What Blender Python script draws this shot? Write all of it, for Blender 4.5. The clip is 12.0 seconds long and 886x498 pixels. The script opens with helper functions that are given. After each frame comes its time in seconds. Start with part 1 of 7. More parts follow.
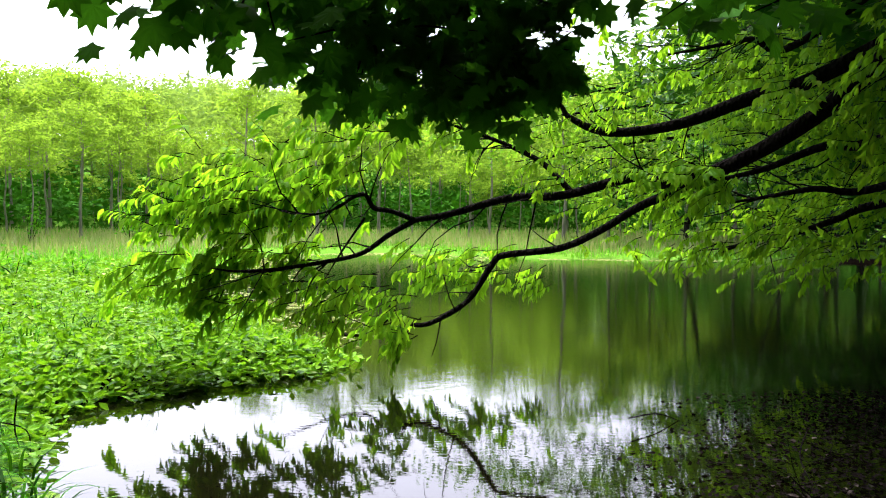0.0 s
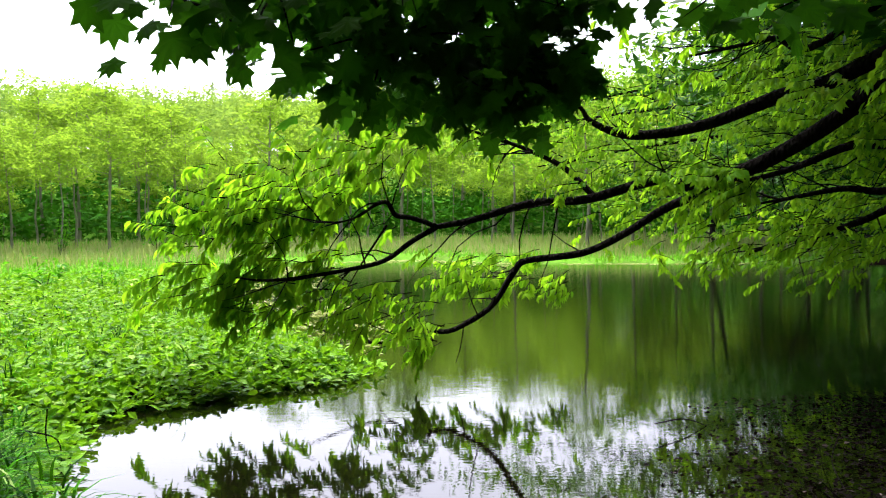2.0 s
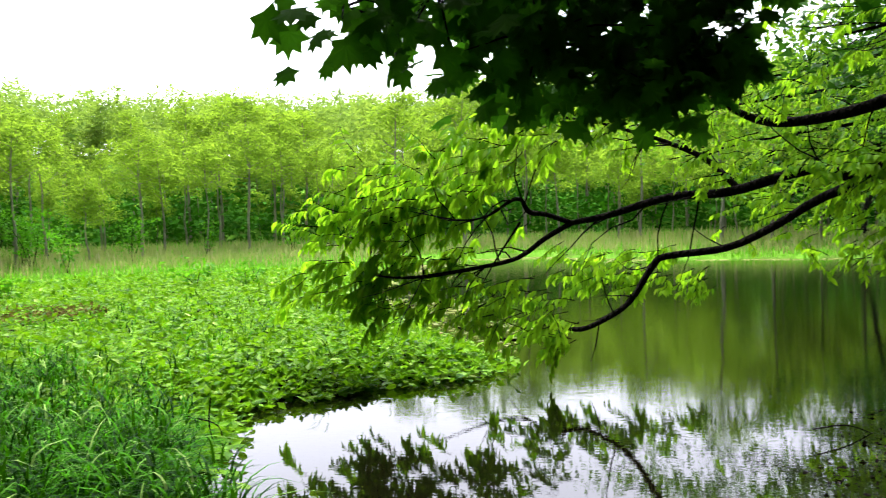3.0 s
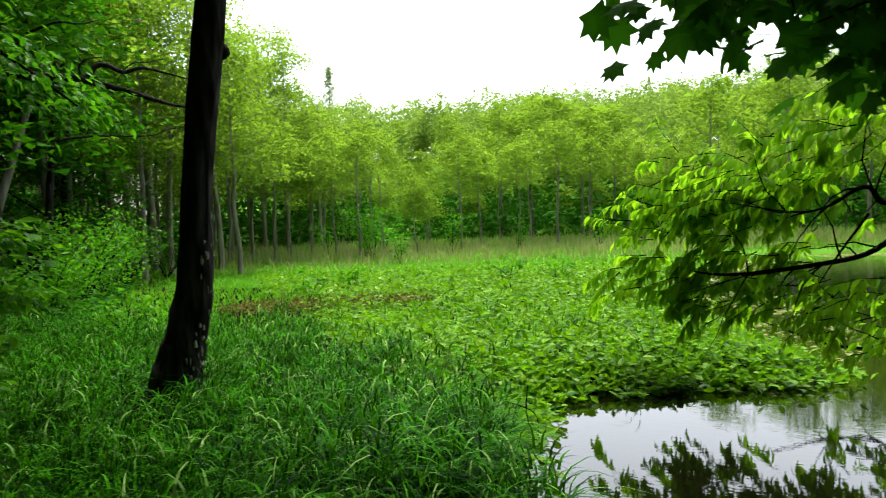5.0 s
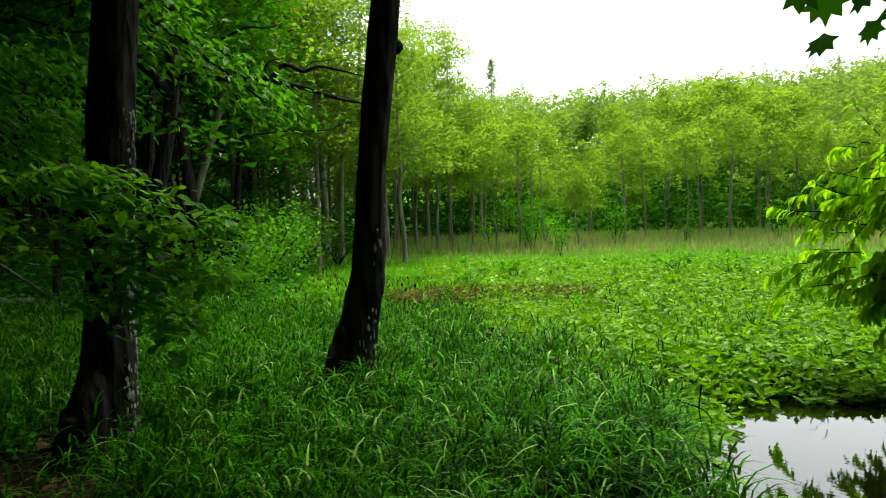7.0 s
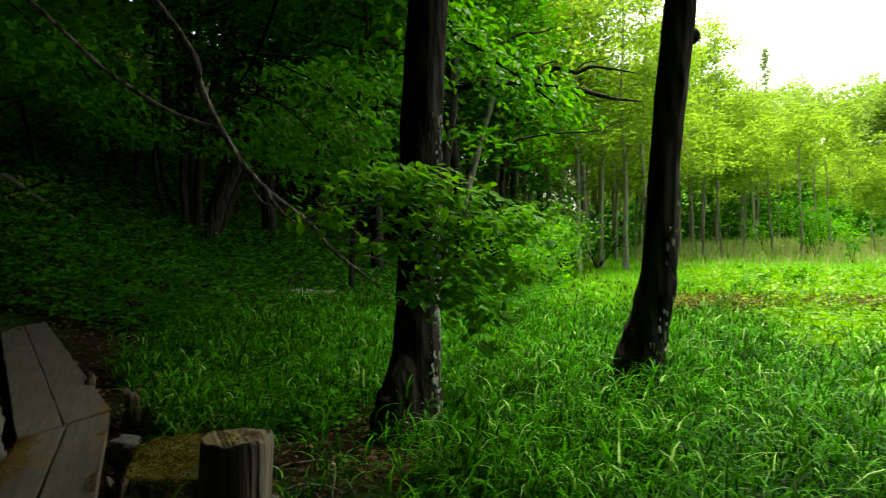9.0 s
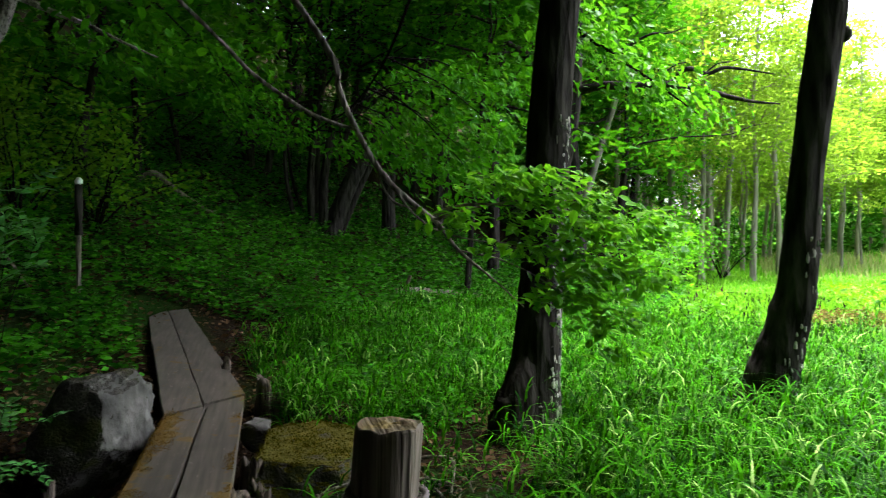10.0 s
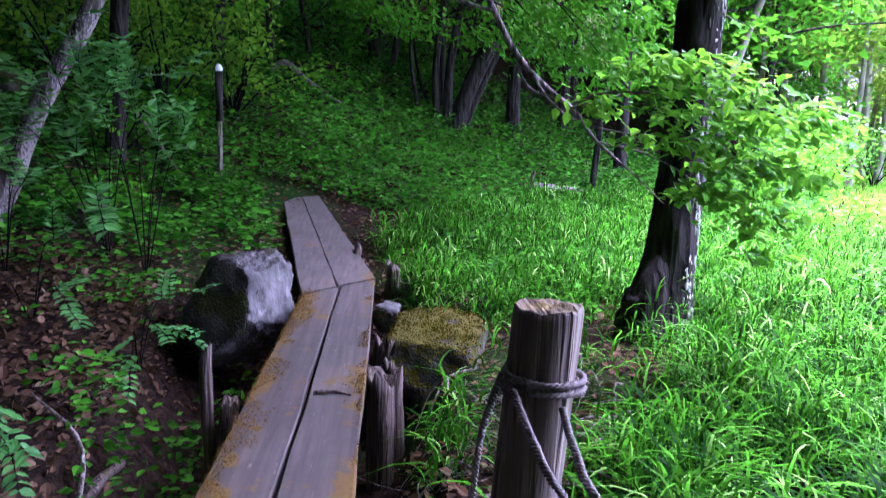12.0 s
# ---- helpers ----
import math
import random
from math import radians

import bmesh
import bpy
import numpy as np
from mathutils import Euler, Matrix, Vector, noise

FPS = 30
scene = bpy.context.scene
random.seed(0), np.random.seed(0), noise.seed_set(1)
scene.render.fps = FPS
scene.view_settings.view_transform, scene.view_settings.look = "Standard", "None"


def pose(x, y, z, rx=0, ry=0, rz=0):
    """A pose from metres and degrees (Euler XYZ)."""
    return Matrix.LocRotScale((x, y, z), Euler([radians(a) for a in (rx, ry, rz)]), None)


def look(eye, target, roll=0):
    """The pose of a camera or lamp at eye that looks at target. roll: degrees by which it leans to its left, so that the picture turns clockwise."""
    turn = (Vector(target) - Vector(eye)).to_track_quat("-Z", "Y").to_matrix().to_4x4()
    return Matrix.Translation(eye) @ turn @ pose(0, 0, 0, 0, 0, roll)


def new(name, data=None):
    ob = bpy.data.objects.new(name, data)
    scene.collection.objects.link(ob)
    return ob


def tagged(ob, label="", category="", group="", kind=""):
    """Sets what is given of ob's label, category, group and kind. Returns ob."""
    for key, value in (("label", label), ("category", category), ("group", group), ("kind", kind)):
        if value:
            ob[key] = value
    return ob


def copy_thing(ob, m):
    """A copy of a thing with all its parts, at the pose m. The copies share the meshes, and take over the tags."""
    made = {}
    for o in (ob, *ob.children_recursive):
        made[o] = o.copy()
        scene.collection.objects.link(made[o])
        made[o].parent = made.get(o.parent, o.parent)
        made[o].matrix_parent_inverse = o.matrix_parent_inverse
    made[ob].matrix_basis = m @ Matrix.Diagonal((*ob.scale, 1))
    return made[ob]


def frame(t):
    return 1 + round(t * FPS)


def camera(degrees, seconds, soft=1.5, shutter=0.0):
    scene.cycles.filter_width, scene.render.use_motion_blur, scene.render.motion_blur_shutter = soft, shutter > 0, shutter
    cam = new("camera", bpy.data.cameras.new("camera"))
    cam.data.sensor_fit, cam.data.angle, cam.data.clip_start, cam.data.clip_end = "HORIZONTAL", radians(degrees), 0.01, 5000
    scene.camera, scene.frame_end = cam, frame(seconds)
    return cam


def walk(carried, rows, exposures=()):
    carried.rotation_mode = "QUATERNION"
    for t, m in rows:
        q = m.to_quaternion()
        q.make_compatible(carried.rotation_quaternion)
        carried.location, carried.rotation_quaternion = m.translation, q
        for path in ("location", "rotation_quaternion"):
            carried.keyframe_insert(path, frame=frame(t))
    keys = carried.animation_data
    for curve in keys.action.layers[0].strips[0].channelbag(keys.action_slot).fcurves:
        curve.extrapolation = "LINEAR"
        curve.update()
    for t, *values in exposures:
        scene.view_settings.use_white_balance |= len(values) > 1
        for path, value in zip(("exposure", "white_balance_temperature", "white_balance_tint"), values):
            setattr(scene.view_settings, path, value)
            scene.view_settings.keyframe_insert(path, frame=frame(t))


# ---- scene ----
cam = camera(63.1, 12.0, soft=1.1, shutter=0.25)
PATH = [
    (0, (-0.12, 0.047, 1.484), (-0.092, 2.045, 1.403), 0.2),
    (0.5, (-0.117, 0.046, 1.483), (-0.09, 2.044, 1.408), -0.1),
    (1, (-0.117, 0.044, 1.485), (-0.091, 2.043, 1.416), -0.2),
    (1.5, (-0.118, 0.047, 1.485), (-0.093, 2.046, 1.421), -0.1),
    (2, (-0.108, 0.048, 1.484), (-0.145, 2.046, 1.421), -0.7),
    (2.5, (-0.139, 0.045, 1.483), (-0.321, 2.035, 1.41), -0.7),
    (3, (-0.222, 0.029, 1.482), (-0.594, 1.993, 1.419), -1.6),
    (3.5, (-0.257, 0.029, 1.479), (-0.828, 1.945, 1.42), -1.5),
    (3.7, (-0.259, 0.03, 1.478), (-0.937, 1.911, 1.413), -1.0),
    (5.3, (-0.288, -0.002, 1.49), (-1.508, 1.582, 1.445), -2.1),
    (5.5, (-0.298, 0.0, 1.481), (-1.573, 1.541, 1.438), -1.9),
    (6, (-0.299, -0.014, 1.483), (-1.68, 1.431, 1.429), -1.7),
    (6.5, (-0.296, -0.023, 1.479), (-1.727, 1.373, 1.419), -1.7),
    (6.7, (-0.3, -0.02, 1.48), (-1.744, 1.362, 1.418), -1.6),
    (8.3, (-0.503, -0.223, 1.438), (-2.198, 0.838, 1.396), -1.9),
    (8.5, (-0.511, -0.24, 1.436), (-2.254, 0.74, 1.398), -1.7),
    (9, (-0.516, -0.289, 1.433), (-2.359, 0.488, 1.399), -1.3),
    (9.5, (-0.521, -0.341, 1.429), (-2.425, 0.271, 1.388), -0.9),
    (10, (-0.52, -0.37, 1.428), (-2.461, 0.11, 1.403), 0.4),
    (10.5, (-0.526, -0.405, 1.421), (-2.51, -0.163, 1.354), 0.3),
    (11, (-0.577, -0.453, 1.416), (-2.572, -0.329, 1.335), -0.2),
    (11.5, (-0.603, -0.456, 1.407), (-2.593, -0.305, 1.271), 0.8),
    (12, (-0.597, -0.45, 1.382), (-2.565, -0.288, 1.067), 1.7),
]
EXPOSURES = [(0, 2.75, 6350, 21), (3.5, 2.42, 6500, 15), (5.5, 1.92, 6600, 7), (6.7, 1.87, 6850, 5), (8.3, 2.45, 7800, -4), (9.0, 2.65, 7600, 1),
             (9.5, 3.2, 7200, 7), (10.5, 4.28, 5550, 26), (11.2, 4.93, 5200, 45), (12, 5.15, 5100, 60)]
walk(cam, [(t, look(eye, target, roll)) for t, eye, target, roll in PATH], EXPOSURES)

# ---- light ----
SUN_ELEV, SUN_AZ = 72.0, 340.0          # degrees; azimuth clockwise from +y
world = bpy.data.worlds.new("world")
scene.world = world
world.use_nodes = True
wn, wl = world.node_tree.nodes, world.node_tree.links
sky = wn.new("ShaderNodeTexSky")
sky.sky_type, sky.sun_disc = "NISHITA", False
sky.sun_elevation, sky.sun_rotation = radians(SUN_ELEV), radians(SUN_AZ)
sky.air_density, sky.dust_density, sky.ozone_density = 1.0, 4.0, 1.0
soft_sky = wn.new("ShaderNodeHueSaturation")
soft_sky.inputs["Saturation"].default_value = 0.4
wl.new(sky.outputs["Color"], soft_sky.inputs["Color"])
wl.new(soft_sky.outputs["Color"], wn["Background"].inputs["Color"])
wn["Background"].inputs["Strength"].default_value = 0.14
sun = new("sun", bpy.data.lights.new("sun", "SUN"))
sun.data.energy, sun.data.angle, sun.data.color = 1.3, radians(25), (1.0, 0.97, 0.9)
a = radians(SUN_AZ)
e = radians(SUN_ELEV)
sun.matrix_world = look((0, 0, 0), (-math.sin(a) * math.cos(e), -math.cos(a) * math.cos(e), -math.sin(e)))


# ---- mesh helpers ----
def unit(v):
    v = np.asarray(v, float)
    return v / np.maximum(np.linalg.norm(v, axis=-1, keepdims=True), 1e-9)


class Soup:
    """Collects pieces of geometry that become one mesh."""

    def __init__(self):
        self.v, self.f, self.m, self.n = [], [], [], 0

    def add(self, verts, faces, mat=0):
        verts = np.asarray(verts, np.float32).reshape(-1, 3)
        faces = np.asarray(faces, np.int32)
        self.v.append(verts)
        self.f.append(faces + self.n)
        self.m.append(mat)
        self.n += len(verts)
        return self

    def mesh(self, name, mats, smooth=False):
        me = bpy.data.meshes.new(name)
        v = np.concatenate(self.v)
        me.vertices.add(len(v))
        me.vertices.foreach_set("co", v.ravel())
        loops = np.concatenate([f.ravel() for f in self.f])
        sizes = np.concatenate([np.full(len(f), f.shape[1], np.int32) for f in self.f])
        idx = np.concatenate([np.full(len(f), m, np.int32) for f, m in zip(self.f, self.m)])
        me.loops.add(len(loops))
        me.loops.foreach_set("vertex_index", loops)
        me.polygons.add(len(sizes))
        me.polygons.foreach_set("loop_start", np.concatenate([[0], np.cumsum(sizes)[:-1]]).astype(np.int32))
        me.polygons.foreach_set("material_index", idx)
        me.polygons.foreach_set("use_smooth", np.full(len(sizes), smooth))
        for m in mats if isinstance(mats, (list, tuple)) else [mats]:
            me.materials.append(m)
        me.update(calc_edges=True)
        return me


def part(name, soup, mat, parent=None, label="", smooth=False):
    me = soup.mesh(name, mat, smooth) if isinstance(soup, Soup) else soup
    ob = new(name, me)
    ob.parent = parent
    return tagged(ob, label)


def thing(name, label, category, at=(0, 0, 0), group="", kind=""):
    ob = new(name)
    ob.location = at
    return tagged(ob, label, category, group, kind)


def smooth_line(pts, n):
    """A Catmull-Rom line through pts, with n steps a span."""
    p = np.asarray(pts, float)
    p = np.vstack([2 * p[0] - p[1], p, 2 * p[-1] - p[-2]])
    out = []
    for i in range(1, len(p) - 2):
        for u in np.linspace(0, 1, n, endpoint=False):
            out.append(0.5 * (2 * p[i] + (p[i + 1] - p[i - 1]) * u + (2 * p[i - 1] - 5 * p[i] + 4 * p[i + 1] - p[i + 2]) * u * u
                              + (3 * p[i] - p[i - 1] - 3 * p[i + 1] + p[i + 2]) * u ** 3))
    out.append(p[-2])
    return np.array(out)


def tube(soup, pts, radii, sides=6, mat=0, rough=0.0, rng=None, caps=True):
    """A tapering tube along pts."""
    p = np.asarray(pts, float)
    n = len(p)
    r = np.interp(np.linspace(0, 1, n), np.linspace(0, 1, len(radii)), radii) if len(radii) != n else np.asarray(radii, float)
    t = unit(np.gradient(p, axis=0))
    ref = np.array([0.0, 0.0, 1.0]) if abs(t[:, 2]).mean() < 0.8 else np.array([1.0, 0.0, 0.0])
    b = unit(np.cross(t, ref))
    c = np.cross(b, t)
    ang = np.linspace(0, 2 * np.pi, sides, endpoint=False)
    rr = np.repeat(r[:, None], sides, 1)
    if rough and rng is not None:
        bump = rng.normal(0, 1, (n, sides))
        bump = (bump + np.roll(bump, 1, 0) + np.roll(bump, 1, 1) + np.roll(bump, -1, 0)) / 2
        rr = rr * (1 + rough * bump)
    v = p[:, None] + rr[..., None] * (np.cos(ang)[None, :, None] * b[:, None] + np.sin(ang)[None, :, None] * c[:, None])
    i = np.arange(n - 1)[:, None] * sides
    j = np.arange(sides)[None]
    k = (j + 1) % sides
    quads = np.stack([i + j, i + k, i + sides + k, i + sides + j], -1).reshape(-1, 4)
    soup.add(v.reshape(-1, 3), quads, mat)
    if caps:
        soup.add(np.vstack([v[-1], p[-1] + t[-1] * r[-1] * 0.3]), np.array([[q, (q + 1) % sides, sides] for q in range(sides)]), mat)
    return soup


# leaf shapes: across, along, out of the leaf's plane
RHOMB = (np.array([(0, 0, 0), (-.3, .45, .07), (0, 1, -.06), (.3, .45, .07)]), np.array([(0, 2, 1), (0, 3, 2)]))
TRI = (np.array([(-.3, .1, 0), (.3, 0, .04), (.05, 1, -.04)]), np.array([(0, 1, 2)]))
LANCE = (np.array([(0, 0, 0), (-.19, .3, .05), (-.175, .6, .0), (0, 1, -.22), (.175, .6, 0), (.19, .3, .05), (0, .3, -.01), (0, .64, -.06)]),
         np.array([(0, 6, 1), (0, 5, 6), (6, 7, 2), (6, 2, 1), (6, 5, 4), (6, 4, 7), (7, 3, 2), (7, 4, 3)]))
OVAL = (np.array([(0, 0, 0), (-.26, .22, .05), (-.3, .55, .05), (-.14, .85, 0), (0, 1.05, -.1), (.14, .85, 0), (.3, .55, .05), (.26, .22, .05), (0, .5, -.03)]),
        np.array([(8, 0, 1), (8, 1, 2), (8, 2, 3), (8, 3, 4), (8, 4, 5), (8, 5, 6), (8, 6, 7), (8, 7, 0)]))


def lobed_leaf(lobes, base):
    """A palmate leaf: a fan round its centre, with a thin stalk."""
    pts = []
    for i, (ang, r) in enumerate(lobes):
        pts.append((ang, r))
        if i + 1 < len(lobes):
            a2, r2 = lobes[i + 1]
            pts.append((ang + (a2 - ang) * 0.25, min(r, r2) * 0.84))
            pts.append(((ang + a2) / 2, min(r, r2) * 0.72))
            pts.append((ang + (a2 - ang) * 0.75, min(r, r2) * 0.84))
    v = [(0, 0.28, 0)] + [(r * math.cos(radians(q)), 0.28 + r * math.sin(radians(q)), -0.16 * r * r) for q, r in pts] + [(0, base, 0)]
    n = len(pts)
    f = [(0, i, i % n + 1) for i in range(1, n)] + [(0, n, n + 1), (0, n + 1, 1)]
    k = len(v)
    v += [(-.012, base, 0), (.012, base, 0), (.012, -.75, .1), (-.012, -.75, .1)]
    f += [(k, k + 1, k + 2), (k, k + 2, k + 3)]
    return np.array(v), np.array(f)


MAPLE = lobed_leaf([(-38, .62), (18, .86), (57, .9), (90, 1.0), (123, .9), (162, .86), (218, .62)], 0.02)


def leaf_cloud(soup, p, along, normal, size, shape, mat=0):
    """Leaves of one shape at the places p."""
    tv, tf = shape
    n, k = len(p), len(tv)
    along = unit(along)
    normal = unit(normal - (normal * along).sum(-1, keepdims=True) * along)
    side = np.cross(along, normal)
    s = np.asarray(size)[:, None, None]
    v = p[:, None] + s * (tv[None, :, :1] * side[:, None] + tv[None, :, 1:2] * along[:, None] + tv[None, :, 2:] * normal[:, None])
    f = tf[None] + (np.arange(n) * k)[:, None, None]
    return soup.add(v.reshape(-1, 3), f.reshape(-1, tf.shape[1]), mat)


def blades(soup, rng, base, height, lean, width, mat=0, steps=3, az=None):
    """Bent grass blades that taper to a tip, each leaning to az."""
    n = len(base)
    az = rng.uniform(0, 2 * np.pi, n) if az is None else az
    d = np.stack([np.cos(az), np.sin(az), np.zeros(n)], 1)
    w = np.stack([-np.sin(az), np.cos(az), np.zeros(n)], 1)
    rows = []
    for i in range(steps + 1):
        u = i / steps
        mid = base + d * (lean * height * u ** 2.0)[:, None] + np.array([0, 0, 1.0]) * (height * (u - 0.45 * lean * u ** 3))[:, None]
        if i < steps:
            ww = (width * (1 - 0.75 * u ** 1.5) * 0.5)[:, None] * w
            rows += [mid - ww, mid + ww]
        else:
            rows += [mid]
    v = np.stack(rows, 1)
    k = v.shape[1]
    f = []
    for i in range(steps - 1):
        q = 2 * i
        f += [(q, q + 1, q + 3), (q, q + 3, q + 2)]
    q = 2 * (steps - 1)
    f += [(q, q + 1, q + 2)]
    faces = np.array(f)[None] + (np.arange(n) * k)[:, None, None]
    return soup.add(v.reshape(-1, 3), faces.reshape(-1, 3), mat)


# ---- materials ----
def node_mat(name):
    m = bpy.data.materials.new(name)
    m.use_nodes = True
    nt = m.node_tree
    return m, nt, nt.nodes["Principled BSDF"], nt.nodes["Material Output"]


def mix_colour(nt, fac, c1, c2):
    n = nt.nodes.new("ShaderNodeMix")
    n.data_type = "RGBA"
    for sock, val in ((n.inputs["Factor"], fac), (n.inputs["A"], c1), (n.inputs["B"], c2)):
        if isinstance(val, bpy.types.NodeSocket):
            nt.links.new(val, sock)
        else:
            sock.default_value = (*val, 1) if isinstance(val, tuple) and len(val) == 3 else val
    return n.outputs["Result"]


def noise_node(nt, scale, detail=4.0, stretch=None, coords="Object"):
    tc = nt.nodes.new("ShaderNodeTexCoord")
    n = nt.nodes.new("ShaderNodeTexNoise")
    n.inputs["Scale"].default_value, n.inputs["Detail"].default_value = scale, detail
    src = tc.outputs[coords]
    if stretch:
        mp = nt.nodes.new("ShaderNodeMapping")
        mp.inputs["Scale"].default_value = stretch
        nt.links.new(src, mp.inputs["Vector"])
        src = mp.outputs["Vector"]
    nt.links.new(src, n.inputs["Vector"])
    return n.outputs["Fac"]


def ramp(nt, fac, stops):
    n = nt.nodes.new("ShaderNodeValToRGB")
    nt.links.new(fac, n.inputs["Fac"])
    el = n.color_ramp.elements
    while len(el) < len(stops):
        el.new(0.5)
    for q, (pos, c) in zip(el, stops):
        q.position = pos
        q.color = (*c, 1) if isinstance(c, tuple) else (c, c, c, 1)
    return n.outputs["Color"]


def bump(nt, bsdf, height, strength, distance):
    n = nt.nodes.new("ShaderNodeBump")
    n.inputs["Strength"].default_value, n.inputs["Distance"].default_value = strength, distance
    nt.links.new(height, n.inputs["Height"])
    nt.links.new(n.outputs["Normal"], bsdf.inputs["Normal"])


def leaf_mat(name, dark, light, old, through_light=0.45, rough=0.42, patch=0.6, single=False, gloss=0.06, stops=(0.0, 0.6, 0.93)):
    """A leaf: glossy on its face, light shines through it; the tone varies leaf by leaf and over the plant. old: the
    rarest tone, a painted sky glint on grass and marsh leaves.
    """
    m, nt, b, out = node_mat(name)
    dark, light, old = ((c[0] * 1.05, c[1], c[2] + 0.012 * c[1]) for c in (dark, light, old))
    geo = nt.nodes.new("ShaderNodeNewGeometry" if not single else "ShaderNodeObjectInfo")
    rnd = geo.outputs["Random" if single else "Random Per Island"]
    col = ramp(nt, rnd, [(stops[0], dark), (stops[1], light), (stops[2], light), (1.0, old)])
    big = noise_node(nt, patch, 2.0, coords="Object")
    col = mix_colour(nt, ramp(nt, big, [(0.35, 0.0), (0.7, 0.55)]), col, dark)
    nt.links.new(col, b.inputs["Base Color"])
    b.inputs["Roughness"].default_value = rough
    b.inputs["Specular IOR Level"].default_value = gloss
    tr = nt.nodes.new("ShaderNodeBsdfTranslucent")
    warm = mix_colour(nt, 0.35, col, tuple(min(1, c * k) for c, k in zip(light, (1.7, 1.55, 0.55))))
    nt.links.new(warm, tr.inputs["Color"])
    mx = nt.nodes.new("ShaderNodeMixShader")
    mx.inputs["Fac"].default_value = through_light
    nt.links.new(b.outputs["BSDF"], mx.inputs[1])
    nt.links.new(tr.outputs["BSDF"], mx.inputs[2])
    nt.links.new(mx.outputs["Shader"], out.inputs["Surface"])
    return m


def bark_mat(name, dark, light, lichen=(0.38, 0.4, 0.34), amount=0.0, scale=14.0):
    m, nt, b, out = node_mat(name)
    grain = noise_node(nt, scale, 6.0, (1, 1, 0.22))
    col = ramp(nt, grain, [(0.32, dark), (0.68, light)])
    if amount:
        spots = noise_node(nt, 70.0, 12.0, (1, 1, 0.4))
        spread = noise_node(nt, 3.5, 4.0, (1, 1, 0.5))
        both = nt.nodes.new("ShaderNodeMath")
        nt.links.new(spots, both.inputs[0])
        nt.links.new(spread, both.inputs[1])
        mask = ramp(nt, both.outputs["Value"], [(1.0 - amount, 0.0), (1.16 - amount, 0.75)])
        col = mix_colour(nt, mask, col, lichen)
    nt.links.new(col, b.inputs["Base Color"])
    b.inputs["Roughness"].default_value = 0.92
    b.inputs["Specular IOR Level"].default_value = 0.03
    fur = nt.nodes.new("ShaderNodeTexVoronoi")
    fur.inputs["Scale"].default_value = scale * 0.9
    tc = nt.nodes.new("ShaderNodeTexCoord")
    mp = nt.nodes.new("ShaderNodeMapping")
    mp.inputs["Scale"].default_value = (1, 1, 0.16)
    nt.links.new(tc.outputs["Object"], mp.inputs["Vector"])
    nt.links.new(mp.outputs["Vector"], fur.inputs["Vector"])
    mul = nt.nodes.new("ShaderNodeMath")
    mul.operation = "ADD"
    nt.links.new(fur.outputs["Distance"], mul.inputs[0])
    nt.links.new(grain, mul.inputs[1])
    bump(nt, b, mul.outputs["Value"], 1.0, 0.035)
    return m


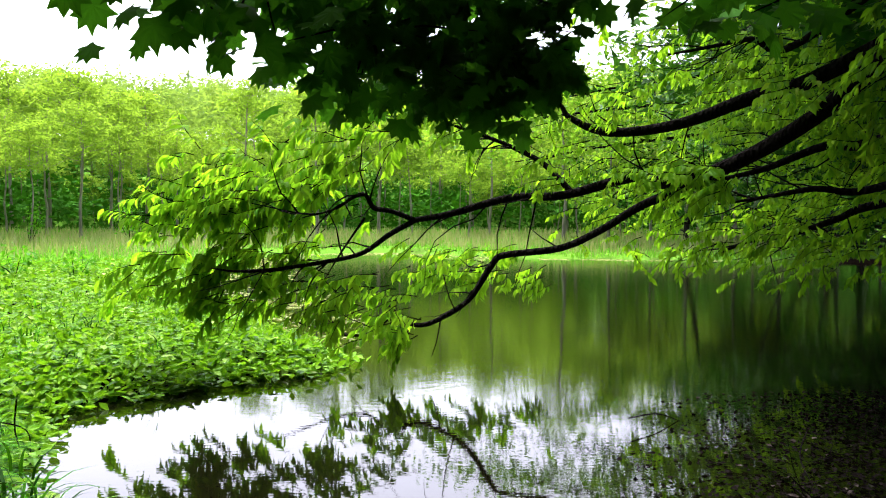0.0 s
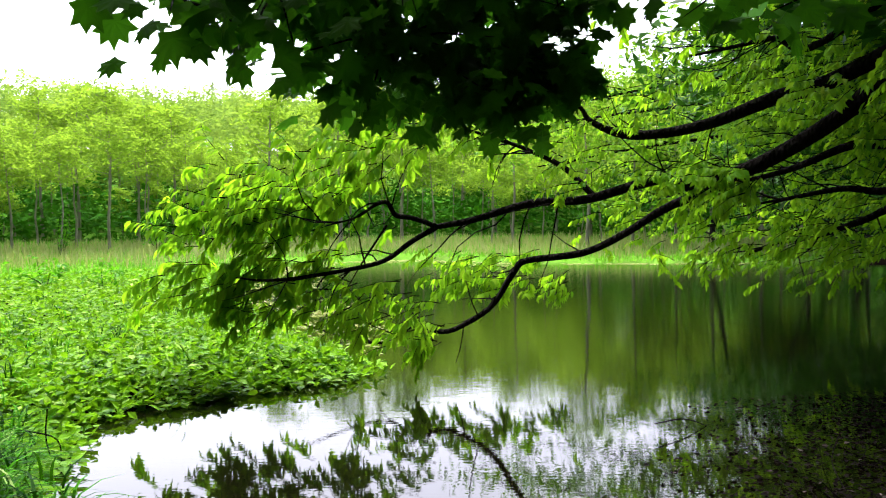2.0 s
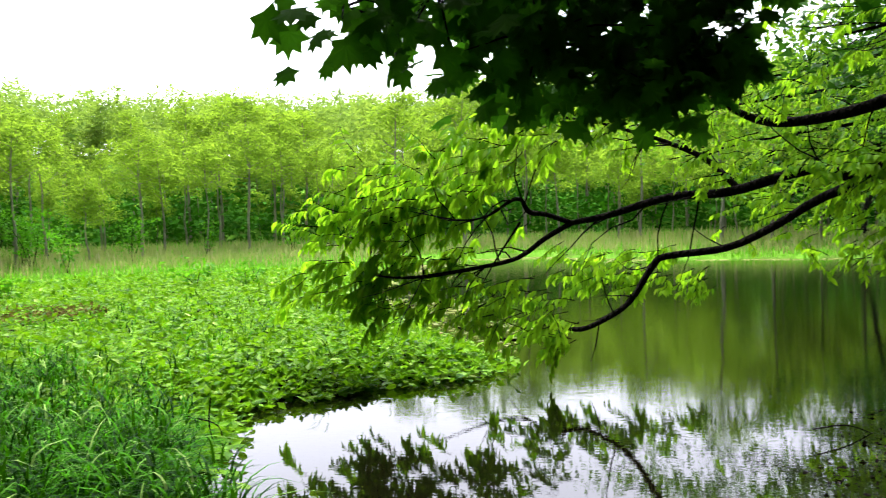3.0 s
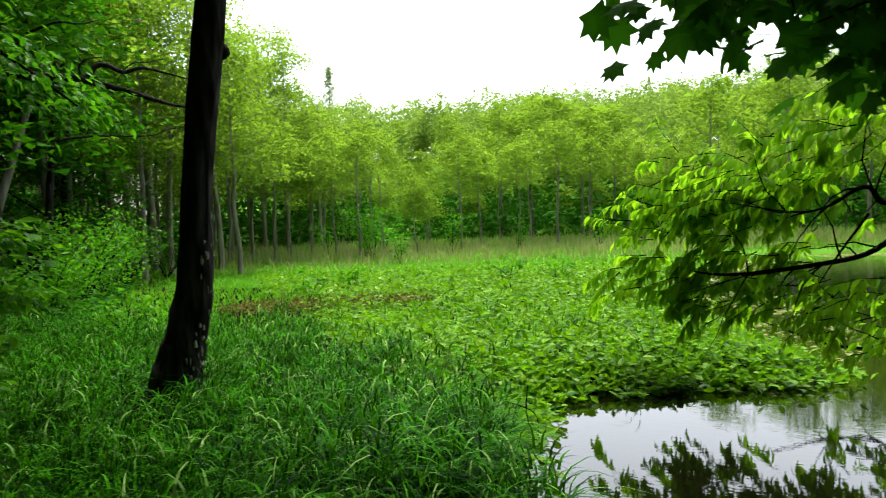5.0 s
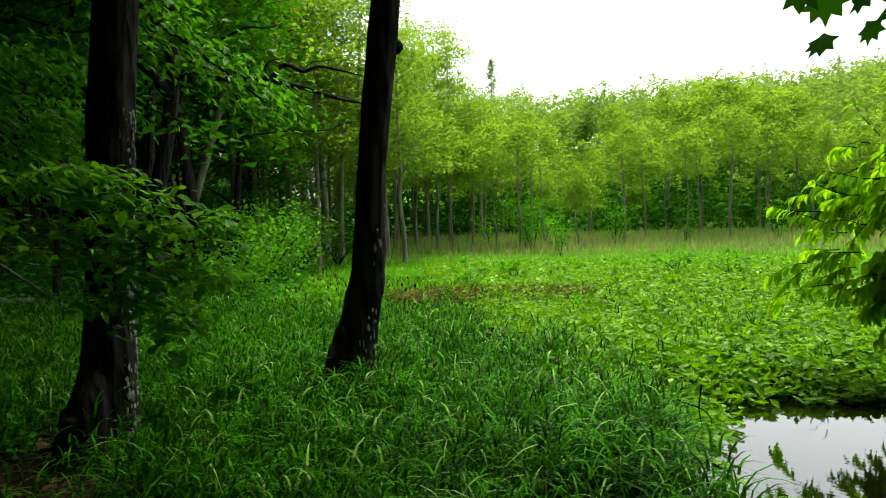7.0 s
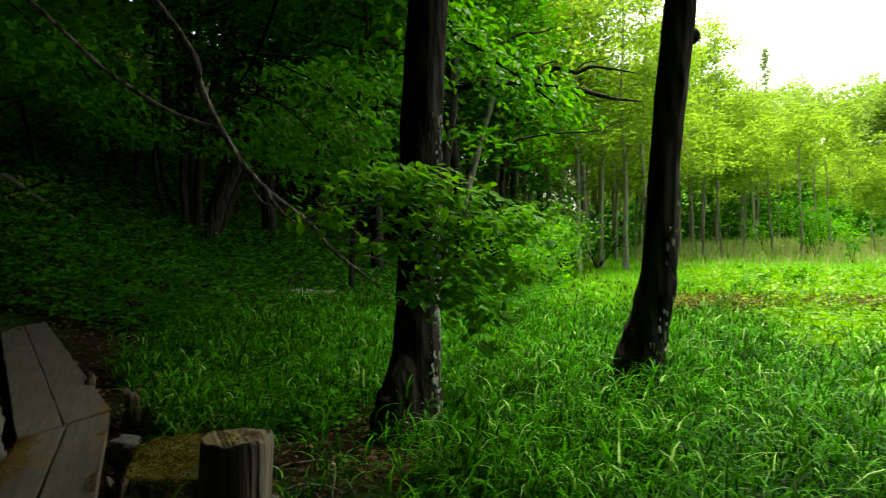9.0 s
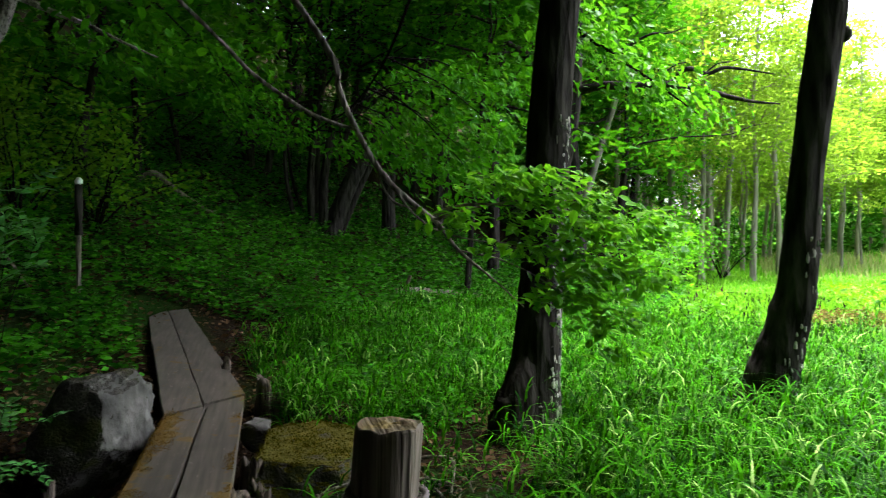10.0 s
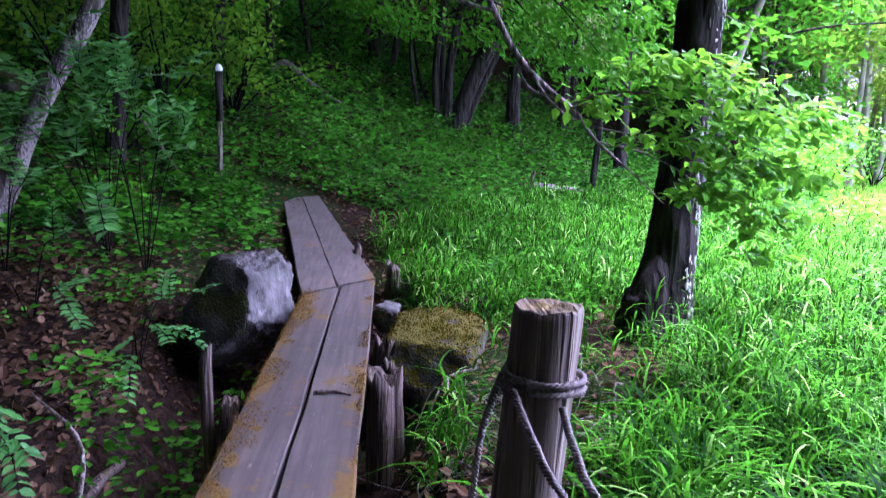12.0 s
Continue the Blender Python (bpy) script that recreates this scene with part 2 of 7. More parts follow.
def wood_mat(name, dark, light, axis, scale=26.0, moss=None, moss_at=(0.52, 0.6), edge=None, cracks=0.0, reach=0.13):
    """Weathered timber with its grain along an axis, scratches, stains, and moss or dirt in patches."""
    m, nt, b, out = node_mat(name)
    st = [1.0, 1.0, 1.0]
    st[axis] = 0.05
    grain = noise_node(nt, scale, 8.0, tuple(st))
    col = ramp(nt, grain, [(0.25, dark), (0.75, light)])
    wear = noise_node(nt, 2.6, 7.0)
    col = mix_colour(nt, ramp(nt, wear, [(0.42, 0.0), (0.68, 0.55)]), col, tuple(c * 0.42 for c in light))
    st[axis] = 0.22
    scuff = noise_node(nt, 42.0, 3.0, tuple(st))
    col = mix_colour(nt, ramp(nt, scuff, [(0.66, 0.0), (0.74, 0.5)]), col, tuple(min(1, c * 2.1) for c in light))
    height = grain
    if cracks:
        st[axis] = 0.03
        gap = ramp(nt, noise_node(nt, 36.0, 3.0, tuple(st)), [(0.3, 0.0), (0.3 + cracks, 1.0)])
        col = mix_colour(nt, gap, tuple(c * 0.35 for c in dark), col)
        mul = nt.nodes.new("ShaderNodeMath")
        mul.operation = "MULTIPLY"
        nt.links.new(gap, mul.inputs[0])
        nt.links.new(grain, mul.inputs[1])
        height = mul.outputs["Value"]
    if moss:
        spots = noise_node(nt, 13.0, 10.0)
        if edge:
            # moss gathers in blotches along one edge of the board
            tc = nt.nodes.new("ShaderNodeTexCoord")
            sep = nt.nodes.new("ShaderNodeSeparateXYZ")
            nt.links.new(tc.outputs["Object"], sep.inputs["Vector"])
            mr = nt.nodes.new("ShaderNodeMapRange")
            mr.inputs["From Min"].default_value, mr.inputs["From Max"].default_value = edge
            mr.inputs["To Min"].default_value, mr.inputs["To Max"].default_value = reach, -0.14
            nt.links.new(sep.outputs["Y"], mr.inputs["Value"])
            blotch = noise_node(nt, 3.2, 2.0)
            for extra in (mr.outputs["Result"], blotch):
                add = nt.nodes.new("ShaderNodeMath")
                nt.links.new(extra, add.inputs[0])
                nt.links.new(spots, add.inputs[1])
                spots = add.outputs["Value"]
            half = nt.nodes.new("ShaderNodeMath")
            half.operation = "SUBTRACT"
            half.inputs[1].default_value = 0.5
            nt.links.new(spots, half.inputs[0])
            spots = half.outputs["Value"]
        tone = mix_colour(nt, noise_node(nt, 55.0, 3.0), tuple(c * 0.4 for c in moss), tuple(c * 1.5 for c in moss))
        col = mix_colour(nt, ramp(nt, spots, [(moss_at[0], 0.0), (moss_at[1], 0.95)]), col, tone)
    nt.links.new(col, b.inputs["Base Color"])
    b.inputs["Roughness"].default_value = 0.75
    b.inputs["Specular IOR Level"].default_value = 0.2
    bump(nt, b, height, 0.75 if cracks else 0.35, 0.02 if cracks else 0.006)
    return m


M_MAPLE = leaf_mat("maple_leaf", (0.005, 0.035, 0.001), (0.045, 0.21, 0.005), (0.09, 0.3, 0.01), 0.52, 0.6, gloss=0.03)
M_MAPLE_ONE = leaf_mat("maple_leaf_single", (0.005, 0.035, 0.001), (0.045, 0.21, 0.005), (0.09, 0.3, 0.01), 0.52, 0.6, single=True, gloss=0.03)
M_POND_LEAF = leaf_mat("pond_tree_leaf", (0.04, 0.19, 0.004), (0.2, 0.43, 0.008), (0.3, 0.48, 0.015), 0.68, 0.4, 1.2, gloss=0.05)
M_POND_LEAF_ONE = leaf_mat("pond_tree_leaf_single", (0.04, 0.19, 0.004), (0.2, 0.43, 0.008), (0.3, 0.48, 0.015), 0.68, 0.4, 1.2, single=True, gloss=0.05)
M_FAR_LEAF = leaf_mat("woodland_leaf", (0.07, 0.16, 0.014), (0.15, 0.28, 0.02), (0.19, 0.32, 0.03), 0.66, 0.65, 0.08, gloss=0.03)
M_HILL_LEAF = leaf_mat("hill_leaf", (0.075, 0.175, 0.026), (0.155, 0.265, 0.04), (0.2, 0.28, 0.04), 0.5, 0.7, 0.05, gloss=0.03)
M_WOOD_LEAF = leaf_mat("forest_leaf", (0.01, 0.085, 0.001), (0.045, 0.2, 0.002), (0.1, 0.26, 0.006), 0.4, 0.45, 0.5, gloss=0.02)
# bank trees' leaves darkened so that their colour carries the bank's shade
M_DARKENED_LEAF = leaf_mat("darkened_leaf", (0.008, 0.05, 0.003), (0.03, 0.13, 0.006), (0.06, 0.18, 0.01), 0.22, 0.5, 0.4, gloss=0.05)
M_TIER_LEAF = leaf_mat("tier_leaf", (0.03, 0.13, 0.006), (0.13, 0.31, 0.012), (0.19, 0.35, 0.02), 0.5, 0.5, 0.5, gloss=0.05)
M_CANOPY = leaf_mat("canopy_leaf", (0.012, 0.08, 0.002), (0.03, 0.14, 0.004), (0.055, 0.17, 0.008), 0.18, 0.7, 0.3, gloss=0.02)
M_BRIGHT_LEAF = leaf_mat("branch_leaf", (0.018, 0.13, 0.002), (0.075, 0.28, 0.004), (0.13, 0.34, 0.02), 0.55, 0.36, 1.5, gloss=0.1)
# the palest marsh leaves put glints of sky into the leaf colour
M_MARSH = leaf_mat("marsh_leaf", (0.015, 0.08, 0.001), (0.135, 0.345, 0.002), (0.32, 0.5, 0.1), 0.38, 0.34, 2.2, gloss=0.05)
# near-black blades put the shaded gaps in colour, pale blades the sky glints
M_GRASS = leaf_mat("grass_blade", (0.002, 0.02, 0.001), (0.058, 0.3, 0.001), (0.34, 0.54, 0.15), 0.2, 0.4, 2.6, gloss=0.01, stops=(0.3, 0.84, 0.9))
M_FAR_GRASS = leaf_mat("meadow_blade", (0.05, 0.22, 0.006), (0.11, 0.34, 0.008), (0.2, 0.34, 0.03), 0.4, 0.6, 0.12, gloss=0.03)
M_REED = leaf_mat("reed_blade", (0.14, 0.22, 0.06), (0.23, 0.28, 0.11), (0.36, 0.3, 0.2), 0.4, 0.7, 0.15, gloss=0.05)
M_SPRIG = leaf_mat("sapling_leaf", (0.02, 0.12, 0.02), (0.075, 0.26, 0.05), (0.13, 0.32, 0.09), 0.35, 0.35, 1.5, gloss=0.15)
M_HERB = leaf_mat("herb_leaf", (0.003, 0.035, 0.001), (0.042, 0.22, 0.005), (0.09, 0.27, 0.02), 0.3, 0.4, 0.9, gloss=0.03, stops=(0.12, 0.72, 0.93))
M_DEAD_PLANT = leaf_mat("withered_marsh_leaf", (0.045, 0.045, 0.009), (0.12, 0.11, 0.024), (0.2, 0.165, 0.06), 0.2, 0.7, 1.2, gloss=0.04)
M_LITTER = leaf_mat("litter_leaf", (0.035, 0.02, 0.01), (0.12, 0.076, 0.042), (0.3, 0.22, 0.14), 0.15, 0.8, 1.2, gloss=0.04)
# litter by the right bank blackened: the deep shade there is in this colour
M_SHADED_LITTER = leaf_mat("shaded_litter_leaf", (0.004, 0.003, 0.0025), (0.006, 0.005, 0.004), (0.075, 0.065, 0.057), 0.05, 0.8, 1.2, gloss=0.02)
# needles paled to grey-green: the haze of distance is put in their colour
M_CONIFER = leaf_mat("conifer_needles", (0.2, 0.3, 0.14), (0.26, 0.37, 0.19), (0.24, 0.34, 0.17), 0.65, 0.7, 0.3, gloss=0.02)
M_BARK = bark_mat("dark_bark", (0.008, 0.0073, 0.0065), (0.037, 0.033, 0.029))
M_BARK_LICHEN = bark_mat("lichen_bark", (0.004, 0.0036, 0.0032), (0.036, 0.033, 0.029))
M_GREY_BARK = bark_mat("leaning_tree_bark", (0.03, 0.025, 0.022), (0.115, 0.098, 0.09), (0.22, 0.2, 0.185), 0.03)
M_TWIG = bark_mat("twig_bark", (0.003, 0.0026, 0.0022), (0.012, 0.01, 0.0085), scale=40.0)
M_FAR_BARK = bark_mat("grey_bark", (0.1, 0.098, 0.07), (0.21, 0.2, 0.15), scale=5.0)
M_BRANCH = bark_mat("branch_bark", (0.05, 0.043, 0.038), (0.18, 0.16, 0.142), (0.2, 0.19, 0.17), 0.0, 24.0)
M_PALE_TWIG = bark_mat("pale_twig", (0.08, 0.07, 0.06), (0.22, 0.19, 0.16), scale=30.0)
M_PLANK = wood_mat("weathered_plank", (0.034, 0.029, 0.023), (0.084, 0.072, 0.057), 0, 30.0, (0.085, 0.052, 0.008), (0.55, 0.66), (-0.53, -0.68), reach=0.12)
M_PLANK_EDGE = wood_mat("mossy_plank_edge", (0.034, 0.029, 0.023), (0.084, 0.072, 0.057), 0, 30.0, (0.09, 0.055, 0.008), (0.5, 0.62), (-1.09, -0.93), reach=0.22)
M_POST = wood_mat("weathered_post", (0.07, 0.054, 0.04), (0.24, 0.198, 0.158), 2, 30.0, cracks=0.16)
M_STUMP = wood_mat("rotten_stake", (0.02, 0.015, 0.011), (0.13, 0.1, 0.075), 2, 40.0, (0.05, 0.045, 0.012), (0.58, 0.68), cracks=0.2)


def stone_mat(name, dark, light, moss=None, at=(0.5, 0.58), rough=0.5):
    m, nt, b, out = node_mat(name)
    col = ramp(nt, noise_node(nt, 4.0, 9.0), [(0.32, dark), (0.7, light)])
    fine = noise_node(nt, 70.0, 4.0)
    col = mix_colour(nt, ramp(nt, noise_node(nt, 9.0, 7.0), [(0.6, 0.0), (0.68, 0.5)]), col, tuple(min(1, c * 1.6) for c in light))
    col = mix_colour(nt, ramp(nt, noise_node(nt, 7.0, 9.0), [(0.3, 0.6), (0.42, 0.0)]), col, tuple(c * 0.4 for c in dark))
    if moss:
        mask = ramp(nt, noise_node(nt, 5.0, 8.0), [(at[0], 0.0), (at[1], 0.95)])
        tone = ramp(nt, noise_node(nt, 11.0, 8.0), [(0.35, tuple(c * 0.5 for c in moss)), (0.5, moss), (0.65, (moss[0] * 1.5, moss[1] * 1.05, moss[2]))])
        col = mix_colour(nt, mask, col, mix_colour(nt, fine, tone, tuple(c * 1.5 for c in moss)))
    nt.links.new(col, b.inputs["Base Color"])
    b.inputs["Roughness"].default_value = 0.9
    b.inputs["Specular IOR Level"].default_value = 0.12
    bump(nt, b, noise_node(nt, 55.0 if moss else 9.0, 10.0), rough, 0.03)
    return m


M_LICHEN = stone_mat("lichen_crust", (0.13, 0.13, 0.11), (0.33, 0.33, 0.29), rough=0.9)
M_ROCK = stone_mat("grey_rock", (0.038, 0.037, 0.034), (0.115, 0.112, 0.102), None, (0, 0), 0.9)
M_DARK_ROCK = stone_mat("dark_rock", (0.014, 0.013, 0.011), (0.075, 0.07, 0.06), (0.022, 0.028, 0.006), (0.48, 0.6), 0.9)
M_ROCK_MOSS = stone_mat("mossy_rock", (0.03, 0.027, 0.024), (0.09, 0.08, 0.075), (0.05, 0.046, 0.002), (0.3, 0.4), 1.0)
M_MOSS = leaf_mat("dry_moss", (0.05, 0.034, 0.004), (0.13, 0.08, 0.011), (0.2, 0.13, 0.04), 0.1, 0.9, 5.0)
M_ROCK_TUFT = leaf_mat("moss_tuft", (0.022, 0.026, 0.0), (0.062, 0.06, 0.0), (0.12, 0.062, 0.003), 0.1, 0.9, 6.0, gloss=0.01)


def ground_mat(name, litter, soil, green, at):
    m, nt, b, out = node_mat(name)
    col = ramp(nt, noise_node(nt, 18.0, 6.0), [(0.3, soil), (0.7, litter)])
    mask = ramp(nt, noise_node(nt, 0.5, 5.0), [(at, 0.0), (at + 0.15, 1.0)])
    col = mix_colour(nt, mask, col, mix_colour(nt, noise_node(nt, 9.0, 5.0), green, tuple(c * 1.6 for c in green)))
    nt.links.new(col, b.inputs["Base Color"])
    b.inputs["Roughness"].default_value = 0.95
    b.inputs["Specular IOR Level"].default_value = 0.0
    bump(nt, b, noise_node(nt, 22.0, 6.0), 0.8, 0.06)
    return m


M_FLOOR = ground_mat("forest_floor", (0.028, 0.018, 0.012), (0.005, 0.004, 0.003), (0.008, 0.022, 0.004), 0.5)
# marsh ground kept near black: shade under plants and bank is in it
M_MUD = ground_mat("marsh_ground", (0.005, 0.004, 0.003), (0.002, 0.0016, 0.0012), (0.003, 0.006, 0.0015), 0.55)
M_MEADOW = ground_mat("meadow_ground", (0.07, 0.14, 0.02), (0.05, 0.1, 0.015), (0.06, 0.15, 0.015), 0.4)

M_WATER, nt, b, out = node_mat("pond_water")
b.inputs["Base Color"].default_value = (0.0025, 0.0026, 0.0008, 1)
b.inputs["IOR"].default_value = 1.55
# glassy by the bank, ruffled by the breeze farther out
tc = nt.nodes.new("ShaderNodeTexCoord")
sep = nt.nodes.new("ShaderNodeSeparateXYZ")
nt.links.new(tc.outputs["Object"], sep.inputs["Vector"])
ruffle = nt.nodes.new("ShaderNodeMapRange")
ruffle.inputs["From Min"].default_value, ruffle.inputs["From Max"].default_value = 4.5, 13.0
ruffle.inputs["To Min"].default_value, ruffle.inputs["To Max"].default_value = 0.01, 0.03
nt.links.new(sep.outputs["Y"], ruffle.inputs["Value"])
nt.links.new(ruffle.outputs["Result"], b.inputs["Roughness"])
wave = nt.nodes.new("ShaderNodeMath")
nt.links.new(noise_node(nt, 5.0, 3.0, (1.0, 1.0, 1.0)), wave.inputs[0])
nt.links.new(noise_node(nt, 24.0, 2.0, (0.3, 1.0, 1.0)), wave.inputs[1])
bump(nt, b, wave.outputs["Value"], 0.035, 0.012)
chop = nt.nodes.new("ShaderNodeMapRange")
chop.inputs["From Min"].default_value, chop.inputs["From Max"].default_value = 5.0, 16.0
chop.inputs["To Min"].default_value, chop.inputs["To Max"].default_value = 0.03, 0.12
nt.links.new(sep.outputs["Y"], chop.inputs["Value"])
nt.links.new(chop.outputs["Result"], b.inputs["Normal"].links[0].from_node.inputs["Strength"])
M_ROPE, nt, b, out = node_mat("old_rope")
nt.links.new(ramp(nt, noise_node(nt, 90.0, 3.0), [(0.3, (0.055, 0.046, 0.04)), (0.7, (0.19, 0.165, 0.145))]), b.inputs["Base Color"])
b.inputs["Roughness"].default_value = 0.9
M_WHITE, nt, b, out = node_mat("white_cap")
nt.links.new(ramp(nt, noise_node(nt, 30.0), [(0.3, (0.6, 0.6, 0.58)), (0.7, (0.82, 0.82, 0.8))]), b.inputs["Base Color"])

# ---- ground ----
WATER = -0.2
POND = np.array([(-2.5, 3.6), (-1.6, 2.7), (0.3, 2.3), (2.0, 2.9), (3.1, 3.9), (4.1, 5.4), (5.4, 7.6), (7.4, 10), (12, 18), (17.5, 27.5), (15.4, 30.5),
                 (8.4, 30.6), (3, 31.7), (-2.4, 37), (-8.5, 34), (-6.8, 19.4), (-3.7, 12.6), (-2.5, 10.2), (-1.4, 8.5), (-1.7, 7.7), (-2.4, 7.5),
                 (-2.95, 7.0), (-3.55, 6.6), (-3.7, 5.8), (-3.3, 4.86), (-2.78, 4.0)]) + (0.22, -0.02)


def ripple(x, y):
    return 0.5 * (np.sin(x * 1.7 + 1.3 * np.sin(y * 1.1)) * np.sin(y * 1.9 + np.sin(x * 0.9)) + 0.5 * np.sin(x * 4.3 + y * 2.1) * np.sin(y * 3.7 - x))


def pond_gap(x, y):
    """The distance to the pond's edge: negative on the water."""
    x, y = np.asarray(x, float), np.asarray(y, float)
    best = np.full(x.shape, 1e9)
    inside = np.zeros(x.shape, bool)
    for (x0, y0), (x1, y1) in zip(POND, np.roll(POND, -1, 0)):
        dx, dy = x1 - x0, y1 - y0
        u = np.clip(((x - x0) * dx + (y - y0) * dy) / (dx * dx + dy * dy), 0, 1)
        best = np.minimum(best, np.hypot(x - x0 - u * dx, y - y0 - u * dy))
        cross = (y0 > y) != (y1 > y)
        with np.errstate(divide="ignore", invalid="ignore"):
            inside ^= cross & (x < x0 + (y - y0) / np.where(dy == 0, 1e-9, dy) * dx)
    return np.where(inside, -best, best) + 0.22 * ripple(x * 1.3, y * 1.3)


def step(v, lo, hi):
    u = np.clip((v - lo) / (hi - lo), 0, 1)
    return u * u * (3 - 2 * u)


def ground_z(x, y):
    x, y = np.asarray(x, float), np.asarray(y, float)
    s = -0.6 * x - 0.8 * y
    q = np.maximum(s - 2.5, 0)
    z = -0.1 + np.where(q < 9.5, 0.03 * q * q, 0.03 * 9.5 ** 2 + 0.57 * (q - 9.5))
    z = np.minimum(z, 38 + 0 * z)
    z = z + 0.05 * ripple(x, y) * step(q, 0, 2)
    gap = pond_gap(x, y)
    r = np.hypot(x, y)
    az = np.degrees(np.arctan2(x, y))
    marsh = step(-s, -1.5, 2.0)
    z = z - 0.05 * marsh + 0.03 * ripple(x * 0.7, y * 0.7) * marsh
    z = z + 0.9 * step(r, 28, 58) * marsh
    hill = np.maximum(r - 60, 0)
    z = z + marsh * (1 + .2 * step(az, -16, -6)) * (0.185 * np.minimum(hill, 80) + 0.02 * np.minimum(np.maximum(hill - 80, 0), 300))
    z = z - 0.5 * step(y + .1 * np.sin(x * 2), -2.1, -1.5) * (1 - step(y + .06 * np.sin(x * 3), -.5, -.05)) * step(-x, 2.0, 3.0) * (1 - step(-x, 5.6, 6.8))
    z = z + 0.25 * step(x, 2.2, 6) * step(gap, 0, 3) * step(-y, -14, -6)
    bed = -0.75 + 0 * z
    return np.where(gap < 0, np.maximum(np.minimum(z, WATER - 0.03) + (bed - WATER) * step(-gap, 0, 1.5), bed), z - 0.06 * (1 - step(gap, 0, 0.5)))


def build_ground():
    na = 240
    radii = np.concatenate([np.arange(0.4, 16, 0.2), np.geomspace(16.2, 170, 70), np.geomspace(180, 3500, 14)])
    ang = np.linspace(0, 2 * np.pi, na, endpoint=False)
    x = -0.5 + radii[:, None] * np.cos(ang)
    y = radii[:, None] * np.sin(ang)
    v = np.concatenate([[(-0.5, 0, float(ground_z(-0.5, 0.0)))], np.stack([x, y, ground_z(x, y)], -1).reshape(-1, 3)])
    n = len(radii)
    i = 1 + np.arange(n - 1)[:, None] * na
    j = np.arange(na)[None]
    k = (j + 1) % na
    q = np.stack([i + j, i + na + j, i + na + k, i + k], -1).reshape(-1, 4)
    fan = np.stack([np.zeros(na, int), 1 + np.arange(na), 1 + (np.arange(na) + 1) % na], -1)
    c = v[q].mean(1)
    s = -0.6 * c[:, 0] - 0.8 * c[:, 1]
    r = np.hypot(c[:, 0], c[:, 1])
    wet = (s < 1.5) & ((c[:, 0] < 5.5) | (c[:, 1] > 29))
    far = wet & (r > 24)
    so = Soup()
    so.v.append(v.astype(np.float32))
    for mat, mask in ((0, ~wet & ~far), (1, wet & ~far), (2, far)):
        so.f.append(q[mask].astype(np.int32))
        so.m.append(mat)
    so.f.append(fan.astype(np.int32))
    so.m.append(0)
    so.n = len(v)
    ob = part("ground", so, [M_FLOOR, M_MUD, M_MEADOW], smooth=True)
    tagged(ob, "sloping forest floor running down to a green marsh", "ground", kind="structure")


build_ground()
so = Soup().add([(-45, 1.5, WATER), (30, 1.5, WATER), (30, 62, WATER), (-45, 62, WATER)], [(0, 1, 2, 3)])
tagged(part("water", so, M_WATER), "still olive-brown pond mirroring trees and sky", "pond", kind="structure")


# ---- trees ----
def limb_line(rng, start, direction, length, droop=0.0, n=5, wob=0.12):
    d = unit(direction)
    pts = [np.array(start, float)]
    for i in range(n - 1):
        d = unit(d + rng.normal(0, wob, 3) + np.array([0, 0, droop]))
        pts.append(pts[-1] + d * length / (n - 1))
    return np.array(pts)


def grow(rng, height, radius, spread, first, limbs, count, size, clump, shape=RHOMB, lean=(0, 0), sides=7, flat=0.45, wob=0.03, tops=2):
    """Trunk and crown of a tree at the origin: tapering trunk, limbs that fork, leaves in sprays round their outer halves."""
    wood, crown = Soup(), Soup()
    k = 8
    h = np.linspace(-0.25, height * 0.92, k)
    u = np.clip(h / height, 0, 1)
    line = np.stack([lean[0] * u * height + np.cumsum(rng.normal(0, wob * height / k, k)), lean[1] * u * height + np.cumsum(rng.normal(0, wob * height / k, k)), h], 1)
    line[:2, :2] = 0
    trunk = smooth_line(line, 3)
    rad = radius * (1.0 - 0.86 * np.linspace(0, 1, len(trunk)) ** 0.9)
    rad[0] *= 1.35
    tube(wood, trunk, rad, sides, rough=0.05, rng=rng)
    centres = []
    for i in range(limbs):
        g = first + (0.95 - first) * (i + rng.uniform(0, 0.8)) / limbs
        az = i * 2.4 + rng.normal(0, 0.35)
        at = trunk[min(int(g * len(trunk)), len(trunk) - 1)]
        ln = spread * (1.05 - 0.62 * (g - first) / (1 - first)) * rng.uniform(0.75, 1.2)
        d = (math.cos(az), math.sin(az), rng.uniform(0.2, 0.75))
        ln_pts = limb_line(rng, at, d, ln, 0.03, 5)
        tube(wood, ln_pts, [radius * 0.33 * (1 - g * 0.5), radius * 0.05], 3, caps=False)
        centres += [ln_pts[2], ln_pts[3], ln_pts[4]]
        for _ in range(tops):
            b0 = ln_pts[rng.integers(1, 4)]
            tw = limb_line(rng, b0, np.array(d) * [1, 1, 0.3] + rng.normal(0, 0.7, 3), ln * 0.55, 0.02, 4)
            tube(wood, tw, [radius * 0.12, radius * 0.025], 3, caps=False)
            centres += [tw[2], tw[3]]
    centres += [trunk[-1], trunk[-2]]
    c = np.array(centres)
    p = c[rng.integers(0, len(c), count)] + rng.normal(0, 1, (count, 3)) * clump * np.array([1, 1, flat])
    leaf_spray(crown, rng, p, size, shape)
    return wood, crown


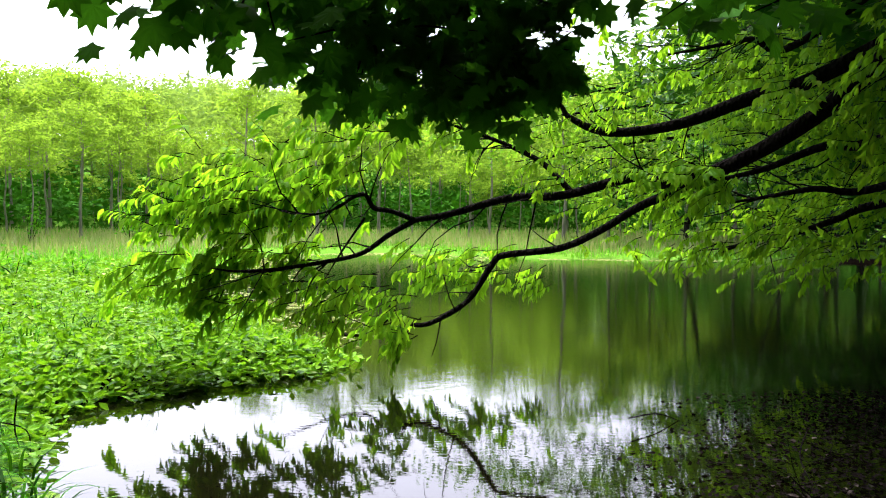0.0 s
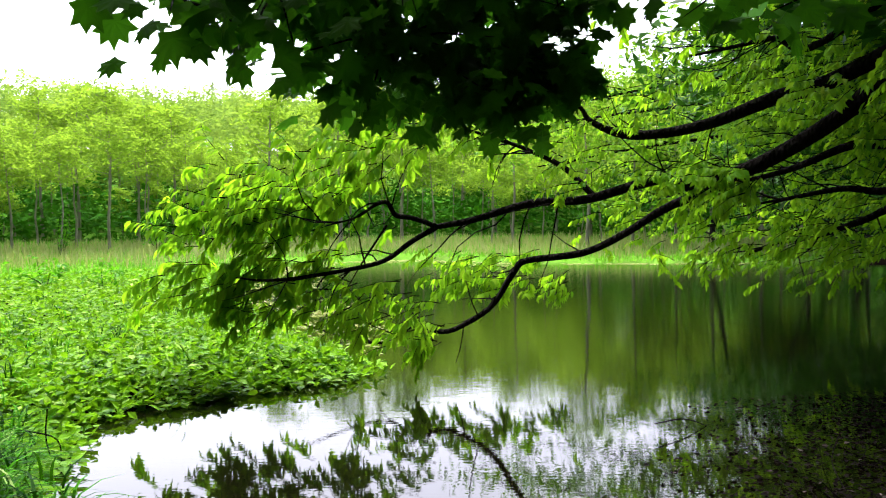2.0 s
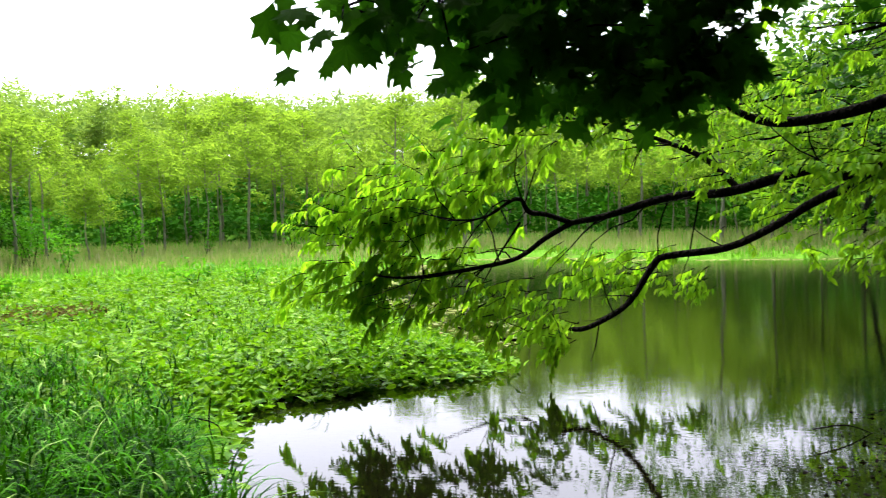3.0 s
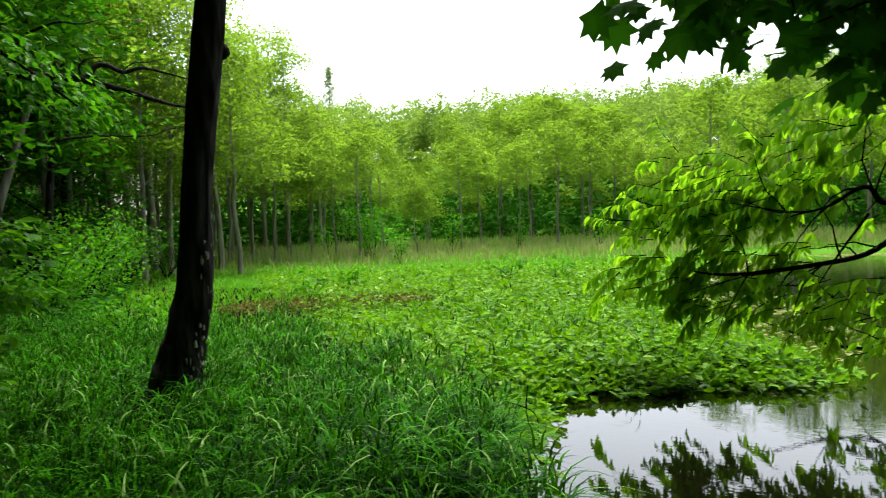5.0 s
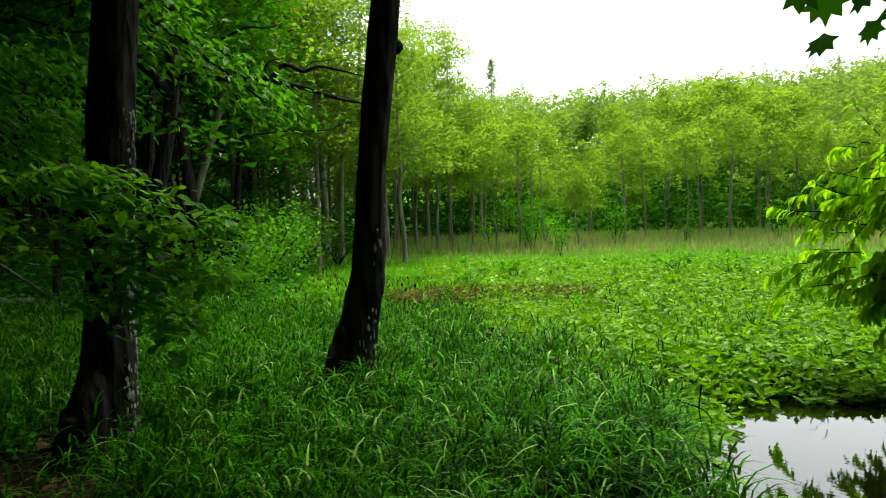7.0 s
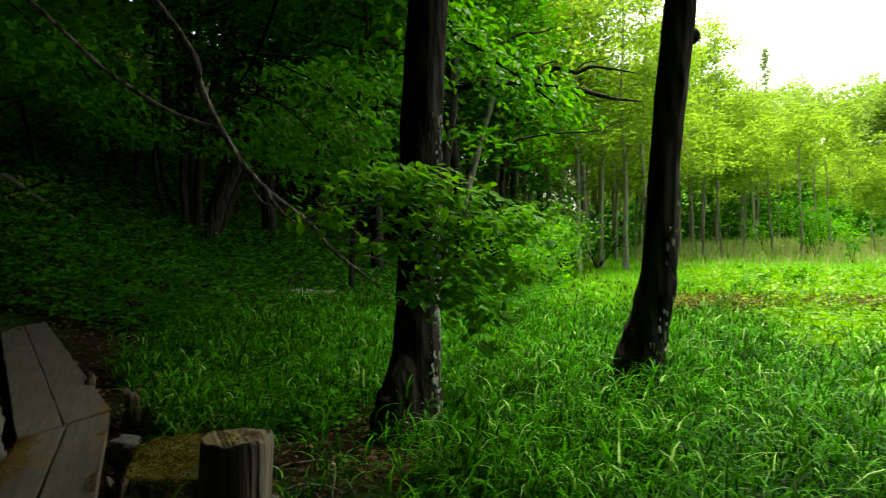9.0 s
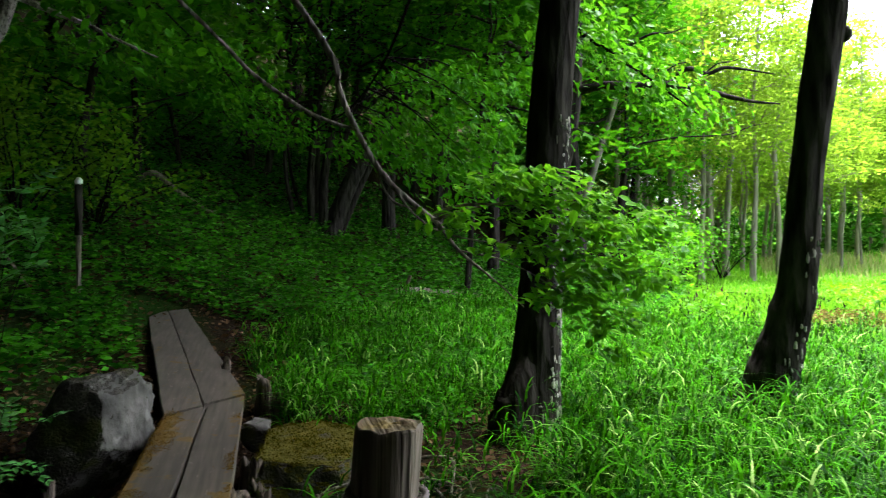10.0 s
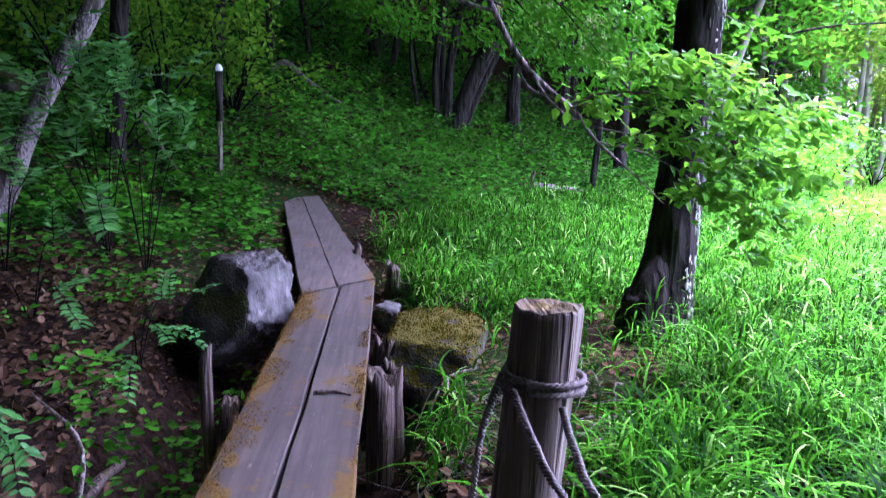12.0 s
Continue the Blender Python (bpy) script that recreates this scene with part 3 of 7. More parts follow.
def leaf_spray(soup, rng, p, size, shape, down=0.25, up=1.0, mat=0):
    n = len(p)
    along = rng.normal(0, 1, (n, 3)) * [1, 1, 0.4] - [0, 0, down]
    normal = rng.normal(0, 0.55, (n, 3)) + [0, 0, up]
    return leaf_cloud(soup, p, along, normal, size * rng.uniform(0.6, 1.25, n), shape, mat)


def tree(rng, name, label, at, wood_m, leaf_m, group="", **kw):
    wood, crown = grow(rng, **kw)
    ob = thing(name, label, "tree", at, group)
    part("trunk", wood, wood_m, ob, smooth=True)
    part("crown", crown, leaf_m, ob)
    return ob


def put(ob, x, y, turn, scale, sink=0.1):
    z = float(ground_z(x, y)) - sink
    return copy_thing(ob, pose(x, y, z, 0, 0, turn) @ Matrix.Diagonal((scale, scale, scale, 1)))


# slender alders and birches that ring the marsh
rng = np.random.default_rng(11)
FAR_LABEL = "slender young tree with pale trunk and yellow-green leaves"
far_kinds = [tree(np.random.default_rng(20 + i), "tree", FAR_LABEL, (0, 0, 0), M_FAR_BARK, M_FAR_LEAF, "trees round the marsh", height=h, radius=r, spread=sp,
                  first=f, limbs=12, count=2500, size=0.29, clump=0.5, shape=TRI, sides=4, wob=0.05)
             for i, (h, r, sp, f) in enumerate(((11, .13, 2.6, .54), (13, .16, 3.0, .58), (9.5, .11, 2.2, .47), (12, .14, 3.2, .6), (14, .17, 2.8, .55)))]
tall_kinds = [tree(np.random.default_rng(120 + i), "tree", "tall feathery tree with pale stem at the forest's edge", (0, 0, 0), M_FAR_BARK, M_FAR_LEAF, "tall trees by the marsh", height=h, radius=r, spread=sp,
                   first=f, limbs=18, count=5200, size=0.21, clump=0.6, shape=TRI, sides=6, wob=0.05, flat=.35)
              for i, (h, r, sp, f) in enumerate(((15, .17, 3.4, .34), (17, .2, 3.8, .4), (13.5, .15, 3.2, .3)))]
spots = []


def plant(kinds, used, k, x, y, turn, sc, sink=0.1):
    """The first tree of a kind is set in place, the next are copies."""
    if k in used:
        put(kinds[k], x, y, turn, sc / kinds[k].scale[0], sink)
    else:
        used.add(k)
        kinds[k].matrix_basis = pose(x, y, float(ground_z(x, y)) - sink, 0, 0, turn) @ Matrix.Diagonal((sc, sc, sc, 1))


far_used, tall_used = set(), set()
for i in range(9000):
    if len(spots) >= 225:
        break
    tall = len(spots) < 38
    yaw = rng.uniform(-34, 46)
    r = rng.uniform(47, 74) if rng.random() < 0.8 else rng.uniform(43, 50)
    if tall:
        yaw, r = rng.uniform(43.5, 64), rng.uniform(45, 62)
    elif yaw < -8:
        r = rng.uniform(40, 62)
    x, y = -0.5 - r * math.sin(radians(yaw)), r * math.cos(radians(yaw))
    if any((x - p) ** 2 + (y - q) ** 2 < 5.2 for p, q in spots):
        continue
    spots.append((x, y))
    if tall:
        plant(tall_kinds, tall_used, int(rng.integers(0, 3)), x, y, rng.uniform(0, 360), rng.uniform(.8, 1.05) * (.72 + .28 * min(1.0, (yaw - 43.5) / 4)))
    else:
        plant(far_kinds, far_used, int(rng.integers(0, 5)), x, y, rng.uniform(0, 360), 0.42 + 0.44 * rng.random() ** 1.2 + 0.12 * max(0.0, min(1.0, (-yaw - 5) / 10)))

for yaw, r, sc in ((51, 39, .75), (49.3, 41, .7), (47.6, 38, .62), (46.4, 40, .7), (44.8, 39, .6), (42.9, 41, .66), (41, 38, .55), (39.2, 41, .6), (36.5, 40, .5), (33, 42, .55), (28.4, 41, .5), (54, 40, .8)):
    plant(far_kinds, far_used, int(rng.integers(0, 5)), -0.5 - r * math.sin(radians(yaw)), r * math.cos(radians(yaw)), rng.uniform(0, 360), sc)

for yaw, r, k, sc in ((61.5, 31, 2, 1.0), (59, 35, 0, 1.05), (57, 30, 2, .95), (55.2, 35, 1, .95), (53.4, 31, 0, .9), (51.6, 36, 1, .9), (50.2, 32, 2, .85)):
    plant(tall_kinds, tall_used, k, -0.5 - r * math.sin(radians(yaw)), r * math.cos(radians(yaw)), yaw * 37, sc)


# woods that cover the hill behind
def build_hill_woods():
    rng = np.random.default_rng(5)
    so = Soup()
    n = 1250
    yaw = np.radians(rng.uniform(-42, 85, n))
    r = np.sqrt(rng.uniform(66 ** 2, 165 ** 2, n))
    x, y = -0.5 - r * np.sin(yaw), r * np.cos(yaw)
    keep = (-0.6 * x - 0.8 * y) < 5
    x, y, r = x[keep], y[keep], r[keep]
    z = ground_z(x, y)
    h = rng.uniform(8, 12.5, len(x))
    for i in range(len(x)):
        m = 400
        d = unit(rng.normal(0, 1, (m, 3)))
        rad = np.array([2.6, 2.6, 3.0]) * rng.uniform(0.8, 1.2) * rng.uniform(0.6, 1.0, (m, 1))
        lump = 1 + 0.25 * np.sin(d[:, :1] * 5 + i) * np.sin(d[:, 1:2] * 4 + 2 * i)
        p = np.array([x[i], y[i], z[i] + h[i] - 3.0]) + d * rad * lump
        leaf_spray(so, rng, p, 0.5, TRI)
    tagged(part("distant_woods", so, M_HILL_LEAF), "dense yellow-green spring woodland covering the far hill", "woods", kind="stuff")


build_hill_woods()


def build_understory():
    """Brushwood between the trunks of the tree line, its colour darkened for their shade."""
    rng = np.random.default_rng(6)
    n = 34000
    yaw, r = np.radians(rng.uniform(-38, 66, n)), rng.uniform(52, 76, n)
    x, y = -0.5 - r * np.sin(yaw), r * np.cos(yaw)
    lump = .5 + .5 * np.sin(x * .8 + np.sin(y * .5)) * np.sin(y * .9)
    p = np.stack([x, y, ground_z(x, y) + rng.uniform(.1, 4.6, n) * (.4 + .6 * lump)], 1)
    tagged(part("brushwood", leaf_spray(Soup(), rng, p, .6, TRI), M_CANOPY), "green brushwood between the far trunks, coloured dark for shade", "undergrowth", kind="stuff")


build_understory()


def conifer(name, at, height):
    rng = np.random.default_rng(int(height * 10))
    wood, crown = Soup(), Soup()
    tube(wood, [(0, 0, -0.3), (0, 0, height)], [0.18, 0.02], 6)
    pts = []
    for h in np.arange(height * 0.2, height, 0.36):
        w = ((1 - h / height) * height * 0.4 + 0.08) * rng.uniform(.75, 1.15)
        for az in rng.uniform(0, 6.28, 7):
            u = np.linspace(0.1, rng.uniform(.6, 1.1), 13)[:, None]
            pts.append(np.array([0, 0, h + rng.uniform(-.25, .25)]) + u * np.array([math.cos(az) * w, math.sin(az) * w, -0.2 * w]) + rng.normal(0, .13, (13, 3)))
    leaf_spray(crown, rng, np.concatenate(pts), 0.27, TRI)
    ob = thing(name, "dark pointed conifer standing above the broadleaved woods", "tree", at, "conifers")
    part("trunk", wood, M_FAR_BARK, ob)
    part("crown", crown, M_CONIFER, ob)


for x, y, h in ((-48.0, 50.8, 14.6), (-41, 122, 13), (-37.5, 122, 11.5), (-15, 110, 15), (-18, 112, 14), (-21, 116, 13), (-12.5, 113, 16), (-9.5, 112, 14.5)):
    conifer("conifer", (x, y, float(ground_z(x, y))), h)

# forest trees on the slope and along the marsh's near edge
WOOD_LABEL = "forest tree with dark trunk and spreading layered green leaves"
wood_kinds = [tree(np.random.default_rng(40 + i), "tree", WOOD_LABEL, (0, 0, 0), M_BARK, M_WOOD_LEAF, "trees on the slope", height=h, radius=r, spread=sp, first=f,
                   limbs=14, count=4300, size=0.235, shape=TRI, clump=0.5, lean=le, sides=8, flat=0.3, wob=0.04)
              for i, (h, r, sp, f, le) in enumerate(((11, .16, 3.6, .2, (.06, .02)), (13, .2, 4.0, .3, (0, .05)), (9, .11, 3.2, .18, (.1, -.05)), (14, .22, 4.4, .34, (-.03, .03)), (7.5, .08, 2.6, .15, (.12, .1))))]
# the last five stand unseen behind the camera, added to shade the path
PLACED = [(-14.9, -3.6, 2), (-16.4, -2.9, 4), (-18.0, -2.3, 4), (-10.3, -5.6, 1), (-21, -0.8, 3), (-19, 5.6, 3), (-22, 9.5, 3), (-25, 12.5, 0), (-29, 15, 3),
         (-20.5, 3.0, 3), (-26, 6, 1), (-33, 17.5, 0), (-38, 22, 1), (-30, 11, 0), (-24.5, 2.5, 1), (-13, -7.5, 3), (-9, -8, 0), (-5, -6.5, 1), (-1.5, -5.5, 3), (2.5, -5, 1), (5, -2, 0)]
spots = [(x, y) for x, y, _ in PLACED]
todo = list(PLACED)
rng = np.random.default_rng(77)
for _ in range(5000):
    if len(todo) >= 85:
        break
    yaw, r = rng.uniform(52, 128), rng.uniform(13, 46)
    x, y = -0.5 - r * math.sin(radians(yaw)), r * math.cos(radians(yaw))
    if y > 0.5 + (-x - 6) * 0.62 or any((x - a) ** 2 + (y - b) ** 2 < 5.5 for a, b in spots):
        continue
    if r < 17 and -2.0 < y < 4.5:
        continue
    spots.append((x, y))
    todo.append((x, y, int(rng.integers(0, 5))))
wood_used = set()
for x, y, k in todo:
    plant(wood_kinds, wood_used, k, x, y, rng.uniform(0, 360), rng.uniform(0.85, 1.15), 0.15)

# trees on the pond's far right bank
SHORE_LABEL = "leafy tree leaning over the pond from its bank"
shore = tree(np.random.default_rng(61), "tree", SHORE_LABEL, (0, 0, 0), M_BARK, M_DARKENED_LEAF, "trees on the pond bank", height=9, radius=.15, spread=5.4, first=.12, limbs=20,
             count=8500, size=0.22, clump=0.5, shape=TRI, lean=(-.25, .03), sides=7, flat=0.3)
bank = [(9.6, 13.2, 0, 1.1), (11.6, 16.0, 18, 1.25), (14.2, 20.2, -15, 1.3), (17, 24, 10, 1.25), (20, 28.5, -25, 1.2), (8.6, 10.6, 25, .95), (13, 14, 140, 1.3), (21, 23, 80, 1.3), (24, 31, 60, 1.3), (18.5, 33.5, 40, 1.0),
        (17, 18, 220, 1.4), (12, 9, 300, 1.2), (15.5, 21.5, 20, 1.0), (18.5, 36, 15, 1.2), (22, 37, 70, 1.3), (14, 40, 110, 1.2)]
for i, (x, y, turn, sc) in enumerate(bank):
    if i:
        put(shore, x, y, turn, sc)
    else:
        shore.matrix_basis = pose(x, y, float(ground_z(x, y)) - 0.1, 0, 0, turn)


def build_bank_tree():
    """A wide tree on the right bank whose tiers of fine leaves reach far out over the water."""
    rng = np.random.default_rng(67)
    ob = thing("tree", "spreading tree reaching over the pond in tiers of fine leaves", "tree", (0, 0, 0), "trees on the pond bank")
    z0 = float(ground_z(11.6, 15.2))
    trunk = smooth_line([(11.6, 15.2, z0 - .2), (11.2, 15.2, 1.6), (10.4, 15.1, 3.4), (9.6, 15.0, 5.2), (9.0, 15.0, 7.2)], 5)
    part("trunk", tube(Soup(), trunk, [.26, .2, .17, .13, .06], 10, rough=.04, rng=rng), M_BARK, ob, smooth=True)
    tips = [((10.9, 15.1, 2.4), (3.6, 14.2, 1.9)), ((10.6, 15.1, 3.0), (1.6, 15.2, 2.7)), ((10.3, 15.1, 3.6), (.6, 14.6, 3.3)), ((10.1, 15, 4.2), (2.2, 16.2, 4.1)),
            ((9.8, 15, 4.8), (4.0, 14.0, 4.8)), ((9.6, 15, 5.4), (5.2, 16.0, 5.7)), ((10.7, 15.1, 2.8), (5.4, 13.2, 3.0)), ((9.9, 15, 4.6), (6.0, 13.4, 4.2))]
    pads, tw = [], Soup()
    for a, b in tips:
        a, b = np.array(a), np.array(b)
        ln = smooth_line([a, a + (b - a) * .35 + [0, 0, .5], a + (b - a) * .7 + [0, 0, .35], b], 6)
        part("limb", tube(Soup(), ln, [.07, .012], 6, rough=.05, rng=rng), M_TWIG, ob, smooth=True)
        for _ in range(13):
            i = int(rng.integers(len(ln) // 4, len(ln)))
            t = limb_line(rng, ln[i], unit(b - a) + rng.normal(0, .8, 3) * [1, 1, .25], rng.uniform(.6, 1.5), .0, 5, .2)
            tube(tw, t, [.014, .004], 3, caps=False)
            pads += [t[2], t[3], t[4]]
    tagged(part("twig_spray", tw, M_TWIG, ob), kind="stuff")
    c = np.array(pads)
    n = 11000
    p = c[rng.integers(0, len(c), n)] + rng.normal(0, 1, (n, 3)) * [.34, .34, .09]
    part("crown", leaf_spray(Soup(), rng, p, .125, RHOMB, .45), M_TIER_LEAF, ob)


build_bank_tree()


def build_canopy():
    """The forest's closed leaf roof, with parts added out of view to shade bank and path."""
    rng = np.random.default_rng(91)
    so = Soup()
    n = 240000
    x, y = rng.uniform(-48, 26, n), rng.uniform(-24, 26, n)
    z = np.minimum(ground_z(x, y), 14)
    edge = 0.62 * np.maximum(-x - 6, 0) + 0.5
    wood = (x < -4) & (y < edge + 2.2)
    behind = (x >= -4) & (y < np.where(x < 0, 4.1, np.where(x < 1.3, 4.6, np.where(x < 2.6, 5.6, 9.0)))) & (x < 8)
    right = (x > 5) & (pond_gap(x, y) > -.8) & (y > -12)
    keep = wood | behind | right
    lump = np.sin(x * .9 + 1.5 * np.sin(y * .6)) * np.sin(y * 1.1 + np.sin(x * .7))
    keep &= rng.random(n) < (.7 + .3 * lump) * np.where(x < -10.5, np.where(x < -16, .25, np.where(y < -2.5, .6, .85)) * (1 - step(y, .5, 3.5)) + .55 * step(y, .5, 3.5), 1)
    x, y, z = x[keep], y[keep], z[keep]
    low = np.where(x > -5, 4.4, 6.0)
    p = np.stack([x, y, z + low + 6.5 * rng.random(len(x)) ** 1.3], 1)
    leaf_spray(so, rng, p, .58, TRI)
    top = rng.random(len(p)) < .35
    q = p[top] + np.stack([rng.normal(0, .5, top.sum()), rng.normal(0, .5, top.sum()), 7 + 2 * rng.random(top.sum())], 1)
    q[:, 2] = np.minimum(np.maximum(q[:, 2], z[top] + 8.5), z[top] + 11.5)
    leaf_spray(so, rng, q, 1.1, RHOMB)
    # a thicker layer added overhead, out of view, to darken the path
    n = 36000
    x, y = rng.uniform(-9, 8, n), rng.uniform(-16, .6, n)
    leaf_spray(so, rng, np.stack([x, y, ground_z(x, y) + rng.uniform(6, 11, n)], 1), .7, TRI)
    # unseen leaves added high over the right bank to keep skylight off
    n = 30000
    x, y = rng.uniform(2.4, 17, n), rng.uniform(4, 26, n)
    keep = (x > 2.6 + .25 * (y - 4)) & (x - 4 > .62 * (y - 10)) & (x < 10 + .6 * (y - 8))
    x, y = x[keep], y[keep]
    leaf_spray(so, rng, np.stack([x, y, 6.2 + .22 * y + rng.uniform(0, 3.5, len(x))], 1), .66, TRI)
    # unseen leaf screen added behind and beside, from the ground up, against sidelight
    n = 46000
    x, y = rng.uniform(-30, 40, n), rng.uniform(-34, 9, n)
    keep = ((x > 14) | (y < -20) | ((x > 8) & (y < -9))) & ~((x < -8) & (y > -24))
    x, y = x[keep], y[keep]
    leaf_spray(so, rng, np.stack([x, y, np.minimum(ground_z(x, y), 14) + 15 * rng.random(len(x))], 1), 1.3, TRI)
    tagged(part("forest_canopy", so, M_CANOPY), "dense closed leaf roof over forest, unseen parts added for shade", "canopy", kind="stuff")


build_canopy()


def patch_of(ring, hub):
    """A thin uneven crust: a fan from its raised middle to its ragged rim, with a skirt that goes into the bark."""
    so, m = Soup(), len(ring)
    inner = hub + (ring - hub) * .97
    low = inner + (hub - ring.mean(0)) * -2.5
    v = np.concatenate([[hub], ring, low])
    f = [(0, 1 + k, 1 + (k + 1) % m) for k in range(m)]
    for k in range(m):
        a, b = 1 + k, 1 + (k + 1) % m
        f += [(a, a + m, b + m), (a, b + m, b)]
    so.add(v, np.array(f))
    return so


# the two trunks beside the marsh
def hero_trunk(name, label, line, radii, seed, knots, leaf_n, crusts):
    rng = np.random.default_rng(seed)
    so = Soup()
    pts = smooth_line(line, 10)
    rad = np.interp(np.linspace(0, 1, len(pts)), np.linspace(0, 1, len(radii)), radii)
    tube(so, pts, rad, 18, rough=0.035, rng=rng)
    for az, spread in ((0.6, .3), (2.4, .24), (4.0, .28), (5.3, .22)):
        d = np.array([math.cos(az), math.sin(az), 0])
        b0 = pts[0] + np.array([0, 0, 0.42])
        tube(so, smooth_line([b0 + d * 0.02, b0 + d * spread * 0.5 - [0, 0, .22], b0 + d * spread * 1.15 - [0, 0, .46]], 4), [radii[0] * .55, radii[0] * .42, radii[0] * .16], 8, rough=.06, rng=rng)
    ob = thing(name, label, "tree", (0, 0, 0), "trees beside the marsh")
    part("trunk", so, M_BARK_LICHEN, ob, smooth=True)
    # pale crusts of lichen on the side that faces the marsh
    for i in range(crusts[0]):
        u = rng.uniform(.07, .62)
        at = np.array([np.interp(u, np.linspace(0, 1, len(pts)), pts[:, k]) for k in range(3)])
        r = np.interp(u, np.linspace(0, 1, len(radii)), radii) + .003
        az, w, hgt = math.radians(rng.normal(crusts[1], 22)), rng.uniform(.005, .02), rng.uniform(.012, .05)
        m = 11
        a = np.linspace(0, 2 * np.pi, m, endpoint=False)
        reach = rng.uniform(.45, 1.15, m)
        ring = np.array([at + [r * math.cos(az + du), r * math.sin(az + du), dz] for du, dz in zip(reach * np.cos(a) * w / r, reach * np.sin(a) * hgt)])
        hub = at + [(r + .005) * math.cos(az), (r + .005) * math.sin(az), 0]
        part("lichen_crust", patch_of(ring, hub), M_LICHEN, ob)
    for at, out, r in knots:
        k = Soup()
        at, out = np.array(at), unit(out)
        if out[2] > .8:
            # the stub of a lost side stem, with the ridge of wood that joins it to the trunk
            tube(k, smooth_line([at - [0, 0, .35], at + [0, 0, .1], at + out * .3, at + out * .38], 4), [r * 1.5, r * 1.25, r * 1.05, r * .8], 12, rough=.12, rng=rng)
            tube(k, smooth_line([pts[0] + [.06, .04, 1.25], pts[0] + [.08, 0, .85], at + [0, .03, .3], at - [0, 0, .2]], 5), [r * .5, r * .8, r * 1.1, r * 1.3], 12, rough=.08, rng=rng)
        else:
            tube(k, [at - out * 0.05, at + out * r * 0.9, at + out * r * 1.5], [r * 1.05, r, r * 0.6], 9, rough=.1, rng=rng)
        part("knot", k, M_BARK, ob, smooth=True)
    crown, cs = Soup(), []
    for i in range(9):
        g = rng.uniform(0.0, 1.0)
        base = pts[-1] + np.array([0, 0, -1.2 * g])
        d = (math.cos(i * 2.4), math.sin(i * 2.4), rng.uniform(.25, .8))
        ln = limb_line(rng, base, d, rng.uniform(2.4, 3.8), .0, 5)
        part("limb", tube(Soup(), ln, [.07, .015], 5, caps=False), M_BARK, ob)
        cs += [ln[2], ln[3], ln[4]]
    c = np.array(cs)
    p = c[rng.integers(0, len(c), leaf_n)] + rng.normal(0, 1, (leaf_n, 3)) * [.7, .7, .35]
    leaf_spray(crown, rng, p, 0.1, RHOMB)
    part("crown", crown, M_WOOD_LEAF, ob)


hero_trunk("tree", "dark trunk with pale lichen, rising from long grass", [(-5.86, 1.63, -0.3), (-5.84, 1.67, 0.2), (-5.81, 1.72, 0.9), (-5.8, 1.75, 1.7), (-5.78, 1.8, 2.7), (-5.72, 1.95, 4.4), (-5.7, 2.1, 6.2)],
           [.36, .22, .17, .165, .16, .14, .1], 3, [((-5.74, 1.49, -.1), (0.05, -.04, 1), .15)], 1600, (190, 48))
hero_trunk("tree", "dark leaning trunk with a broken knot, standing in grass", [(-5.76, 3.57, -0.3), (-5.67, 3.67, 0.15), (-5.6, 3.76, 0.6), (-5.53, 3.85, 1.1), (-5.5, 3.9, 2.0), (-5.42, 4.0, 3.2), (-5.22, 4.3, 6.2)],
           [.26, .225, .185, .155, .13, .138, .09], 4, [((-5.41, 4.07, 3.08), (.6, .75, .35), .075)], 1400, (46, 12))


# leaning trunk and its neighbour by the path
def plain_trunk(name, label, lines, mat, leaves=0, seed=0, leaf_m=None, clump=.6, size=.16, limb=.035, leafy=9):
    rng = np.random.default_rng(seed)
    ob = thing(name, label, "tree", (0, 0, 0))
    ends = []
    for line, radii in lines:
        so = Soup()
        pts = smooth_line(line, 6)
        tube(so, pts, radii, 10, rough=.05, rng=rng)
        part("stem", so, mat, ob, smooth=True)
        ends += [pts[-1], pts[-3], pts[-6]]
    ends = ends[:3 * leafy]
    if leaves:
        crown = Soup()
        cs = []
        for q in ends:
            for i in range(4):
                ln = limb_line(rng, q, (math.cos(i * 1.7 + q[0]), math.sin(i * 1.7 + q[0]), rng.uniform(-.1, .6)), rng.uniform(1.2, 2.6), 0, 5)
                part("limb", tube(Soup(), ln, [limb, limb * .22], 4, caps=False), mat, ob)
                cs += [ln[2], ln[3], ln[4]]
        c = np.array(cs)
        p = c[rng.integers(0, len(c), leaves)] + rng.normal(0, clump, (leaves, 3)) * [1, 1, .35]
        leaf_spray(crown, rng, p, size, OVAL)
        part("crown", crown, leaf_m or M_WOOD_LEAF, ob)
    return ob


plain_trunk("tree", "grey-barked tree leaning over the slope beside the path", [([(-6.75, -3.95, 0.2), (-6.84, -3.66, 0.65), (-6.97, -3.36, 1.47), (-7.11, -3.03, 2.16), (-7.2, -2.79, 2.71), (-7.3, -2.5, 3.3), (-7.4, -2.2, 4.6)], [.12, .1, .088, .083, .08, .075, .05])], M_GREY_BARK, 3200, 8, size=.11)
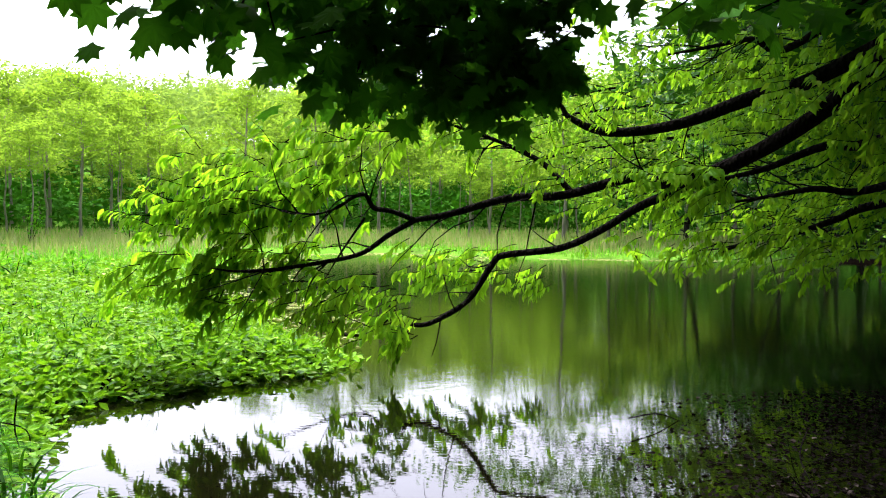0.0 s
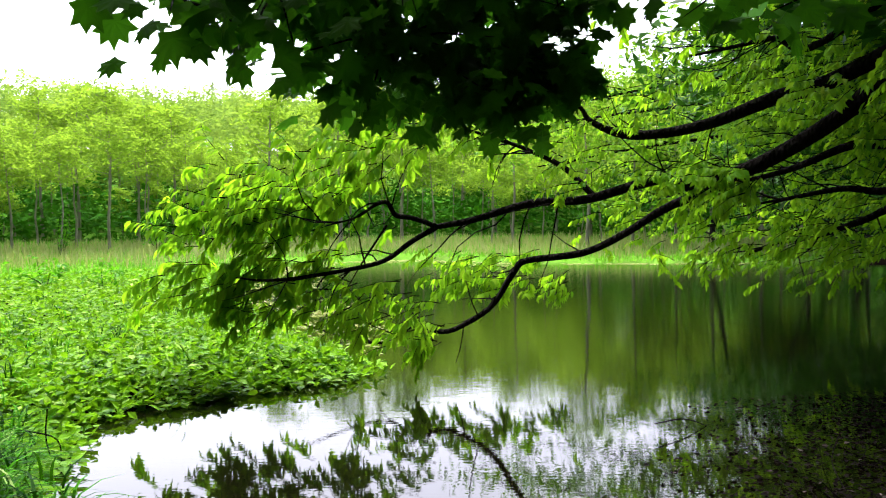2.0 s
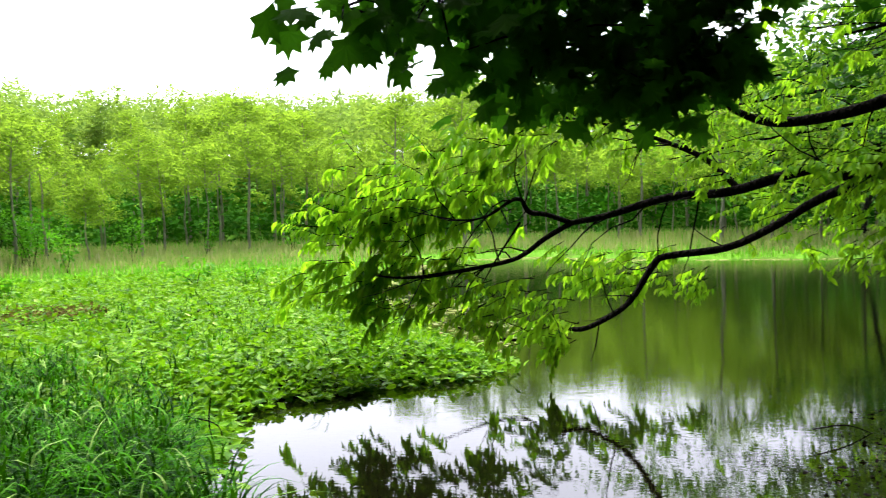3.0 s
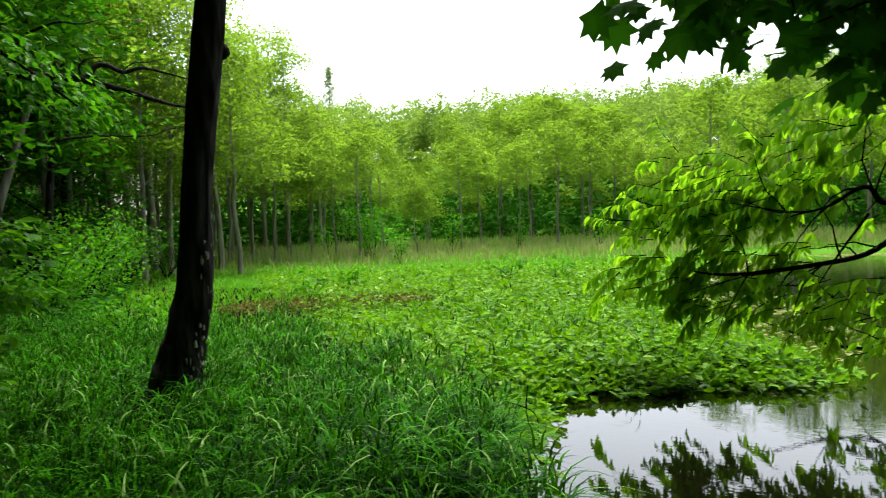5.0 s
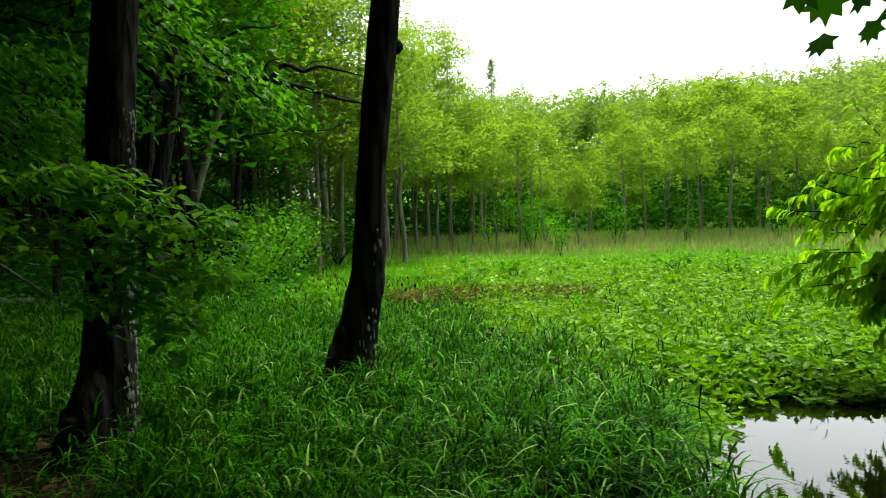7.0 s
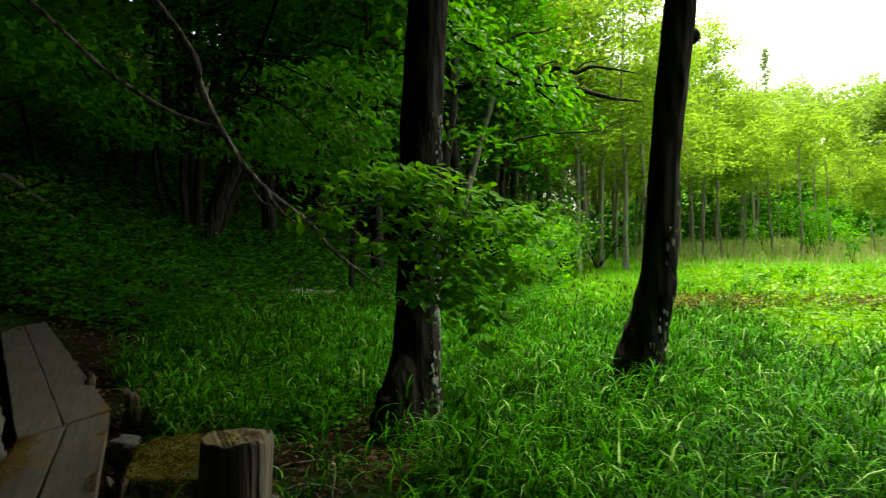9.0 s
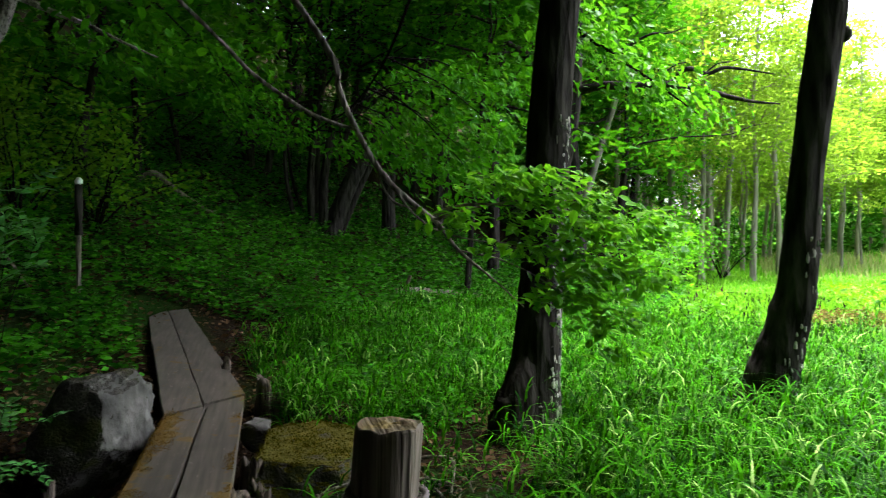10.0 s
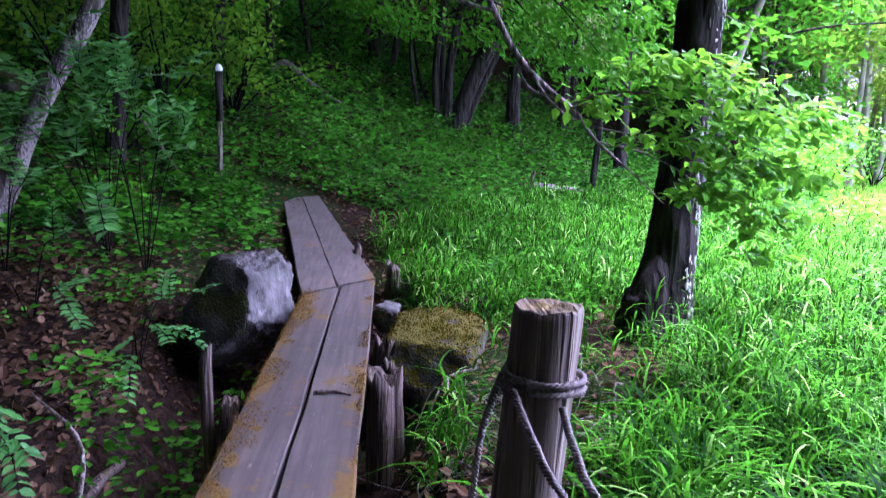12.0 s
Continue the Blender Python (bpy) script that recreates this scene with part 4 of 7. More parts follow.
plain_trunk("tree", "dark upright trunk with a bare side branch behind a leaning tree", [
    ([(-9.32, -3.62, .7), (-9.26, -3.52, 1.6), (-9.2, -3.43, 2.6), (-9.11, -3.32, 3.3), (-9.0, -3.21, 3.9), (-8.9, -3.1, 5.6)], [.13, .105, .1, .095, .09, .06]),
    ([(-9.0, -3.2, 3.86), (-8.77, -3.34, 3.78), (-8.65, -3.74, 3.66), (-8.52, -4.1, 3.56), (-8.33, -4.51, 3.5), (-8.2, -4.8, 3.55)], [.035, .03, .026, .022, .018, .008]),
    ([(-9.1, -3.3, 3.45), (-8.71, -3.77, 3.38), (-8.59, -4.08, 3.32), (-8.35, -4.53, 3.41)], [.014, .012, .009, .004])], M_BARK, 1200, 330, M_WOOD_LEAF, .5, .1, .02, 1)
gx, gy = -18.1, 1.15
gz = float(ground_z(gx, gy))
plain_trunk("tree", "clump of dark stems fanning out of one base", [
    ([(gx, gy, gz - .2), (gx, gy + .35, gz + .9), (gx, gy + 1.1, gz + 2.4), (gx + .2, gy + 2.2, gz + 4.2), (gx + .4, gy + 3.4, gz + 6.4)], [.27, .2, .17, .14, .09]),
    ([(gx + .1, gy - .15, gz - .2), (gx, gy - .1, gz + 1.6), (gx, gy + .3, gz + 3.6), (gx, gy + .9, gz + 6)], [.12, .1, .085, .06]),
    ([(gx, gy - .4, gz - .2), (gx, gy - .45, gz + 1.6), (gx, gy - .2, gz + 3.4), (gx - .1, gy + .1, gz + 6)], [.1, .085, .07, .05]),
    ([(gx - .1, gy - .7, gz - .2), (gx - .1, gy - 1.0, gz + 1.2), (gx - .1, gy - 1.05, gz + 2.6), (gx - .1, gy - .9, gz + 5)], [.06, .05, .045, .03]),
    ([(gx - .2, gy + .2, gz - .2), (gx - .2, gy + .9, gz + 1.5), (gx - .3, gy + 1.9, gz + 3.4), (gx - .4, gy + 3.2, gz + 5.2)], [.1, .09, .07, .05]),
    ([(-18.48, 1.65, 4.25), (-18.36, 2.49, 5.48), (-18.23, 3.21, 6.54)], [0.07, 0.056, 0.035]),
    ([(-18.47, 1.76, 4.52), (-18.39, 2.29, 5.61), (-18.33, 2.67, 6.69)], [0.06, 0.048, 0.03]),
    ([(-18.43, 2.03, 4.66), (-18.3, 2.83, 5.34), (-18.15, 3.55, 6.13)], [0.06, 0.048, 0.03]),
    ([(-18.49, 1.56, 3.9), (-18.45, 1.88, 5.48), (-18.42, 2.13, 6.83)], [0.07, 0.056, 0.035]),
    ([(-18.41, 2.18, 3.7), (-18.29, 2.87, 3.36), (-18.14, 3.6, 3.77)], [0.05, 0.04, 0.025]),
    ([(-18.56, 0.76, 1.74), (-18.59, 0.33, 2.71), (-18.59, 0.1, 4.23)], [0.05, 0.04, 0.025]),
    ([(-18.55, 0.97, 1.88), (-18.54, 1.08, 3.55), (-18.49, 1.54, 5.48)], [0.05, 0.04, 0.025]),
    ([(-18.6, -0.31, 3.05), (-18.6, -0.04, 4.63), (-18.58, 0.49, 6.28)], [0.09, 0.072, 0.045]),
    ([(-18.59, -1.0, 3.65), (-18.6, -0.46, 4.89), (-18.59, 0.21, 6.54)], [0.08, 0.064, 0.04])], M_BARK, 5200, 9, clump=.9, size=.13)


# ---- maple over the bank ----
def build_maple():
    rng = np.random.default_rng(31)
    ob = thing("maple_tree", "maple whose leafy boughs hang dark over the pond's edge", "tree", (0.33, -0.02, 0))
    trunk = smooth_line([(1.9, -1.0, -0.2), (1.85, -0.95, 1.2), (1.7, -0.7, 2.6), (1.5, -0.4, 4.2), (1.3, -0.2, 6.0)], 5)
    part("trunk", tube(Soup(), trunk, [.19, .15, .13, .1, .05], 12, rough=.04, rng=rng), M_BARK, ob, smooth=True)
    boughs = [[(1.7, -.7, 2.6), (1.2, .6, 2.95), (.5, 1.9, 2.85), (-.2, 2.7, 2.5), (-.8, 3.1, 2.15)],
              [(1.7, -.7, 2.7), (.7, .4, 3.1), (-.4, 1.4, 2.85), (-1.0, 1.9, 2.45), (-1.45, 2.1, 2.1)],
              [(1.75, -.8, 2.4), (1.6, .6, 2.75), (1.3, 1.8, 2.6), (1.1, 2.5, 2.3)],
              [(1.6, -.5, 3.2), (.9, .9, 3.6), (.1, 2.3, 3.5), (-.5, 3.4, 3.0)],
              [(1.6, -.5, 3.4), (.2, .3, 3.9), (-1.4, .9, 3.8), (-2.6, 1.4, 3.3)],
              [(1.5, -.3, 4.2), (1.6, 1.2, 4.4), (1.6, 2.8, 4.1), (1.5, 4.0, 3.4)]]
    bough_parts = []
    for b in boughs:
        ln = smooth_line(b, 5)
        bough_parts.append((ln, part("bough", tube(Soup(), ln, [.05, .008], 7, rough=.05, rng=rng), M_TWIG, ob, smooth=True)))
    # sprays of leaves: centre, half sizes, number of leaves
    sprays = [((-1.22, 2.12, 2.08), (.22, .2, .1), 30), ((-.98, 2.3, 2.16), (.26, .22, .14), 60), ((-.66, 2.55, 2.06), (.3, .22, .17), 150), ((-.42, 2.7, 1.97), (.3, .22, .12), 110), ((-.2, 2.8, 2.05), (.25, .24, .17), 150),
              ((-.12, 2.8, 2.12), (.18, .24, .12), 70), ((-.62, 2.6, 2.3), (.52, .3, .18), 290), ((-.1, 2.7, 2.33), (.34, .3, .15), 170), ((.42, 2.3, 2.12), (.14, .2, .03), 12), ((.72, 2.3, 2.11), (.15, .2, .04), 16), ((1.08, 2.3, 2.2), (.24, .25, .07), 26),
              ((-.2, 3.1, 2.75), (.9, .5, .25), 260), ((-.9, 2.2, 2.6), (.6, .5, .2), 200), ((1.2, 2.4, 2.85), (.4, .4, .15), 50), ((.2, 1.6, 3.1), (1.3, .8, .25), 320), ((-1.6, 1.2, 3.5), (1.2, .7, .25), 260),
              ((1.5, 2.6, 3.7), (1.0, 1.0, .4), 260), ((0, .5, 3.9), (1.8, 1.0, .3), 340), ((.5, 2.0, 4.6), (2.2, 1.6, .5), 600)]
    near, rest, twigs = [], Soup(), Soup()
    for c, h, n in sprays:
        c, h = np.array(c), np.array(h)
        p = c + np.clip(rng.normal(0, .55, (n, 3)), -1.15, 1.15) * h
        along = rng.normal(0, .6, (n, 3)) + [0, -.35, -.75]
        normal = rng.normal(0, .45, (n, 3)) + [-.1, -.65, .6]
        size = rng.uniform(.055, .088, n)
        far = c[2] > 2.6 and n > 100
        for i in range(n):
            if not far and len(near) < 300 and i < n * .42:
                near.append((p[i], along[i], normal[i], size[i]))
        k = 0 if far else int(n * .42)
        leaf_cloud(rest, p[k:], along[k:], normal[k:], size[k:] * (1.25 if far else 1), MAPLE)
        for i in range(0, n, 7):
            q = p[i] - unit(along[i]) * size[i] * .7
            mid = (q + c) / 2 + [0, 0, .05]
            tube(twigs, [c + [0, 0, .06], mid, q], [.006, .004, .002], 3, caps=False)
    part("crown", rest, M_MAPLE, ob)
    tagged(part("twig_spray", twigs, M_TWIG, ob), kind="stuff")
    one = leaf_cloud(Soup(), np.zeros((1, 3)), np.array([[0, 1.0, 0]]), np.array([[0, 0, 1.0]]), [1.0], MAPLE).mesh("leaf", M_MAPLE_ONE)
    for p, al, no, s in near:
        y = Vector(al).normalized()
        z = (Vector(no) - Vector(no).dot(y) * y).normalized()
        x = y.cross(z)
        m = Matrix(((x.x, y.x, z.x, p[0]), (x.y, y.y, z.y, p[1]), (x.z, y.z, z.z, p[2]), (0, 0, 0, 1)))
        lf = new("leaf", one)
        lf.parent = min(bough_parts, key=lambda q: ((q[0] - p) ** 2).sum(1).min())[1]
        lf.matrix_basis = m @ Matrix.Diagonal((s, s, s, 1))


build_maple()


# ---- the tree that reaches out over the pond ----
def droop_twig(rng, wood, out, start, d, length, n, size, thick=.006):
    ln = limb_line(rng, start, d, length, -.1, 5, .15)
    tube(wood, ln, [thick, thick * .3], 3, caps=False)
    fine = smooth_line(ln, 6)
    idx = np.linspace(len(fine) * .2, len(fine) - 1, n).astype(int)
    t = unit(np.gradient(fine, axis=0))[idx]
    side = unit(np.cross(t, [0, 0, 1.0])) * np.where(np.arange(n) % 2, 1, -1)[:, None]
    along = t * .7 + side * rng.uniform(.3, .9, (n, 1)) + rng.normal(0, .2, (n, 3)) - [0, 0, .75]
    normal = rng.normal(0, .4, (n, 3)) + [0, -.25, .8] + t * .5
    out.append((fine[idx], along, normal, size * rng.uniform(.7, 1.2, n)))


def build_pond_tree():
    rng = np.random.default_rng(53)
    ob = thing("pond_tree", "dark-limbed tree with long boughs of fresh leaves over the pond", "tree", (0.254, -0.027, -0.148))
    ob.scale = (1.1, 1.1, 1.1)
    trunk = smooth_line([(5.4, 4.6, -.3), (5.2, 4.9, 1.2), (4.7, 5.2, 2.6), (4.2, 5.4, 4.0), (3.9, 5.7, 6.0), (3.6, 6.2, 8.0)], 6)
    part("trunk", tube(Soup(), trunk, [.34, .28, .25, .2, .13, .05], 14, rough=.04, rng=rng), M_BARK, ob, smooth=True)
    limbs = [
        ([(4.5, 5.3, 3.2), (3.5, 5.55, 3.0), (2.74, 5.91, 2.32), (2.21, 6.16, 1.97), (1.74, 6.33, 1.81), (1.41, 6.43, 1.86), (.85, 6.56, 1.71), (.35, 6.63, 1.68), (-.17, 6.67, 1.54), (-.5, 6.67, 1.48)], [.13, .09, .07, .062, .055, .046, .04, .036, .03, .026]),
        ([(-.5, 6.67, 1.48), (-.72, 6.6, 1.56), (-.87, 6.55, 1.59), (-.94, 6.5, 1.7), (-1.04, 6.45, 1.68), (-1.21, 6.41, 1.57), (-1.45, 6.38, 1.53), (-1.9, 6.3, 1.62)], [.024, .022, .024, .02, .017, .01, .008, .004]),
        ([(-.5, 6.67, 1.48), (-.73, 6.6, 1.35), (-.98, 6.54, 1.18), (-1.33, 6.5, 1.1), (-1.76, 6.41, 1.04), (-2.05, 6.34, 1.03), (-2.25, 6.3, 1.06)], [.026, .024, .021, .019, .016, .012, .005]),
        ([(2.1, 6.2, 1.93), (1.85, 6.7, 1.74), (1.61, 6.9, 1.61), (1.26, 6.99, 1.38), (.89, 7.06, 1.21), (.37, 7.13, 1.14), (.24, 7.15, 1.04), (.02, 7.16, .7), (-.26, 7.17, .51), (-.48, 7.17, .44), (-.76, 7.16, .51), (-.96, 7.14, .36), (-1.26, 7.11, .36), (-1.58, 7.06, .46), (-1.85, 7.02, .56)],
         [.05, .045, .04, .036, .034, .032, .033, .027, .025, .024, .022, .016, .012, .009, .005]),
        ([(4.35, 5.35, 3.6), (3.6, 6.3, 3.05), (3.07, 6.75, 2.75), (2.68, 6.93, 2.65), (2.07, 7.17, 2.43), (1.44, 7.36, 2.37), (1.06, 7.44, 2.52), (.92, 7.46, 2.69), (.6, 7.5, 2.8)], [.09, .08, .075, .07, .055, .045, .03, .02, .008]),
        ([(.91, 6.6, 1.74), (.68, 6.79, 2.01), (.36, 6.83, 2.18), (.1, 6.86, 2.28), (-.38, 6.87, 2.43), (-.8, 6.85, 2.45)], [.032, .026, .02, .016, .01, .005]),
        ([(4.6, 5.25, 2.9), (3.66, 6.42, 2.22), (3.25, 6.66, 2.17), (2.78, 6.89, 1.97), (2.3, 7.1, 1.85)], [.07, .05, .04, .03, .012]),
        ([(5.0, 5.1, 2.0), (4.2, 7.26, 1.67), (3.83, 7.48, 1.5), (3.46, 7.67, 1.34), (3.06, 7.86, 1.25), (2.75, 7.95, 1.1)], [.07, .045, .036, .026, .018, .008]),
        ([(4.8, 5.2, 2.5), (3.93, 6.84, 1.82), (3.41, 7.14, 1.8), (3.0, 7.34, 1.72), (2.6, 7.5, 1.65)], [.06, .04, .03, .02, .008]),
        ([(4.2, 5.5, 4.2), (3.29, 7.2, 3.25), (2.87, 7.4, 3.32), (2.48, 7.56, 3.27), (2.0, 7.7, 3.2)], [.07, .04, .03, .02, .008]),
        ([(4.0, 5.6, 5.0), (2.8, 6.2, 4.9), (1.4, 6.8, 4.6), (.2, 7.2, 4.2), (-.8, 7.4, 3.7)], [.08, .06, .045, .03, .01]),
        ([(3.9, 5.7, 5.6), (3.2, 7.4, 5.6), (2.6, 8.8, 5.0), (2.2, 9.8, 4.2)], [.07, .05, .035, .01]),
        ([(-.26, 7.17, .51), (-.3, 7.1, .3), (-.35, 7.05, .15)], [.008, .006, .003]),
        ([(-.95, 6.53, 1.5), (-1.15, 6.5, 1.2), (-1.3, 6.45, .95)], [.012, .009, .004])]
    lines, limb_parts, side_twigs = [], [], Soup()
    for pts, rad in limbs:
        ln = smooth_line(pts, 6)
        r = np.interp(np.linspace(0, 1, len(ln)), np.linspace(0, 1, len(rad)), rad)
        limb_parts.append((ln, part("limb", tube(Soup(), ln, r, 8, rough=.018, rng=rng), M_TWIG, ob, smooth=True)))
        lines.append(ln)
    # fine side branches
    for ln in lines[:12]:
        for _ in range(9):
            i = int(rng.integers(len(ln) * .25, len(ln) - 2))
            d = unit(ln[i + 1] - ln[i]) + rng.normal(0, .5, 3) + [0, 0, .1]
            tube(side_twigs, limb_line(rng, ln[i], d, rng.uniform(.35, 1.1), -.02, 6, .22), [.009, .002], 4, caps=False)
    tagged(part("twig_spray", side_twigs, M_TWIG, ob), kind="stuff")
    # leafy masses: centre, half sizes, twigs, leaves a twig, leaf length
    # the high masses, out of view, are added to shade the bank
    masses = [((5.4, 9.6, 2.6), (1.3, .6, 1.6), 240, 11, .14), ((4.4, 8.9, 3.7), (1.2, .5, .9), 150, 11, .13), ((-2.12, 6.72, 1.56), (.7, .34, .44), 68, 11, .15), ((-2.22, 6.68, .97), (.76, .34, .28), 50, 11, .15), ((-2.2, 6.75, .74), (.6, .3, .1), 14, 10, .13), ((-1.7, 6.8, 1.77), (.8, .34, .3), 68, 11, .15), ((-1.1, 6.4, 2.2), (.5, .4, .25), 28, 10, .15),
              ((2.2, 8.8, 2.7), (1.0, .8, .5), 12, 11, .12), ((3.7, 9.2, 2.2), (1.0, .9, .7), 30, 11, .12), ((1.2, 8.4, 2.75), (.7, .6, .3), 8, 10, .12), ((4.6, 8.6, 1.6), (.8, .8, .6), 80, 11, .12), ((3.6, 8.6, 3.3), (1.2, .9, .6), 46, 11, .13), ((1.9, 7.6, 2.0), (.5, .5, .3), 10, 10, .12), ((5.6, 9.5, 3.0), (1.0, 1.2, 1.2), 140, 11, .14),
              ((-.95, 6.6, .78), (.5, .4, .2), 40, 10, .12), ((-.62, 7.0, .42), (.26, .25, .12), 16, 10, .12), ((.0, 8.6, 1.0), (.7, .4, .25), 44, 10, .13), ((.7, 8.6, .85), (.4, .3, .18), 14, 10, .13),
              ((1.75, 6.3, 1.92), (.4, .35, .18), 30, 12, .13), ((2.9, 6.2, 2.6), (.5, .5, .3), 22, 12, .13), ((2.5, 7.6, 2.0), (.7, .5, .3), 18, 11, .11), ((3.2, 7.5, 1.5), (.7, .5, .3), 40, 11, .12), ((2.6, 7.8, 1.25), (.35, .35, .2), 16, 10, .11),
              ((1.3, 7.3, 2.6), (.9, .5, .35), 14, 11, .12), ((2.9, 7.4, 3.1), (.9, .6, .4), 26, 11, .13), ((-.3, 6.9, 2.45), (.8, .4, .25), 30, 10, .12), ((.3, 7.1, 4.2), (1.6, .8, .5), 40, 11, .14), ((2.2, 6.9, 4.6), (1.6, 1.2, .6), 40, 11, .15),
              ((2.6, 8.9, 4.9), (1.5, 1.4, .6), 25, 11, .15), ((3.6, 6.2, 7.0), (2.4, 2.2, 1.2), 70, 12, .18), ((4.4, 8.2, 3.3), (1.0, .6, .6), 80, 12, .13), ((.7, 6.7, 1.95), (.5, .35, .2), 18, 9, .11), ((4.6, 7.2, 2.0), (.6, .9, .6), 60, 11, .14), ((2.2, 6.6, 5.5), (1.9, 1.6, .7), 40, 11, .18), ((3.6, 5.4, 4.6), (1.2, 1.2, .6), 40, 11, .18), ((2.3, 8.2, 2.9), (.9, .4, .3), 14, 11, .11), ((3.1, 8.4, 2.5), (.8, .4, .3), 26, 11, .11), ((1.9, 7.8, 1.75), (.7, .4, .2), 18, 11, .11), ((2.6, 8.3, 1.3), (.9, .5, .3), 24, 11, .12), ((1.7, 8.9, 1.5), (.7, .5, .3), 10, 11, .12), ((3.7, 8.4, 1.1), (.8, .5, .3), 26, 11, .12),
              ((3.2, 5.31, 2.8), (0.3, 0.5, 0.4), 30, 12, 0.14), ((3.3, 5.42, 2.2), (0.3, 0.5, 0.35), 25, 12, 0.14), ((1.99, 6.19, 1.93), (0.22, 0.25, 0.14), 16, 12, 0.14)]
    twigs, sets = Soup(), []
    for c, h, k, n, size in masses:
        c, h = np.array(c), np.array(h)
        for _ in range(k):
            s = c + np.clip(rng.normal(0, .55, 3), -1.1, 1.1) * h
            d = unit(rng.normal(0, .5, 3) * [1, 1, .6] + [-.8, -.12, -.08])
            droop_twig(rng, twigs, sets, s, d, rng.uniform(.22, .45), n + 3, size * (.95 if c[0] < .5 else .8))
    tagged(part("twig_spray", twigs, M_TWIG, ob), kind="stuff")
    p, al, no, s = (np.concatenate([q[i] for q in sets]) for i in range(4))
    single = np.zeros(len(p), bool)
    single[np.where((p[:, 0] < -1.7) & (p[:, 1] < 6.75))[0][:300]] = True
    crown = Soup()
    leaf_cloud(crown, p[~single], al[~single], no[~single], s[~single], LANCE)
    part("crown", crown, M_POND_LEAF, ob)
    one = leaf_cloud(Soup(), np.zeros((1, 3)), np.array([[0, 1.0, 0]]), np.array([[0, 0, 1.0]]), [1.0], LANCE).mesh("leaf", M_POND_LEAF_ONE)
    for i in np.where(single)[0]:
        y = Vector(al[i]).normalized()
        z = (Vector(no[i]) - Vector(no[i]).dot(y) * y).normalized()
        x = y.cross(z)
        lf = new("leaf", one)
        q = p[i]
        lf.parent = min(limb_parts, key=lambda w: ((w[0] - q) ** 2).sum(1).min())[1]
        lf.matrix_basis = Matrix(((x.x, y.x, z.x, q[0]), (x.y, y.y, z.y, q[1]), (x.z, y.z, z.z, q[2]), (0, 0, 0, 1))) @ Matrix.Diagonal((s[i], s[i], s[i], 1))


build_pond_tree()


# ---- the leafy branch that hangs before the lichened trunk ----
def build_hanging_branch():
    rng = np.random.default_rng(71)
    ob = thing("hanging_branch", "long bare branch ending in bright broad leaves before a trunk", "branch")
    lines = [([(-5.6, -1.6, 4.6), (-5.35, -.6, 3.5), (-5.18, .01, 2.65), (-5.17, .09, 2.38), (-5.16, .18, 2.17), (-5.14, .33, 1.9), (-5.1, .5, 1.71), (-5.06, .69, 1.56), (-5.01, .85, 1.36), (-4.94, 1.08, 1.16), (-4.89, 1.25, 1.0)], [.026, .022, .02, .02, .019, .02, .018, .015, .011, .007, .003]),
             ([(-5.3, -1.2, 3.2), (-5.2, -.63, 2.64), (-5.2, -.42, 2.44), (-5.19, -.07, 2.22), (-5.15, .2, 2.13)], [.012, .013, .013, .013, .012]),
             ([(-5.06, .69, 1.56), (-4.96, .8, 1.6), (-4.9, .95, 1.64), (-4.83, 1.12, 1.67), (-4.7, 1.4, 1.72)], [.012, .01, .008, .006, .003]),
             ([(-5.12, .42, 1.8), (-5.05, .55, 1.6), (-4.98, .72, 1.48), (-4.9, 1.0, 1.42), (-4.75, 1.4, 1.4)], [.008, .007, .006, .005, .003]),
             ([(-5.15, 0.34, 1.87), (-5.12, 0.38, 1.74), (-5.08, 0.45, 1.66), (-5.09, 0.53, 1.64), (-5.1, 0.61, 1.61)], [.004, .008, .009, .008, .004]),
             ([(-5.01, 0.68, 1.59), (-4.87, 0.8, 1.64), (-4.73, 0.92, 1.65), (-4.57, 1.07, 1.63)], [.012, .009, .007, .003]),
             ([(-5.01, .85, 1.36), (-4.85, 1.1, 1.3), (-4.7, 1.35, 1.15), (-4.55, 1.6, .9)], [.007, .006, .005, .003])]
    limb_parts = []
    for pts, rad in lines:
        ln = smooth_line(pts, 6)
        limb_parts.append((ln, part("limb", tube(Soup(), ln, np.interp(np.linspace(0, 1, len(ln)), np.linspace(0, 1, len(rad)), rad), 9, rough=.13, rng=rng), M_BRANCH, ob, smooth=True)))
    masses = [((-4.75, 1.0, 1.78), (.16, .22, .05), 60), ((-4.65, 1.25, 1.82), (.2, .25, .06), 80), ((-4.6, 1.4, 1.68), (.22, .34, .07), 130), ((-4.55, 1.5, 1.52), (.24, .4, .07), 150), ((-4.6, 1.3, 1.38), (.22, .36, .06), 110), ((-4.5, 1.6, 1.25), (.22, .36, .07), 130), ((-4.55, 1.45, 1.1), (.2, .3, .06), 80),
              ((-4.48, 1.6, .95), (.18, .22, .07), 60), ((-4.46, 1.65, .78), (.12, .14, .06), 22), ((-4.85, .8, 1.58), (.16, .2, .08), 45), ((-4.4, 1.85, 1.5), (.14, .2, .1), 60), ((-4.4, 1.85, 1.2), (.12, .16, .06), 30)]
    p, al, no, s = [], [], [], []
    for c, h, n in masses:
        n = int(n * 1.75)
        p.append(np.array(c) + np.clip(rng.normal(0, .6, (n, 3)), -1.2, 1.2) * h)
        al.append(rng.normal(0, .7, (n, 3)) * [1, 1, .4] + [.3, .4, -.3])
        no.append(rng.normal(0, .28, (n, 3)) + [.15, .05, 1])
        s.append(rng.uniform(.05, .098, n))
    p, al, no, s = (np.concatenate(q) for q in (p, al, no, s))
    k = 300
